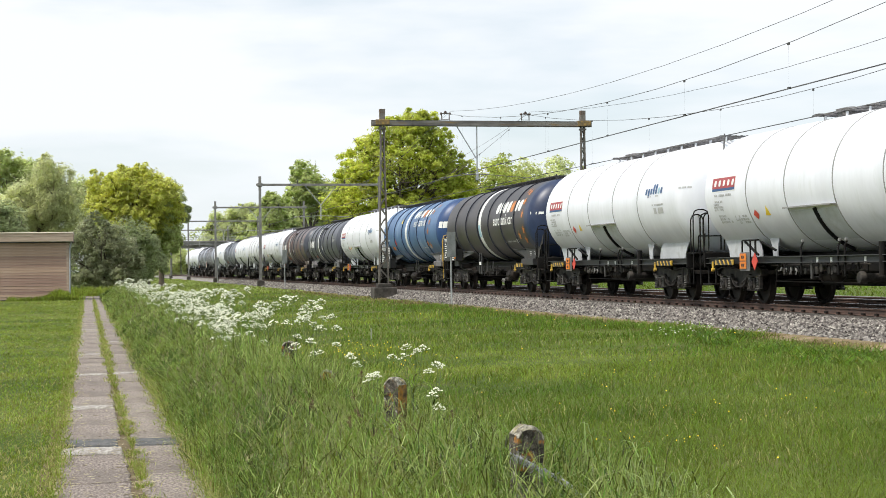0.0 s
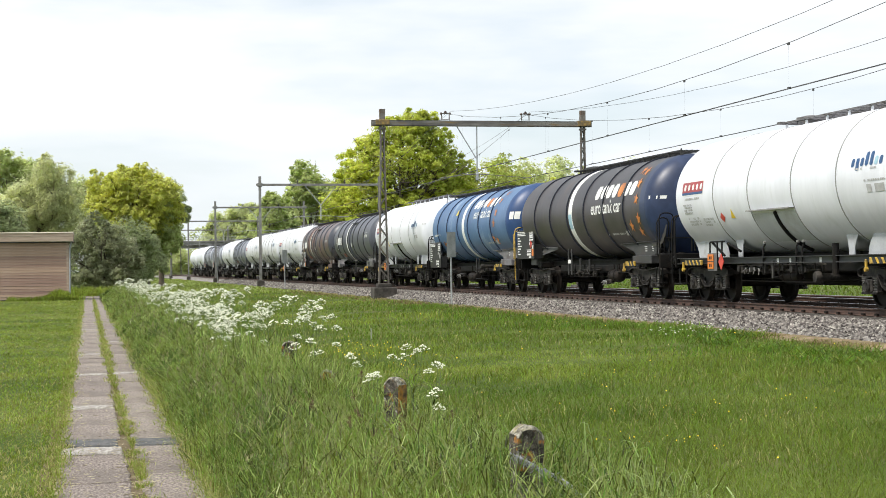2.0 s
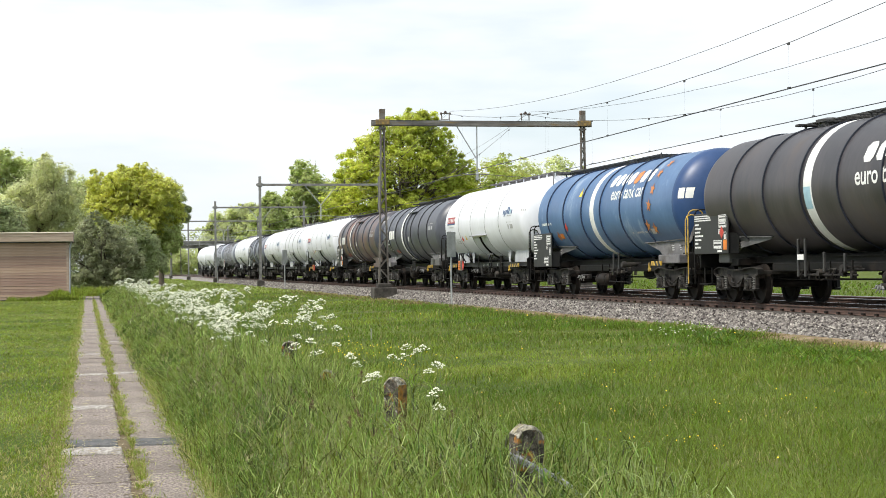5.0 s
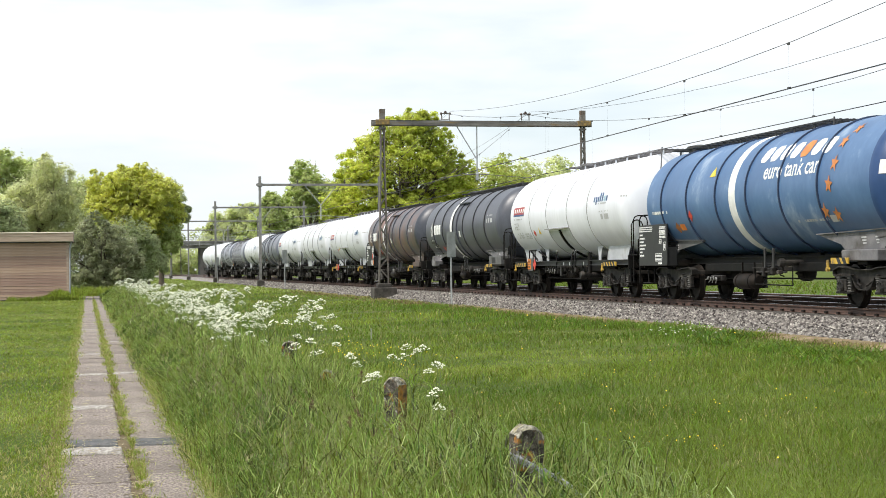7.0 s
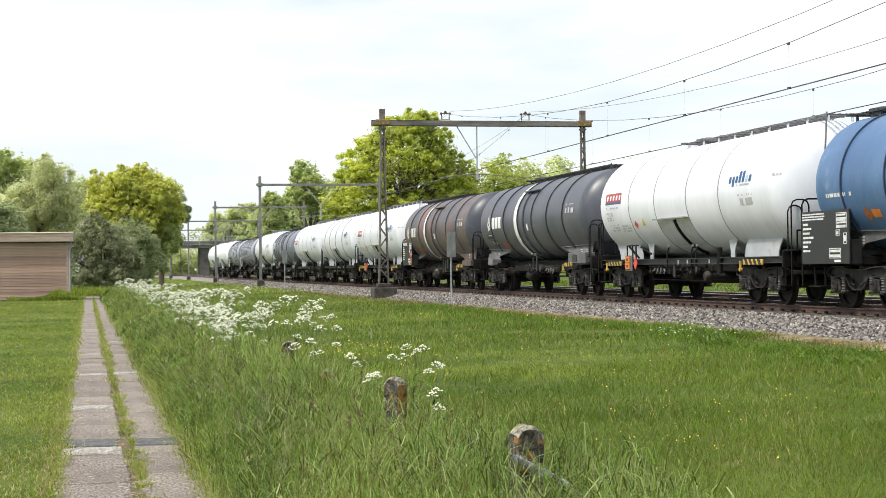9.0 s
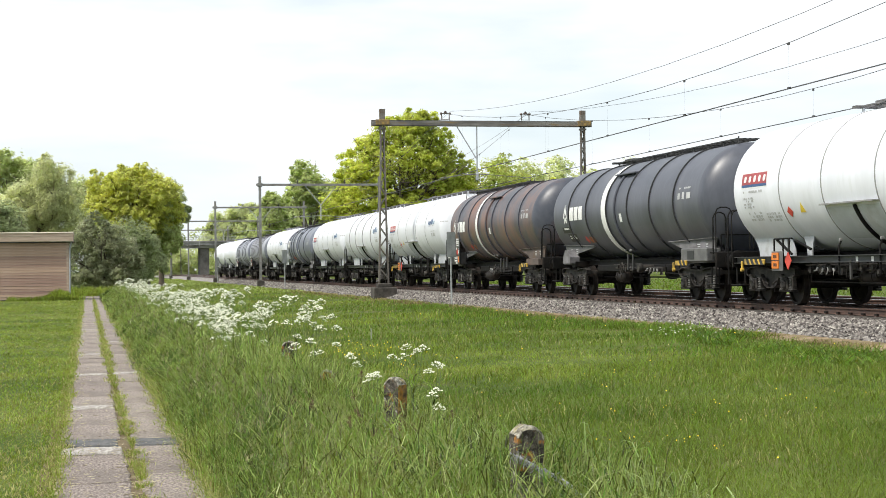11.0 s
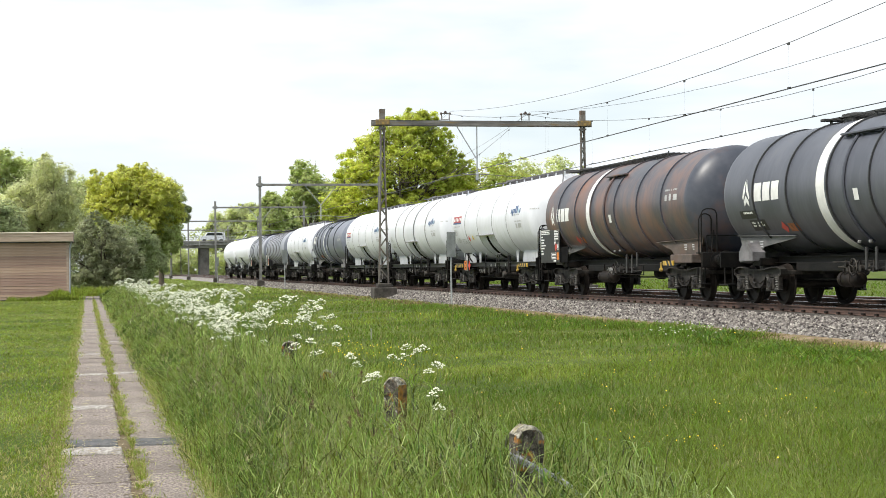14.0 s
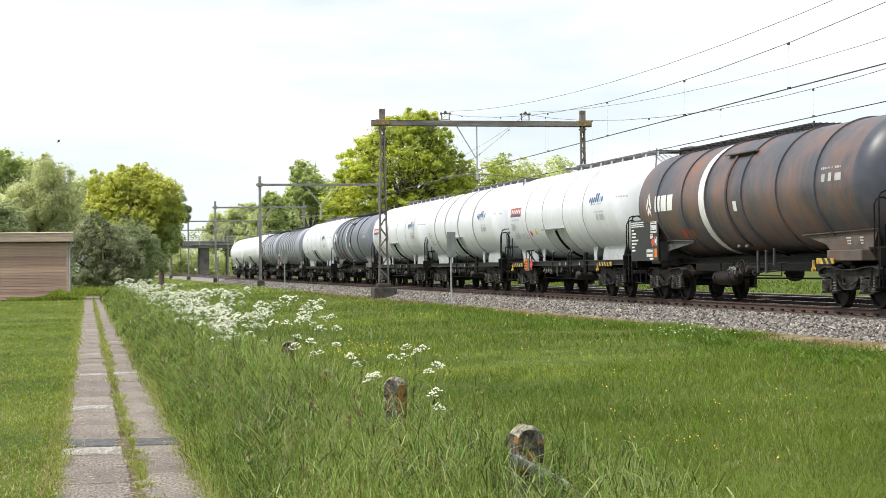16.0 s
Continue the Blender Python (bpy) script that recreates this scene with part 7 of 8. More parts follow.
def fence_post(x, y, top, lean, wide, turn, mat, orange):
    p = thing("fence_post", "squat old concrete fence post spotted with orange lichen in long grass", "fence post", "old fence posts", at=(x, y, 0))
    s, rng = Shape(), random.Random(int(y * 10))
    # a rough square post, its low two-sided top worn round
    face = [(-1, -0.2), (0.0, -0.2), (1, -0.2), (0.99, 0.1), (1, 0.3), (0.98, 0.5), (1, top - 0.12), (1.0, top - 0.058), (0.80, top - 0.030), (0.42, top - 0.008), (-0.25, top), (-0.62, top - 0.016), (-0.98, top - 0.046), (-1, top - 0.12), (-0.99, 0.5), (-1, 0.3), (-0.99, 0.1)]
    n, rows = len(face), (-0.95, -0.82, -0.3, 0.3, 0.82, 0.95)
    for y_at in rows:
        edge = abs(y_at) > 0.9
        for u, v in face:
            s.v.append((u * wide * (0.93 if edge else 1) + rng.uniform(-0.003, 0.003), y_at * wide + rng.uniform(-0.002, 0.002), v - (0.012 if edge and v > 0.5 else 0) + rng.uniform(-0.003, 0.003)))
    for j in range(len(rows) - 1):
        for i in range(n):
            s.f.append((j * n + i, j * n + (i + 1) % n, (j + 1) * n + (i + 1) % n, (j + 1) * n + i))
            s.m.append(1 if 7 <= i <= 11 else 2 if 2 <= i <= 6 else 0)
    s.f += [tuple(range(n)), tuple(range((len(rows) - 1) * n, len(rows) * n))]
    s.m += [0, 0]
    part("post_body", s.mesh("post_body", [M[mat], M["cap_lichen"], M["orange_lichen"] if orange else M[mat]], 20), p)
    p.rotation_euler = (radians(lean), radians(lean * 0.6), turn)


for x, y, top, lean, wide, turn in ((2.13, 8.26, 0.80, 1.5, 0.073, 0.05), (2.17, 12.14, 0.80, -1.0, 0.064, -0.72), (2.11, 15.44, 0.67, 3.0, 0.07, -0.2), (2.15, 18.77, 0.80, 2.0, 0.078, -0.25), (2.15, 22.1, 0.5, -2, 0.075, -0.25), (2.16, 25.4, 0.5, 1, 0.075, -0.25), (2.16, 28.7, 0.5, 2, 0.075, -0.25)):
    fence_post(x, y, top, lean, wide, turn, "orange_lichen" if 15 < y < 16 else "old_concrete", 11 < y < 16)


def fence_wire():
    w = thing("fence_wire", "slack rusty barbed wire strung between the old posts", "wire")
    rng = random.Random(9)
    ys = [5.0, 8.26, 12.14, 15.44, 18.77, 22.1, 25.4, 28.7]
    for z in (0.52,):
        pts = []
        for a, b in zip(ys, ys[1:]):
            for u in np.linspace(0, 1, 9)[:-1]:
                pts.append((2.04 + rng.uniform(-0.008, 0.008), a + (b - a) * u, z - 0.25 * u * (1 - u) + rng.uniform(-0.01, 0.01)))
        s = Shape().rod(pts, 0.0022, 5)
        for p in pts[::1]:
            s.rod([(p[0] - 0.015, p[1], p[2] - 0.015), (p[0] + 0.015, p[1], p[2] + 0.015)], 0.0018, 4)
        part("wire_strand", s.mesh("wire_strand", M["rail_rust"], 40), w)


fence_wire()


def wire_bundle():
    """Old galvanised barbed wire hanging in a twist off the nearest post."""
    w = thing("barbed_wire", "twisted grey barbed wire hanging from an old post", "wire")
    run = [Vector(p) for p in ((2.02, 8.10, 0.665), (2.08, 8.10, 0.635), (2.14, 8.10, 0.605), (2.20, 8.08, 0.575), (2.28, 8.04, 0.53), (2.37, 8.02, 0.45), (2.45, 8.0, 0.33), (2.5, 8.0, 0.05))]
    rng = random.Random(4)
    for k in range(4):
        pts = []
        for a, b in zip(run, run[1:]):
            for j in range(6):
                q = a.lerp(b, j / 6)
                t = len(pts) * 0.9 + k * 1.57
                pts.append(q + Vector((0, math.cos(t), math.sin(t))) * 0.016)
        s = Shape().rod(pts, 0.0021, 5)
        for q in pts[k::4]:
            d = Vector((rng.uniform(-1, 1), rng.uniform(-1, 1), rng.uniform(-1, 1))).normalized() * 0.022
            s.rod([q - d, q + d], 0.0022, 4)
        part("wire_strand", s.mesh("wire_strand", M["zinc_wire"], 40), w)


M["zinc_wire"] = surface("zinc_wire", (0.20, 0.21, 0.23), (0.40, 0.41, 0.43), 12, 0.55, metal=0.3, bump=0)
wire_bundle()


def track_sign(y, h=2.9):
    s = thing("trackside_sign", "narrow grey signboard seen from behind on a steel post", "sign", "trackside signs", at=(13.35, y, 0.15))
    part("post", Shape().rod([(0, 0, -0.3), (0, 0, h - 0.15)], 0.035, 10).mesh("post", M["galvanised"], 40), s)
    part("board", Shape().box(-0.17, 0.17, -0.05, -0.035, h - 1.08, h - 0.13, 0.004).box(-0.17, 0.17, -0.036, -0.03, h - 0.4, h - 0.36).box(-0.012, 0.012, -0.056, -0.049, h - 1.08, h - 0.13).mesh("board", M["sign_grey"], 20), s, "plain grey back of the board")
    part("clamp", Shape().box(-0.06, 0.06, -0.04, 0.04, h - 0.42, h - 0.34, 0.008).mesh("clamp", M["galvanised"], 20), s)


M["sign_grey"] = surface("sign_grey", (0.15, 0.165, 0.16), (0.24, 0.255, 0.25), 4, 0.6, bump=0.05)
for y in (62.4, 118.3, 183.0):
    track_sign(y)
tagged(part("stake", Shape().rod([(0, 0, -0.1), (0, 0, 0.24)], 0.009, 8).mesh("stake", M["grey_mark"], 40), None, "thin white marker stake in the meadow", (6.0, 36.5, 0.04)), category="stake")



# ---- traffic on the bridge, and a bird
def road_vehicle(label, length, height, category):
    """Seen from its side; it drives towards -x."""
    v = thing("road_vehicle", label, category, "traffic on the bridge")
    h, l = height, length / 2
    nose = 0.9 if height < 2 else 0.5
    out = [(-l, 0.35), (l, 0.35), (l, h * 0.62), (l - 0.15, h - 0.05), (l - 0.4, h), (-l + nose + 0.5, h), (-l + nose, h * 0.63), (-l + 0.1, h * 0.55)]
    part("body", Shape().prism(out, -0.88, 0.88, "y").mesh("body", M["white_paint"], 30), v, "white painted body")
    for y in (-0.885, 0.885):
        part("side_window", Shape().prism([(-l + nose + 0.15, h * 0.66), (l - 0.5, h * 0.66), (l - 0.6, h - 0.14), (-l + nose + 0.6, h - 0.14)], y - 0.004, y + 0.004, "y").mesh("side_window", M["dark_glass"], 0), v, "dark side window")
    for x in (-l + 0.8, l - 0.8):
        for y in (-0.8, 0.8):
            part("wheel", Shape().lathe([(0.0, -0.1), (0.3, -0.1), (0.33, -0.05), (0.33, 0.05), (0.3, 0.1), (0.0, 0.1)], 18, "y", (x, y, 0.33)).mesh("wheel", M["black_mark"], 30), v)
    return v


M["dark_glass"] = surface("dark_glass", (0.02, 0.022, 0.025), (0.03, 0.033, 0.036), 2, 0.08, bump=0)
ROAD = [(road_vehicle("white car driving over the road bridge", 4.2, 1.55, "car"), 28.5, 7.5, -30.0),
        (road_vehicle("white van driving over the road bridge", 4.6, 1.9, "van"), 29.9, 12.2, -18.4),
        (road_vehicle("long white van driving over the road bridge", 4.9, 1.9, "van"), 29.2, 13.7, -19.0),
        (road_vehicle("white car following a van over the bridge", 4.0, 1.5, "car"), 36.4, 13.7, -19.0)]


def bird():
    b = thing("bird", "small dark bird flying above the trees", "bird")
    part("body", Shape().lathe([(0.0, -0.16), (0.03, -0.13), (0.05, -0.05), (0.045, 0.05), (0.025, 0.13), (0.02, 0.2), (0.0, 0.22)], 10, "x").mesh("body", M["feather"], 60), b)
    wings = []
    for s in (-1, 1):
        w = part("wing", Shape().prism([(-0.08, 0.0), (0.07, 0.0), (0.09, s * 0.17), (0.13, s * 0.34), (0.03, s * 0.33), (-0.07, s * 0.16)], -0.006, 0.006, "z").mesh("wing", M["feather"], 0), b, "dark pointed wing")
        wings.append((w, s))
    return b, wings


M["feather"] = surface("feather", (0.04, 0.038, 0.036), (0.08, 0.075, 0.07), 20, 0.8, bump=0)
BIRD, WINGS = bird()



def insect():
    """A small fly crossing close to the lens."""
    b = thing("insect", "tiny dark insect flying past", "insect")
    part("body", Shape().lathe([(0.0, -0.005), (0.0016, -0.0035), (0.0022, 0.0), (0.0018, 0.003), (0.0, 0.0055)], 8, "x").mesh("body", M["feather"], 60), b)
    for s in (-1, 1):
        part("wing", Shape().prism([(-0.001, 0.0), (0.002, 0.0), (0.004, s * 0.006), (0.0, s * 0.007)], 0.0015, 0.0018, "z").mesh("wing", M["feather"], 0), b, "thin wing")
    return b


INSECT = insect()
# ---- grass, flowers and leaves
def blades(x, y, z, h, w, lean, rng, tall=False, curl=None):
    """Tapered bent blades: 5 corners each, or 7 when tall; with curl they arch over and hang."""
    n = len(x)
    a = rng.random(n) * 2 * math.pi
    face = rng.random(n) * math.pi
    cx, cy = np.cos(face) * w / 2, np.sin(face) * w / 2
    lx, ly = np.cos(a) * lean * h, np.sin(a) * lean * h
    levels = ((0, 1.0), (0.4, 0.95), (0.75, 0.7)) if tall else ((0, 1.0), (0.55, 0.85))
    cols = []
    for u, k in levels:
        px, py, pz = x + lx * u * u, y + ly * u * u, z + h * (u - 0.32 * u * u * np.minimum(lean, 1.2))
        if curl is not None:
            px, py, pz = x + lx * u ** 1.4, y + ly * u ** 1.4, z + h * (u - curl * u ** 2.2)
        cols += [np.stack((px - cx * k, py - cy * k, pz), -1), np.stack((px + cx * k, py + cy * k, pz), -1)]
    cols.append(np.stack((x + lx, y + ly, z + h * (1 - (0.45 * np.minimum(lean, 1.3) if curl is None else curl))), -1))
    v = np.stack(cols, 1)
    faces = [(0, 1, 3, 2), (2, 3, 5, 4), (4, 5, 6)] if tall else [(0, 1, 3, 2), (2, 3, 4)]
    return v, faces


def patchy(x, y, scale, seed):
    """A soft random field over the ground, about -1 to 1."""
    r = np.random.default_rng(seed)
    out = np.zeros_like(x)
    for k in range(6):
        f, a, p = scale * (0.6 + 1.6 * r.random()), r.random() * 6.28, r.random() * 6.28
        out += np.sin((x * math.cos(a) + y * math.sin(a)) * f + p)
    return out / 2.6


def stuff(name, v, faces, mat, label):
    tagged(new(name, soup(name, v, faces, M[mat])), label, "grass", kind="stuff")


def lawn():
    rng = np.random.default_rng(21)
    # the wide meadow up to the railway
    n = 165000
    y = 9.5 * (115 / 9.5) ** rng.random(n)
    x = 2.0 + rng.random(n) * (0.53 * y + 1.0 - 2.0)
    keep = (x < 13.35 + 0.3 * patchy(x * 0, y, 1.2, 7)) & (x > 2.0)
    bare = np.clip((x - 12.55 + 0.8 * np.clip((32 - y) / 8, 0, 1)) / 0.6, 0, 1) * np.clip(0.7 + 0.5 * patchy(x, y, 0.7, 27), 0, 1) * (y < 58)
    keep &= rng.random(n) > bare
    x, y = x[keep], y[keep]
    field = patchy(x, y, 0.9, 3)
    edge = np.clip((3.6 - x) / 1.4, 0, 1)
    h = (0.075 + 0.075 * rng.random(len(x))) * (1 + 0.45 * field) * (1 + 1.6 * edge)
    h = np.clip(h, 0.04, 0.5)
    w = np.maximum(0.0042, 0.00042 * y) * (0.7 + 0.7 * rng.random(len(x)))
    v, f = blades(x, y, lift_all(x) - 0.01, h, w, 0.25 + 0.75 * rng.random(len(x)), rng)
    dry = rng.random(len(x)) < 0.03 + 0.09 * np.clip(patchy(x, y, 1.1, 17), 0, 1) + 0.10 * np.clip((x - 12.2) / 1.2, 0, 1) * 6
    fresh = ~dry & (patchy(x, y, 0.5, 11) + rng.normal(0, 0.5, len(x)) > 0.55)
    stuff("meadow_grass", v[~dry & ~fresh], f, "short_grass", "short green meadow grass")
    stuff("fresh_grass", v[fresh], f, "fresh_grass", "brighter fresh grass in the meadow")
    stuff("withered_grass", v[dry], f, "dry_grass", "withered straw-coloured blades among the grass")
    # the far end of the meadow
    n = 13000
    y = 105 + 160 * rng.random(n) ** 1.6
    x = 1.5 + 11.6 * rng.random(n)
    v, f = blades(x, y, lift_all(x) - 0.01, 0.10 + 0.12 * rng.random(n), 0.035 + 0.0004 * y, 0.3 + 0.8 * rng.random(n), rng)
    stuff("far_meadow", v[:6000], f, "fresh_grass", "bright grass at the far end of the meadow")
    # these blades take the paler tone: distance haze is put into their colour
    stuff("far_meadow", v[6000:], f, "pale_grass", "grass at the far end of the meadow, haze put into its pale colour")
    # beyond the railway
    n = 11000
    y = 30 + 120 * rng.random(n)
    x = 23.2 + 30 * rng.random(n) ** 1.5
    v, f = blades(x, y, np.full(n, 0.1), 0.15 + 0.25 * rng.random(n), 0.035 + 0.0006 * y, 0.3 + 0.6 * rng.random(n), rng)
    stuff("far_grass", v, f, "short_grass", "grass verge beyond the railway")
    # the lawn between path and shed
    n = 46000
    y = 10 * (100 / 10) ** rng.random(n)
    x = -0.26 - 0.002 * (y - 16) - rng.random(n) ** 1.15 * (0.075 * y + 0.6) + 0.045 * patchy(y * 0, y, 2.5, 5) + 0.03 * patchy(y * 0, y, 7.0, 25)
    field = patchy(x, y, 1.3, 6)
    h = (0.035 + 0.045 * rng.random(n)) * (1 + 0.4 * field)
    w = np.maximum(0.0042, 0.00042 * y) * (0.7 + 0.7 * rng.random(n))
    v, f = blades(x, y, np.full(n, -0.01), np.clip(h, 0.02, 0.3), w * 1.35, 0.4 + 0.9 * rng.random(n), rng)
    dry = rng.random(n) < 0.08 + 0.34 * np.clip((24 - y) / 12, 0, 1)
    stuff("lawn_grass", v[~dry], f, "fresh_grass", "mown lawn beside the path")
    stuff("withered_grass", v[dry], f, "dry_grass", "yellowed blades in the lawn")
    # tufts in the joint between the slabs, and along both edges
    n = 31000
    y = 10.5 * (95 / 10.5) ** rng.random(n)
    which = rng.random(n)
    x = -0.002 * (y - 16) + np.where(which < 0.55, np.interp(y, [10, 15, 22, 40], [0.38, 0.36, 0.33, 0.31]) + rng.normal(0, 0.036, n) * (1 + 0.6 * patchy(y * 0, y, 1.9, 8)), np.where(which < 0.78, -0.28 + rng.normal(0, 0.045, n) * (1 + 0.8 * patchy(y * 0, y, 1.4, 18)), 0.80 + rng.normal(0, 0.06, n)))
    keep = (which > 0.55) | (patchy(y * 0, y, 3.2, 9) + 0.8 * patchy(y * 0, y, 9.0, 29) + rng.normal(0, 0.3, n) > -0.25)
    x, y = x[keep], y[keep]
    m = len(x)
    v, f = blades(x, y, np.full(m, -0.02), 0.04 + 0.08 * rng.random(m), np.maximum(0.004, 0.00042 * y), 0.4 + 0.9 * rng.random(m), rng)
    dry = rng.random(m) < 0.35
    litter = 6500
    ly = 10.5 * (60 / 10.5) ** rng.random(litter)
    lx = -0.28 + 1.1 * rng.random(litter) - 0.002 * (ly - 16)
    side = np.abs(lx - 0.30)
    sel = rng.random(litter) < 0.25 + 1.2 * np.clip(side - 0.3, 0, 1) * 3 + (side < 0.12) * 0.5
    lx, ly = lx[sel], ly[sel]
    a, ln = rng.random(len(lx)) * 6.283, 0.012 + 0.03 * rng.random(len(lx))
    wd = np.maximum(0.002, 0.00022 * ly)
    dx, dy = np.cos(a) * ln, np.sin(a) * ln
    lz = np.full(len(lx), 0.016)
    lv = np.stack((np.stack((lx - dx, ly - dy, lz), -1), np.stack((lx - dy / ln * wd, ly + dx / ln * wd, lz + 0.004), -1), np.stack((lx + dx, ly + dy, lz + 0.003), -1), np.stack((lx + dy / ln * wd, ly - dx / ln * wd, lz), -1)), 1)
    stuff("straw_litter", lv, [(0, 1, 2, 3)], "straw", "bits of straw and mown grass on the path")
    stuff("path_tuft", v[~dry], f, "fresh_grass", "tufts of grass between the path slabs")
    stuff("withered_grass", v[dry], f, "dry_grass", "straw-coloured tufts on the path")


def long_grass():
    rng = np.random.default_rng(22)
    # tufts: each blade springs from one of many small clumps
    tufts = 15000
    ty = 6.2 * (105 / 6.2) ** (rng.random(tufts) ** 0.95)
    tx = 0.86 - 0.0016 * (ty - 16) + rng.random(tufts) * np.where(ty < 15, 1.9, 1.65) + 0.07 * patchy(ty * 0, ty, 1.6, 12)
    tall = 0.72 + 0.5 * rng.random(tufts)
    n = 89000
    k = rng.integers(0, tufts, n)
    spread = 0.035 + 0.0008 * ty[k]
    x, y = tx[k] + rng.normal(0, 1, n) * spread, ty[k] + rng.normal(0, 1, n) * spread
    field = patchy(x, y, 2.4, 13)
    shape = np.interp(x, [0.8, 1.0, 1.4, 2.0, 2.45], [0.42, 0.78, 1.06, 1.15, 0.85])
    h = (0.30 + 0.42 * rng.random(n)) * shape * tall[k] * (1 + 0.22 * field)
    w = np.maximum(0.0060, 0.00042 * y) * (0.4 + 1.0 * rng.random(n) ** 1.4)
    worn = (((x - 2.06) / 0.22) ** 2 + ((y - 11.45) / 0.75) ** 2 < 1) | (((x - 2.02) / 0.24) ** 2 + ((y - 7.75) / 0.6) ** 2 < 1)
    h = np.where(worn, h * np.where(y < 10, 0.68, 0.55), h)
    lean = np.where(rng.random(n) < 0.32, 0.6 + 1.0 * rng.random(n), 0.05 + 0.45 * rng.random(n))
    # fewer pale blades by the path: that clump's shade is put into colour
    pale = rng.random(n) < np.interp(x, [1.0, 1.5, 1.9], [0.13, 0.16, 0.44])
    for near in (True, False):
        part_of = (y < 24) == near
        for light in (False, True):
            q = part_of & (pale == light)
            v, f = blades(x[q], y[q], np.full(int(q.sum()), -0.02), h[q], w[q], lean[q], rng, near)
            stuff("long_grass", v, f, "pale_grass" if light else "tall_grass", "paler arching blades in the long grass" if light else "unmown long grass beside the path")
    # short bent leaves standing off the stems, in every direction
    n = 46000
    k = rng.integers(0, tufts, n)
    spread = 0.05 + 0.001 * ty[k]
    x, y = tx[k] + rng.normal(0, 1, n) * spread, ty[k] + rng.normal(0, 1, n) * spread
    crown_z = 0.5 * np.interp(x, [0.8, 1.0, 1.4, 2.0, 2.45], [0.42, 0.78, 1.06, 1.15, 0.85]) * tall[k]
    z = crown_z * (0.35 + 0.75 * rng.random(n) ** 0.7)
    h, w, lean = 0.12 + 0.17 * rng.random(n), np.maximum(0.0050, 0.00034 * y) * (0.5 + 0.9 * rng.random(n)), 0.35 + 0.9 * rng.random(n)
    dark = rng.random(n) < np.interp(x, [1.0, 1.9], [0.8, 0.50])
    for near in (True, False):
        for light in (False, True):
            q = ((y < 17) == near) & (dark != light)
            v, f = blades(x[q], y[q], z[q], h[q], w[q], lean[q], rng, near, 0.55 + 0.5 * rng.random(int(q.sum())))
            stuff("grass_leaf", v, f, "pale_grass" if light else "tall_grass", "short pale bent leaves on the stems of the long grass" if light else "short bent leaves on the stems of the long grass")
    # thin pale grass spilling over the edge of the path
    n = 5200
    y = 7.5 * (60 / 7.5) ** rng.random(n)
    x = 0.86 - 0.0016 * (y - 16) + rng.normal(0, 0.05, n)
    v, f = blades(x, y, np.full(n, -0.01), 0.07 + 0.16 * rng.random(n), np.maximum(0.004, 0.0004 * y), 0.5 + 1.0 * rng.random(n), rng, True)
    stuff("edge_grass", v[:2200], f, "dry_grass", "yellowed grass hanging over the edge of the path")
    stuff("edge_grass", v[2200:], f, "fresh_grass", "low grass along the edge of the path")
    # rough grass spilling into the meadow round the posts
    n = 7000
    y = 7.0 * (40 / 7.0) ** rng.random(n)
    x = 2.3 + np.abs(rng.normal(0, 0.55, n))
    h = (0.2 + 0.30 * rng.random(n)) * np.exp(-(x - 2.2) / 1.1)
    v, f = blades(x, y, lift_all(x) - 0.02, h, np.maximum(0.0046, 0.0004 * y) * (0.6 + 0.8 * rng.random(n)), 0.3 + 0.9 * rng.random(n), rng, True)
    stuff("rough_grass", v, f, "tall_grass", "rough grass round the old posts")
    # longer tufts in the near meadow
    n = 15000
    y = 8.6 * (26 / 8.6) ** rng.random(n)
    x = 2.5 + rng.random(n) * (0.5 * y - 2.0)
    keep = patchy(x, y, 2.6, 19) + rng.normal(0, 0.4, n) > 0.1
    x, y = x[keep], y[keep]
    n = len(x)
    v, f = blades(x, y, lift_all(x) - 0.02, 0.10 + 0.12 * rng.random(n), np.maximum(0.005, 0.00045 * y) * (0.6 + 0.8 * rng.random(n)), 0.3 + 1.0 * rng.random(n), rng, True)
    stuff("meadow_tuft", v, f, "short_grass", "longer tufts in the meadow")
    # tussocks against the nearest posts
    n = 7600
    k = rng.integers(0, 4, n)
    y = np.array([7.75, 11.6, 14.95, 18.2])[k] + rng.normal(0, 0.2, n)
    x = np.array([2.06, 2.1, 2.12, 2.1])[k] + rng.normal(0, 0.2, n)
    v, f = blades(x, y, np.full(n, -0.02), np.array([0.36, 0.26, 0.64, 0.60])[k] + 0.26 * rng.random(n), 0.005 + 0.008 * rng.random(n), 0.15 + 0.6 * rng.random(n), rng, True)
    stuff("tussock", v[:4600], f, "tall_grass", "tussocks of long grass against the posts")
    stuff("tussock", v[4600:], f, "pale_grass", "paler blades in the tussocks against the posts")
    # arching blades between and before the nearest posts
    n = 6500
    y = 7.8 + 5.0 * rng.random(n)
    x = 1.6 + 1.9 * rng.random(n) ** 1.2
    low = np.where((np.abs(x - 2.04) < 0.24) & (y < 8.35), 0.55, 1.0)
    v, f = blades(x, y, lift_all(x) - 0.02, low * (0.26 + 0.34 * rng.random(n)) * np.interp(x, [1.6, 2.3, 3.5], [1.1, 1.0, 0.55]), 0.005 + 0.007 * rng.random(n), 0.25 + 1.1 * rng.random(n) ** 1.5, rng, True)
    stuff("arching_grass", v[:3000], f, "tall_grass", "arching long grass round the nearest posts")
    stuff("arching_grass", v[3000:], f, "pale_grass", "pale arching blades round the nearest posts")
    # flowering stems with soft seed heads
    n = 800
    y = 7.0 * (60 / 7.0) ** rng.random(n)
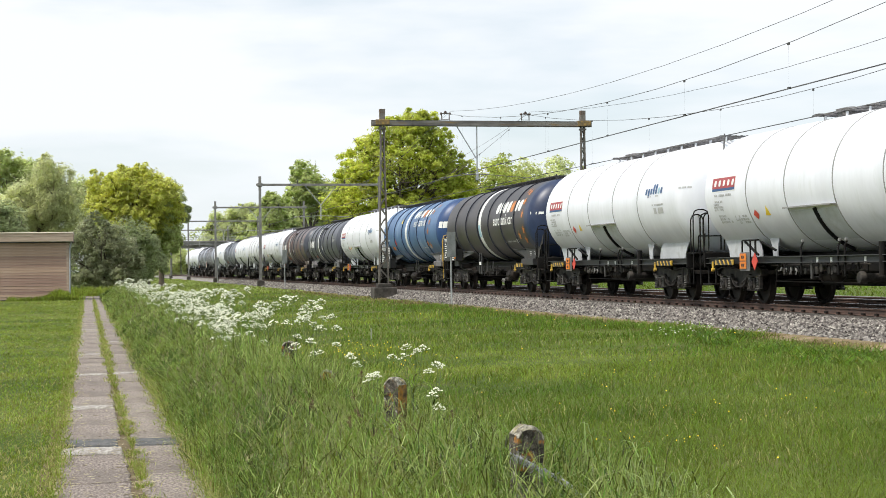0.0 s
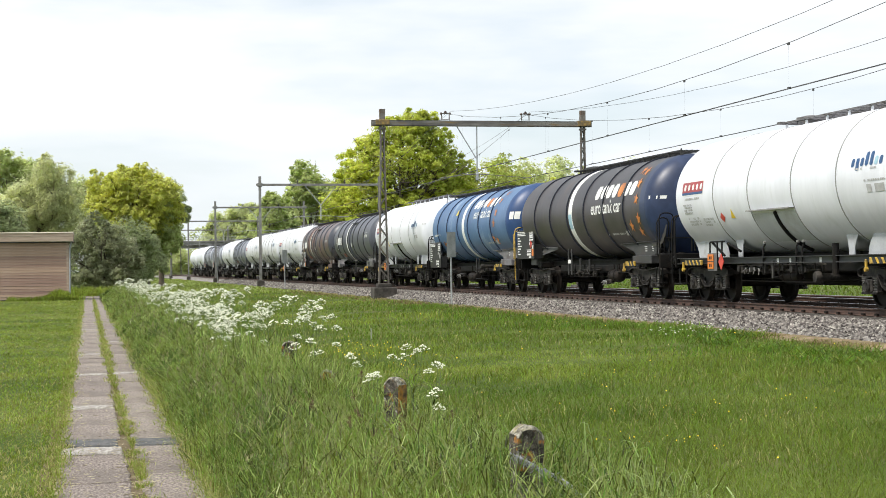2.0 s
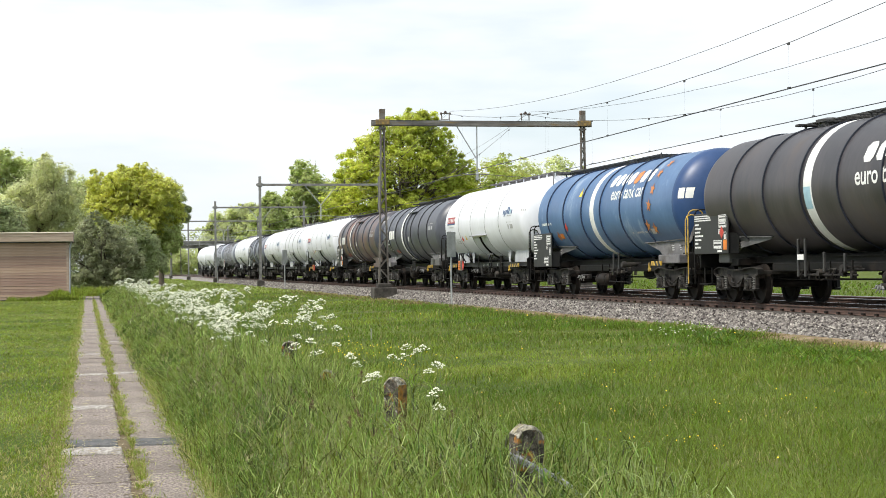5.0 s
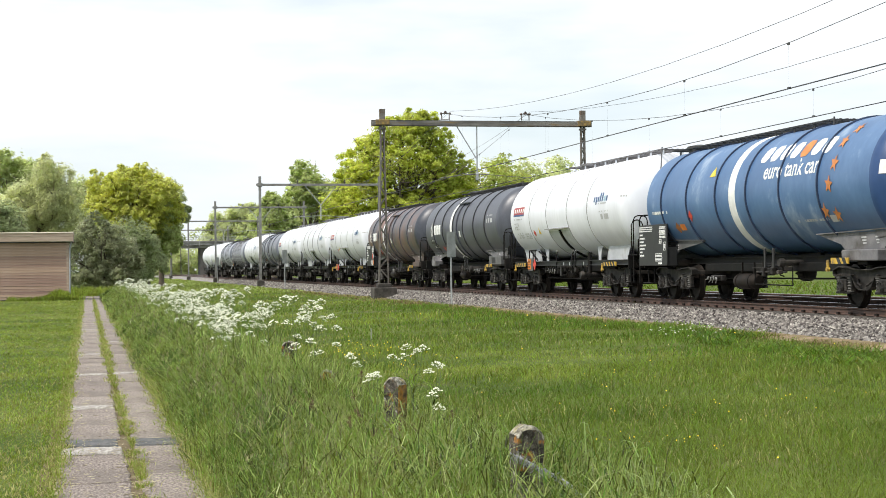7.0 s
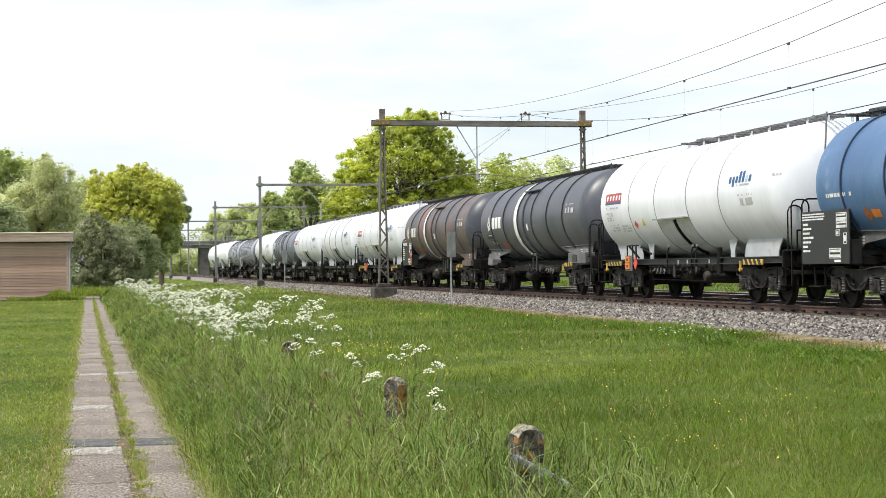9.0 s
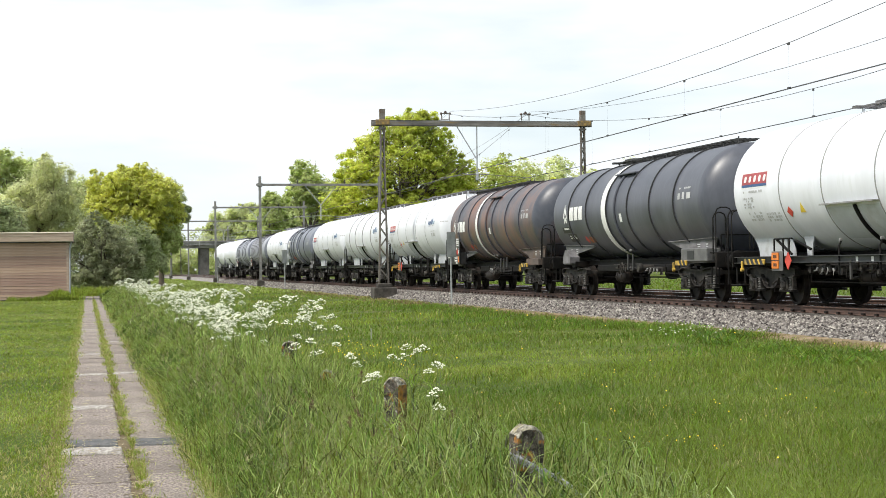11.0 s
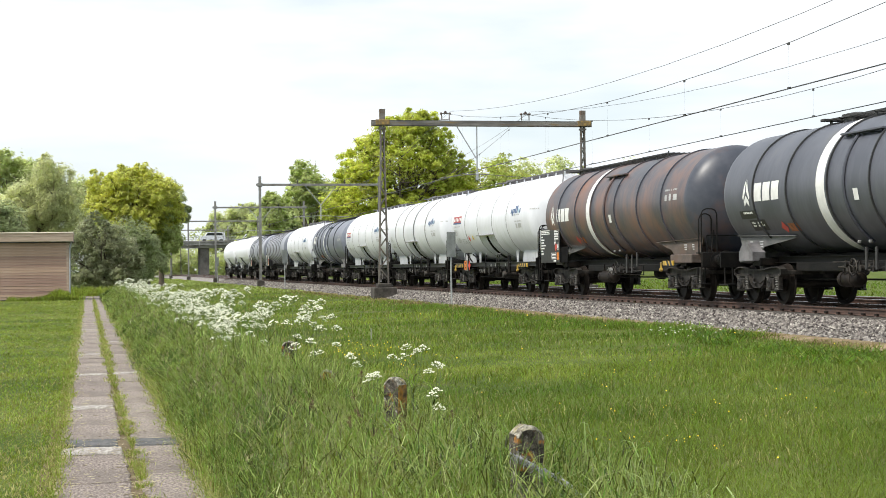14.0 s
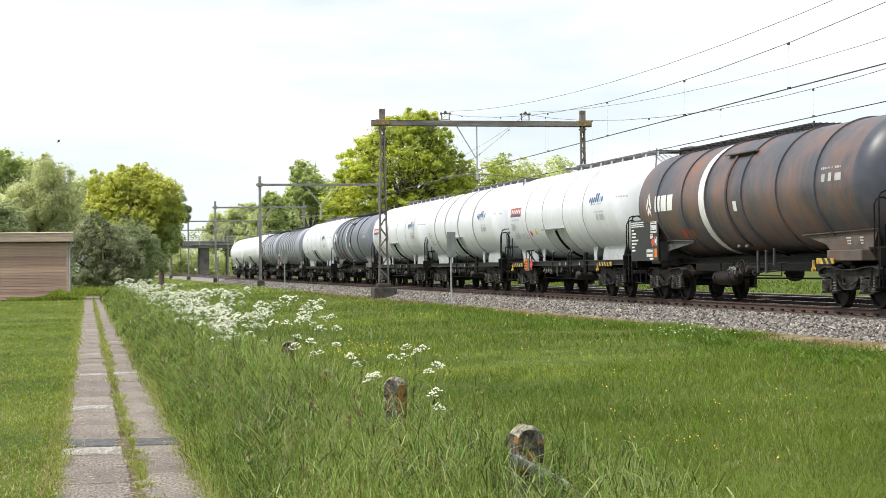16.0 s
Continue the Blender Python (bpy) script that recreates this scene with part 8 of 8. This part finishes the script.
    x = 0.95 + rng.random(n) * 1.5
    z = np.interp(x, [0.8, 1.4, 2.4], [0.5, 0.66, 0.45]) * (0.75 + 0.45 * rng.random(n))
    w = np.maximum(0.0025, 0.0003 * y)
    v, f = blades(x, y, np.zeros(n), z, w, 0.15 + 0.2 * rng.random(n), rng, True)
    stuff("grass_stem", v, f, "stalk", "thin flowering grass stems")
    tip = v[:, 6]
    k = 7
    t = np.repeat(tip, k, 0) + np.stack((rng.normal(0, 0.014, n * k), rng.normal(0, 0.014, n * k), -0.11 * rng.random(n * k)), -1)
    v, f = blades(t[:, 0], t[:, 1], t[:, 2], np.full(n * k, 0.045), np.repeat(np.maximum(0.004, 0.0005 * y), k), 0.3 + 0.6 * rng.random(n * k), rng)
    stuff("seed_head", v, f, "seed_head", "soft brownish seed heads of the long grass")
    # dark nodding spikes of foxtail
    n = 46
    y = 8.2 + 7.5 * rng.random(n)
    x = 1.25 + 1.0 * rng.random(n)
    z = 0.55 + 0.24 * rng.random(n)
    v, f = blades(x, y, np.zeros(n), z, np.full(n, 0.0028), 0.12 + 0.25 * rng.random(n), rng, True)
    stuff("foxtail_stem", v, f, "stalk", "thin stems of foxtail grass")
    tip = v[:, 6]
    out = []
    for q in range(2):
        v2, f = blades(tip[:, 0], tip[:, 1], tip[:, 2] - 0.03, 0.065 + 0.05 * rng.random(n), 0.0055 + 0.003 * rng.random(n), 0.25 + 0.5 * rng.random(n), rng, True)
        out.append(v2)
    stuff("foxtail_spike", np.concatenate(out), f, "foxtail", "dark drooping spikes of foxtail grass")
    # dark rusty stalks of sorrel
    n = 20
    y = 8.6 + 6.5 * rng.random(n)
    x = 1.45 + 0.9 * rng.random(n)
    z = 0.55 + 0.25 * rng.random(n)
    v, f = blades(x, y, np.zeros(n), z, np.full(n, 0.006), 0.1 + 0.3 * rng.random(n), rng, True)
    stuff("sorrel_stalk", v, f, "sorrel", "dark stalks of sorrel in the long grass")
    k = 26
    u = rng.random((n, k)) ** 0.8 * 0.45
    t = (v[:, 6][:, None] * (1 - u[..., None]) + v[:, 4][:, None] * u[..., None]).reshape(-1, 3) + rng.normal(0, 0.009, (n * k, 3))
    v, f = blades(t[:, 0], t[:, 1], t[:, 2], np.full(n * k, 0.022), np.full(n * k, 0.009), 0.3 + 0.8 * rng.random(n * k), rng)
    stuff("sorrel_seed", v, f, "sorrel", "rusty brown seed clusters of sorrel")
    # an upright stand round the nearest post, its leaves curling over
    n = 2300
    y = 7.3 + 2.6 * rng.random(n)
    x = 1.7 + 1.35 * rng.random(n)
    z = (0.50 + 0.32 * rng.random(n)) * np.interp(x, [1.7, 2.4, 2.7, 3.05], [1.0, 1.1, 1.0, 0.55])
    z = np.where((np.abs(x - 2.04) < 0.24) & (y < 8.35), z * 0.45, z)
    v, f = blades(x, y, lift_all(x) - 0.01, z, 0.0036 + 0.005 * rng.random(n), 0.05 + 0.25 * rng.random(n), rng, True)
    stuff("upright_grass", v[:1000], f, "tall_grass", "upright stems of tall grass round the nearest post")
    stuff("upright_grass", v[1000:], f, "pale_grass", "pale upright stems of tall grass round the nearest post")
    m = 2300
    k = rng.integers(0, n, m)
    u = 0.35 + 0.5 * rng.random(m)
    v, f = blades(x[k], y[k], lift_all(x[k]) + z[k] * u, 0.16 + 0.18 * rng.random(m), 0.004 + 0.007 * rng.random(m), 0.25 + 0.45 * rng.random(m), rng, True, 0.45 + 0.6 * rng.random(m))
    stuff("curled_leaf", v[:1000], f, "broad_leaf", "pale leaves curling off the tall stems")
    stuff("curled_leaf", v[1000:], f, "tall_grass", "green leaves curling off the tall stems")
    # broad arching leaves close by
    n = 1000
    y = 6.9 + 3.2 * rng.random(n) ** 1.3
    x = 1.7 + 1.6 * rng.random(n)
    keep = (np.abs(x - 2.03) > 0.2) | (y > 8.3)
    x, y = x[keep], y[keep]
    n = len(x)
    v, f = blades(x, y, lift_all(x), (0.44 + 0.40 * rng.random(n)) * np.interp(x, [1.5, 2.3, 3.3], [1.1, 1.0, 0.5]), 0.005 + 0.008 * rng.random(n), 0.25 + 0.45 * rng.random(n), rng, True, 0.3 + 0.4 * rng.random(n))
    stuff("broad_grass", v, f, "broad_leaf", "broad pale grass leaves bending over")


M["fresh_grass"] = surface("fresh_grass", (0.150, 0.200, 0.026), (0.235, 0.278, 0.050), 0.35, 0.5, bump=0, fine=3, islands=0.45, translucent=0.45, spec=0.35)
# Pale tone holds part of the blades' whitish glints in its colour.
M["pale_grass"] = surface("pale_grass", (0.205, 0.255, 0.060), (0.375, 0.42, 0.14), 0.6, 0.38, bump=0, fine=3, islands=0.4, translucent=0.35, spec=0.45)


def wild_edges():
    """Tall growth at the foot of the shed, the bush and the masts."""
    rng = np.random.default_rng(23)
    n = 6000
    which = rng.random(n)
    x = np.where(which < 0.5, -1.6 + rng.normal(0, 0.45, n), np.where(which < 0.65, -4.5 + 3.5 * rng.random(n), 0.2 + rng.normal(0, 1.5, n)))
    y = np.where(which < 0.65, 95.4 + rng.normal(0, 0.3, n), 110.5 + rng.normal(0, 0.8, n))
    h = np.where(which < 0.5, 0.35 + 0.5 * rng.random(n) * np.exp(-((x + 1.7) / 0.5) ** 2), np.where(which < 0.65, 0.12 + 0.25 * rng.random(n), 0.25 + 0.65 * rng.random(n)))
    v, f = blades(x, y, np.full(n, -0.02), h, np.full(n, 0.035), 0.2 + 0.8 * rng.random(n), rng, True)
    stuff("rank_grass", v, f, "fresh_grass", "rank grass at the foot of shed and bush")


def bank():
    """The dry strip at the foot of the ballast: bare soil, straw and low weeds."""
    rng = np.random.default_rng(24)
    n = 14000
    y = 20 * (110 / 20) ** rng.random(n)
    x = 13.2 - np.abs(rng.normal(0, 0.55, n)) + 0.25 * patchy(y * 0, y, 0.8, 14)
    keep = patchy(x, y, 0.9, 15) + rng.normal(0, 0.4, n) > -0.3
    x, y = x[keep], y[keep]
    n = len(x)
    v, f = blades(x, y, lift_all(x) - 0.01, 0.05 + 0.10 * rng.random(n), np.maximum(0.012, 0.0005 * y) * (0.6 + 0.8 * rng.random(n)), 0.4 + 1.0 * rng.random(n), rng)
    stuff("bank_straw", v, f, "bank_straw", "dry brownish grass at the foot of the ballast")
    # low leafy weeds with tiny white flowers
    cx = np.array([12.3, 11.9, 12.4, 11.7, 11.2, 12.4, 12.0, 11.1, 10.4, 11.6, 10.9])
    cy = np.array([34.3, 33.0, 36.0, 31.3, 28.9, 31.0, 37.5, 24.4, 22.4, 23.2, 26.0])
    big = np.array([1.0, 1.0, 0.8, 1.1, 0.9, 0.8, 0.7, 0.9, 0.8, 0.7, 0.7])
    n = 4200
    k = rng.integers(0, 11, n)
    x, y = cx[k] + rng.normal(0, 0.30, n) * big[k], cy[k] + rng.normal(0, 0.5, n) * big[k]
    v, f = blades(x, y, lift_all(x) + 0.14 * rng.random(n) * big[k], 0.08 + 0.16 * rng.random(n), 0.010 + 0.018 * rng.random(n), 0.4 + 0.8 * rng.random(n), rng, False, 0.3 + 0.6 * rng.random(n))
    lush = rng.random(n) < 0.84
    stuff("bank_weeds", v[lush], f, "lush_weed", "deep green leafy weeds by the ballast")
    stuff("bank_weeds", v[~lush], f, "fresh_grass", "pale leafy weeds by the ballast")
    # a taller, deeper green strip of grass before the ballast
    q = 9000
    sy = 20 * (62 / 20) ** rng.random(q)
    sx = 12.5 - np.abs(rng.normal(0, 1.3, q)) + 0.3 * patchy(sy * 0, sy, 0.6, 41) - 0.8 * np.clip((32 - sy) / 8, 0, 1)
    ok = patchy(sx, sy, 1.0, 42) + rng.normal(0, 0.35, q) > -0.15
    sx, sy = sx[ok], sy[ok]
    q = len(sx)
    sv, f = blades(sx, sy, lift_all(sx) - 0.01, 0.10 + 0.17 * rng.random(q), np.maximum(0.008, 0.0004 * sy) * (0.6 + 0.8 * rng.random(q)), 0.2 + 0.7 * rng.random(q), rng)
    stuff("bank_grass", sv, f, "lush_weed", "taller deep green grass before the ballast")
    m = 48
    spot = np.flatnonzero((k == 1) | (k == 3) | (k == 0))
    a = v[rng.choice(spot, m), 4] + np.array([0, 0, 0.02])
    ang = np.linspace(0, 2 * math.pi, 6)[:-1]
    p = a[:, None] + np.stack((np.cos(ang) * 0.024, np.sin(ang) * 0.010, 0.010 * np.sin(ang)), -1)
    stuff("bank_flower", p, [(0, 1, 2, 3, 4)], "white_petal", "tiny white flowers on the weeds")


M["broad_leaf"] = surface("broad_leaf", (0.19, 0.24, 0.07), (0.36, 0.41, 0.17), 0.6, 0.36, bump=0, fine=3, islands=0.35, translucent=0.35, spec=0.55)
M["foxtail"] = surface("foxtail", (0.055, 0.062, 0.036), (0.125, 0.125, 0.08), 3, 0.8, bump=0, islands=0.4, translucent=0.1, spec=0.2)
M["sorrel"] = surface("sorrel", (0.10, 0.075, 0.045), (0.20, 0.145, 0.08), 3, 0.7, bump=0, islands=0.4, translucent=0.2, spec=0.2)
M["lush_weed"] = surface("lush_weed", (0.075, 0.135, 0.016), (0.150, 0.215, 0.034), 0.6, 0.5, bump=0, fine=3, islands=0.5, translucent=0.45, spec=0.3)
M["straw"] = surface("straw", (0.27, 0.23, 0.15), (0.42, 0.37, 0.26), 0.5, 0.8, bump=0, islands=0.3, spec=0.2)
M["bank_straw"] = surface("bank_straw", (0.17, 0.135, 0.06), (0.29, 0.235, 0.11), 0.5, 0.8, bump=0, islands=0.4, translucent=0.2, spec=0.2)
lawn()
long_grass()
wild_edges()
bank()


def umbel_mesh(seed):
    """A flat white flower head: a dozen small domes on rays."""
    rng, s = random.Random(seed), Shape()
    spots = [(0.0, 0.0)] + [(0.021, 1.05 * k) for k in range(6)] + [(0.042, 0.6 * k + 0.2) for k in range(10)]
    for r, a in spots:
        r *= rng.uniform(0.85, 1.15)
        c = Vector((r * math.cos(a), r * math.sin(a), -r * r * 15 + rng.uniform(-0.007, 0.007)))
        rad = rng.uniform(0.0085, 0.0125)
        k = len(s.v)
        s.v += [tuple(c + Vector((0, 0, rad * 0.75)))] + [tuple(c + Vector((rad * math.cos(b) * rng.uniform(0.75, 1.2), rad * math.sin(b) * rng.uniform(0.75, 1.2), rng.uniform(-0.003, 0.002)))) for b in np.linspace(0, 6.283, 7)[:-1]]
        for j in range(6):
            s.f.append((k, k + 1 + j, k + 1 + (j + 1) % 6))
            s.m.append(0)
        s.slot = 1
        s.rod([(0, 0, -0.045), tuple(c)], 0.0009, 3, closed_ends=False)
        s.slot = 0
    return s.mesh("umbel", [M["white_petal"], M["stalk"]], 0)


def cow_parsley(seed, height, rich):
    rng = random.Random(seed)
    p = thing("cow_parsley", "cow parsley with flat white flower heads above the long grass", "wild flower", "cow parsley along the path")
    s, heads = Shape(), []
    def branch(base, top, r, depth):
        mid = base.lerp(top, 0.5) + Vector((rng.uniform(-0.02, 0.02), rng.uniform(-0.02, 0.02), 0.02))
        s.rod([base, mid, top], r, 5, r * 0.6)
        if depth == 0:
            heads.append(top)
            return
        for k in range(rng.randint(2, 3)):
            a = rng.uniform(0, 6.28)
            d = Vector((math.cos(a) * rng.uniform(0.06, 0.15), math.sin(a) * rng.uniform(0.06, 0.15), rng.uniform(0.08, 0.17)))
            branch(top if k else mid.lerp(top, 0.6), (top if k else mid.lerp(top, 0.6)) + d, r * 0.65, depth - 1)
    stem = Vector((rng.uniform(-0.05, 0.05), rng.uniform(-0.05, 0.05), height * 0.72))
    branch(Vector((0, 0, -0.03)), stem, 0.0045, 2 if rich else 1)
    part("stalk", s.mesh("stalk", M["stalk"], 40), p)
    for h in heads:
        u = part("umbel", once(("umbel", rng.randrange(5)), lambda: umbel_mesh(rng.randrange(99))), p, "flat white flower head", tuple(h + Vector((0, 0, 0.05))))
        k = rng.uniform(1.0, 1.55)
        u.scale = (k, k, k)
        u.rotation_euler = (rng.uniform(-0.5, 0.5), rng.uniform(-0.5, 0.5), rng.uniform(0, 6))
    v, f = blades(np.array([0.0] * 14), np.array([0.0] * 14), np.array([rng.uniform(0.1, 0.5) * height for _ in range(14)]), np.full(14, 0.16), np.full(14, 0.014), np.full(14, 1.2), np.random.default_rng(seed), True)
    tagged(part("leaf", soup("leaf", v, f, M["tall_grass"]), p, "ferny green leaves"), kind="stuff")
    return p


def apart_plant(x, y, heads, seed):
    """Cow parsley whose branches part to the heads given."""
    rng = random.Random(seed)
    p = thing("cow_parsley", "tall cow parsley with flat white heads standing apart", "wild flower", "cow parsley along the path", at=(x, y, lift(x)))
    s, low = Shape(), min(z for _, z in heads)
    fork = Vector((0.0, 0.0, low * 0.62))
    s.rod([(rng.uniform(-0.03, 0.03), 0, -0.03), (0.01, 0.01, fork.z * 0.5), fork], 0.0055, 6, 0.004)
    for dx, z in heads:
        top = Vector((dx, rng.uniform(-0.12, 0.12), z))
        s.rod([fork, fork.lerp(top, 0.5) + Vector((dx * 0.15, 0, -0.03)), top - Vector((0, 0, 0.05))], 0.0034, 5, 0.0022)
        u = part("umbel", once(("umbel", rng.randrange(5)), lambda: umbel_mesh(rng.randrange(99))), p, "flat white flower head", tuple(top))
        k = rng.uniform(0.9, 1.35) * (1.15 if y > 15 else 0.8)
        u.scale = (k, k, k)
        u.rotation_euler = (rng.uniform(-0.35, 0.2), rng.uniform(-0.3, 0.3), rng.uniform(0, 6))
    part("stalk", s.mesh("stalk", M["stalk"], 40), p)
    m = 26
    v, f = blades(np.zeros(m), np.zeros(m), np.array([rng.uniform(0.25, 0.8) * low for _ in range(m)]), np.full(m, 0.15), np.full(m, 0.013), np.full(m, 1.2), np.random.default_rng(seed), True)
    tagged(part("leaf", soup("leaf", v, f, M["tall_grass"]), p, "ferny green leaves"), kind="stuff")


def flowers():
    kinds = [cow_parsley(60 + k, h, k < 2) for k, h in enumerate((1.10, 1.26, 1.34, 1.18, 1.08, 1.30))]
    rng = random.Random(17)
    near = [(2.81, 22.0, 2, 0), (2.45, 20.5, 2, 0), (2.65, 21.2, 5, 0)]
    # plants that stand apart: foot, then the heads as offsets and heights
    apart_plant(2.50, 19.2, ((-0.15, 1.14), (-0.10, 1.18), (0.03, 1.17), (-0.12, 1.07), (0.12, 1.05), (0.19, 1.07), (-0.02, 0.99), (0.07, 0.94), (0.26, 0.94)), 71)
    apart_plant(2.36, 18.6, ((-0.24, 1.03), (-0.12, 0.87), (-0.18, 0.78), (0.03, 0.82), (0.30, 0.78), (0.04, 0.68), (0.11, 0.69)), 72)
    apart_plant(2.44, 16.0, ((-0.01, 0.78), (0.05, 0.70)), 73)
    apart_plant(2.50, 13.2, ((-0.17, 0.91), (-0.07, 0.99), (0.02, 0.95), (0.07, 0.98), (-0.06, 0.91)), 74)
    apart_plant(2.60, 12.9, ((0.04, 0.86), (0.09, 0.84), (-0.04, 0.81)), 75)
    apart_plant(1.93, 11.6, ((-0.03, 0.85), (0.0, 0.855), (0.03, 0.87)), 76)
    apart_plant(2.24, 11.0, ((-0.01, 0.80), (0.0, 0.76), (-0.01, 0.70), (0.02, 0.68)), 77)
    first = {}
    spots = list(near)
    while len(spots) < 140:
        y = 21 * (92 / 21) ** rng.random()
        x = rng.gauss(1.95, 0.32)
        if 1.5 < x < 2.8:
            spots.append((x, y, rng.randrange(6), 0))
    # more of it close to the path at its far end
    far = random.Random(29)
    spots += [(1.25 + 0.9 * far.random(), 62 + 44 * far.random(), far.randrange(6), 0) for _ in range(26)]
    for x, y, k, sunk in spots:
        k2 = rng.uniform(0.78, 1.08)
        m = pose(x, y, lift(x) - sunk, 0, 0, rng.uniform(0, 360)) @ Matrix.Scale(k2, 4)
        if k not in first:
            first[k] = True
            kinds[k].matrix_basis = m
        else:
            copy_thing(kinds[k], m)
    # buttercups in the meadow
    r = np.random.default_rng(31)
    n = 140
    y = 11 * (60 / 11) ** r.random(n)
    x = 2.5 + r.random(n) * (0.5 * y - 2.0)
    beds = np.array([(4.55, 28.6, 0.45, 1.7), (6.2, 19.2, 0.3, 0.5), (5.2, 15.2, 0.35, 0.4), (4.45, 13.1, 0.35, 0.35), (5.85, 15.1, 0.3, 0.3), (7.1, 15.5, 0.4, 0.5)])
    k = r.choice(6, n, p=[0.46, 0.12, 0.12, 0.14, 0.08, 0.08])
    patch = r.random(n) < 0.78
    x = np.where(patch, beds[k, 0] + r.normal(0, 1, n) * beds[k, 2], x)
    y = np.where(patch, beds[k, 1] + r.normal(0, 1, n) * beds[k, 3], y)
    keep = x < 12.8
    x, y = x[keep], y[keep]
    n = len(x)
    z = lift_all(x) + 0.10 + 0.14 * r.random(n)
    ang = np.linspace(0, 2 * math.pi, 7)[:-1]
    s = np.maximum(0.007, 0.00038 * y)[:, None] * (0.5 + 0.7 * r.random((n, 1)))
    v = np.stack((x[:, None] + np.cos(ang) * s, y[:, None] + np.sin(ang) * s, z[:, None] + 0.006 + 0.8 * s * np.sin(ang + 0.4)), -1)
    v = np.concatenate((np.stack((x, y, z), -1)[:, None], v), 1)
    stuff("buttercup", v, [(0, 1 + j, 1 + (j + 1) % 6) for j in range(6)], "yellow_petal", "small yellow buttercups in the meadow")
    v, f = blades(x, y, lift_all(x), z - lift_all(x), np.full(n, 0.003), np.full(n, 0.02), r)
    stuff("buttercup_stem", v, f, "stalk", "thin buttercup stems")


flowers()


def motions():
    times = [0.5 * k for k in range(33)]
    for car, y in CARS:
        walk(car, [(t, pose(TRACK_1, y - shown(t), RAIL_Z)) for t in times])
    turns = [(2 * k / 30) for k in range(241)]
    for ob in TURNING:
        y = ob.location.y
        walk(ob, [(t, pose(0, y, 0.46, math.degrees(shown(t) / 0.46))) for t in turns])

    for car, x, t0, speed in ROAD:
        walk(car, [(t, pose(x + speed * (t - t0), 334.0, 7.05)) for t in (0.0, 8.0, 16.0)])
    flown = [(0.0, -100.0, 17.0), (14.0, -14.8, 17.2), (15.0, -8.07, 17.45), (15.2, -6.65, 17.42), (15.4, -5.4, 16.89), (15.6, -4.23, 16.29), (15.8, -3.6, 15.76), (16.0, -3.15, 15.26)]
    walk(BIRD, [(t, pose(x, 180.0, z, 0, 12, 200)) for t, x, z in flown])
    for wing, side in WINGS:
        flap = [0.0] + [14.0 + 0.1 * k for k in range(21)]
        walk(wing, [(t, pose(0, 0, 0, side * 38 * math.sin(t * 16.0))) for t in flap])

    # in from one side, out over the other, then away high over the meadow
    for_insect = [(0.0, -3.0, 6.0, 1.9), (0.7, -0.26, 6.0, 2.11), (0.9, 0.326, 6.0, 2.184), (1.0, 0.617, 6.0, 2.221), (1.1, 0.966, 6.0, 2.275), (1.4, 2.0, 6.0, 2.6), (3.0, 8.0, 2.0, 4.0), (16.0, 30.0, -30.0, 4.0)]
    walk(INSECT, [(t, pose(x, y, z, 0, -6, 0)) for t, x, y, z in for_insect])


motions()
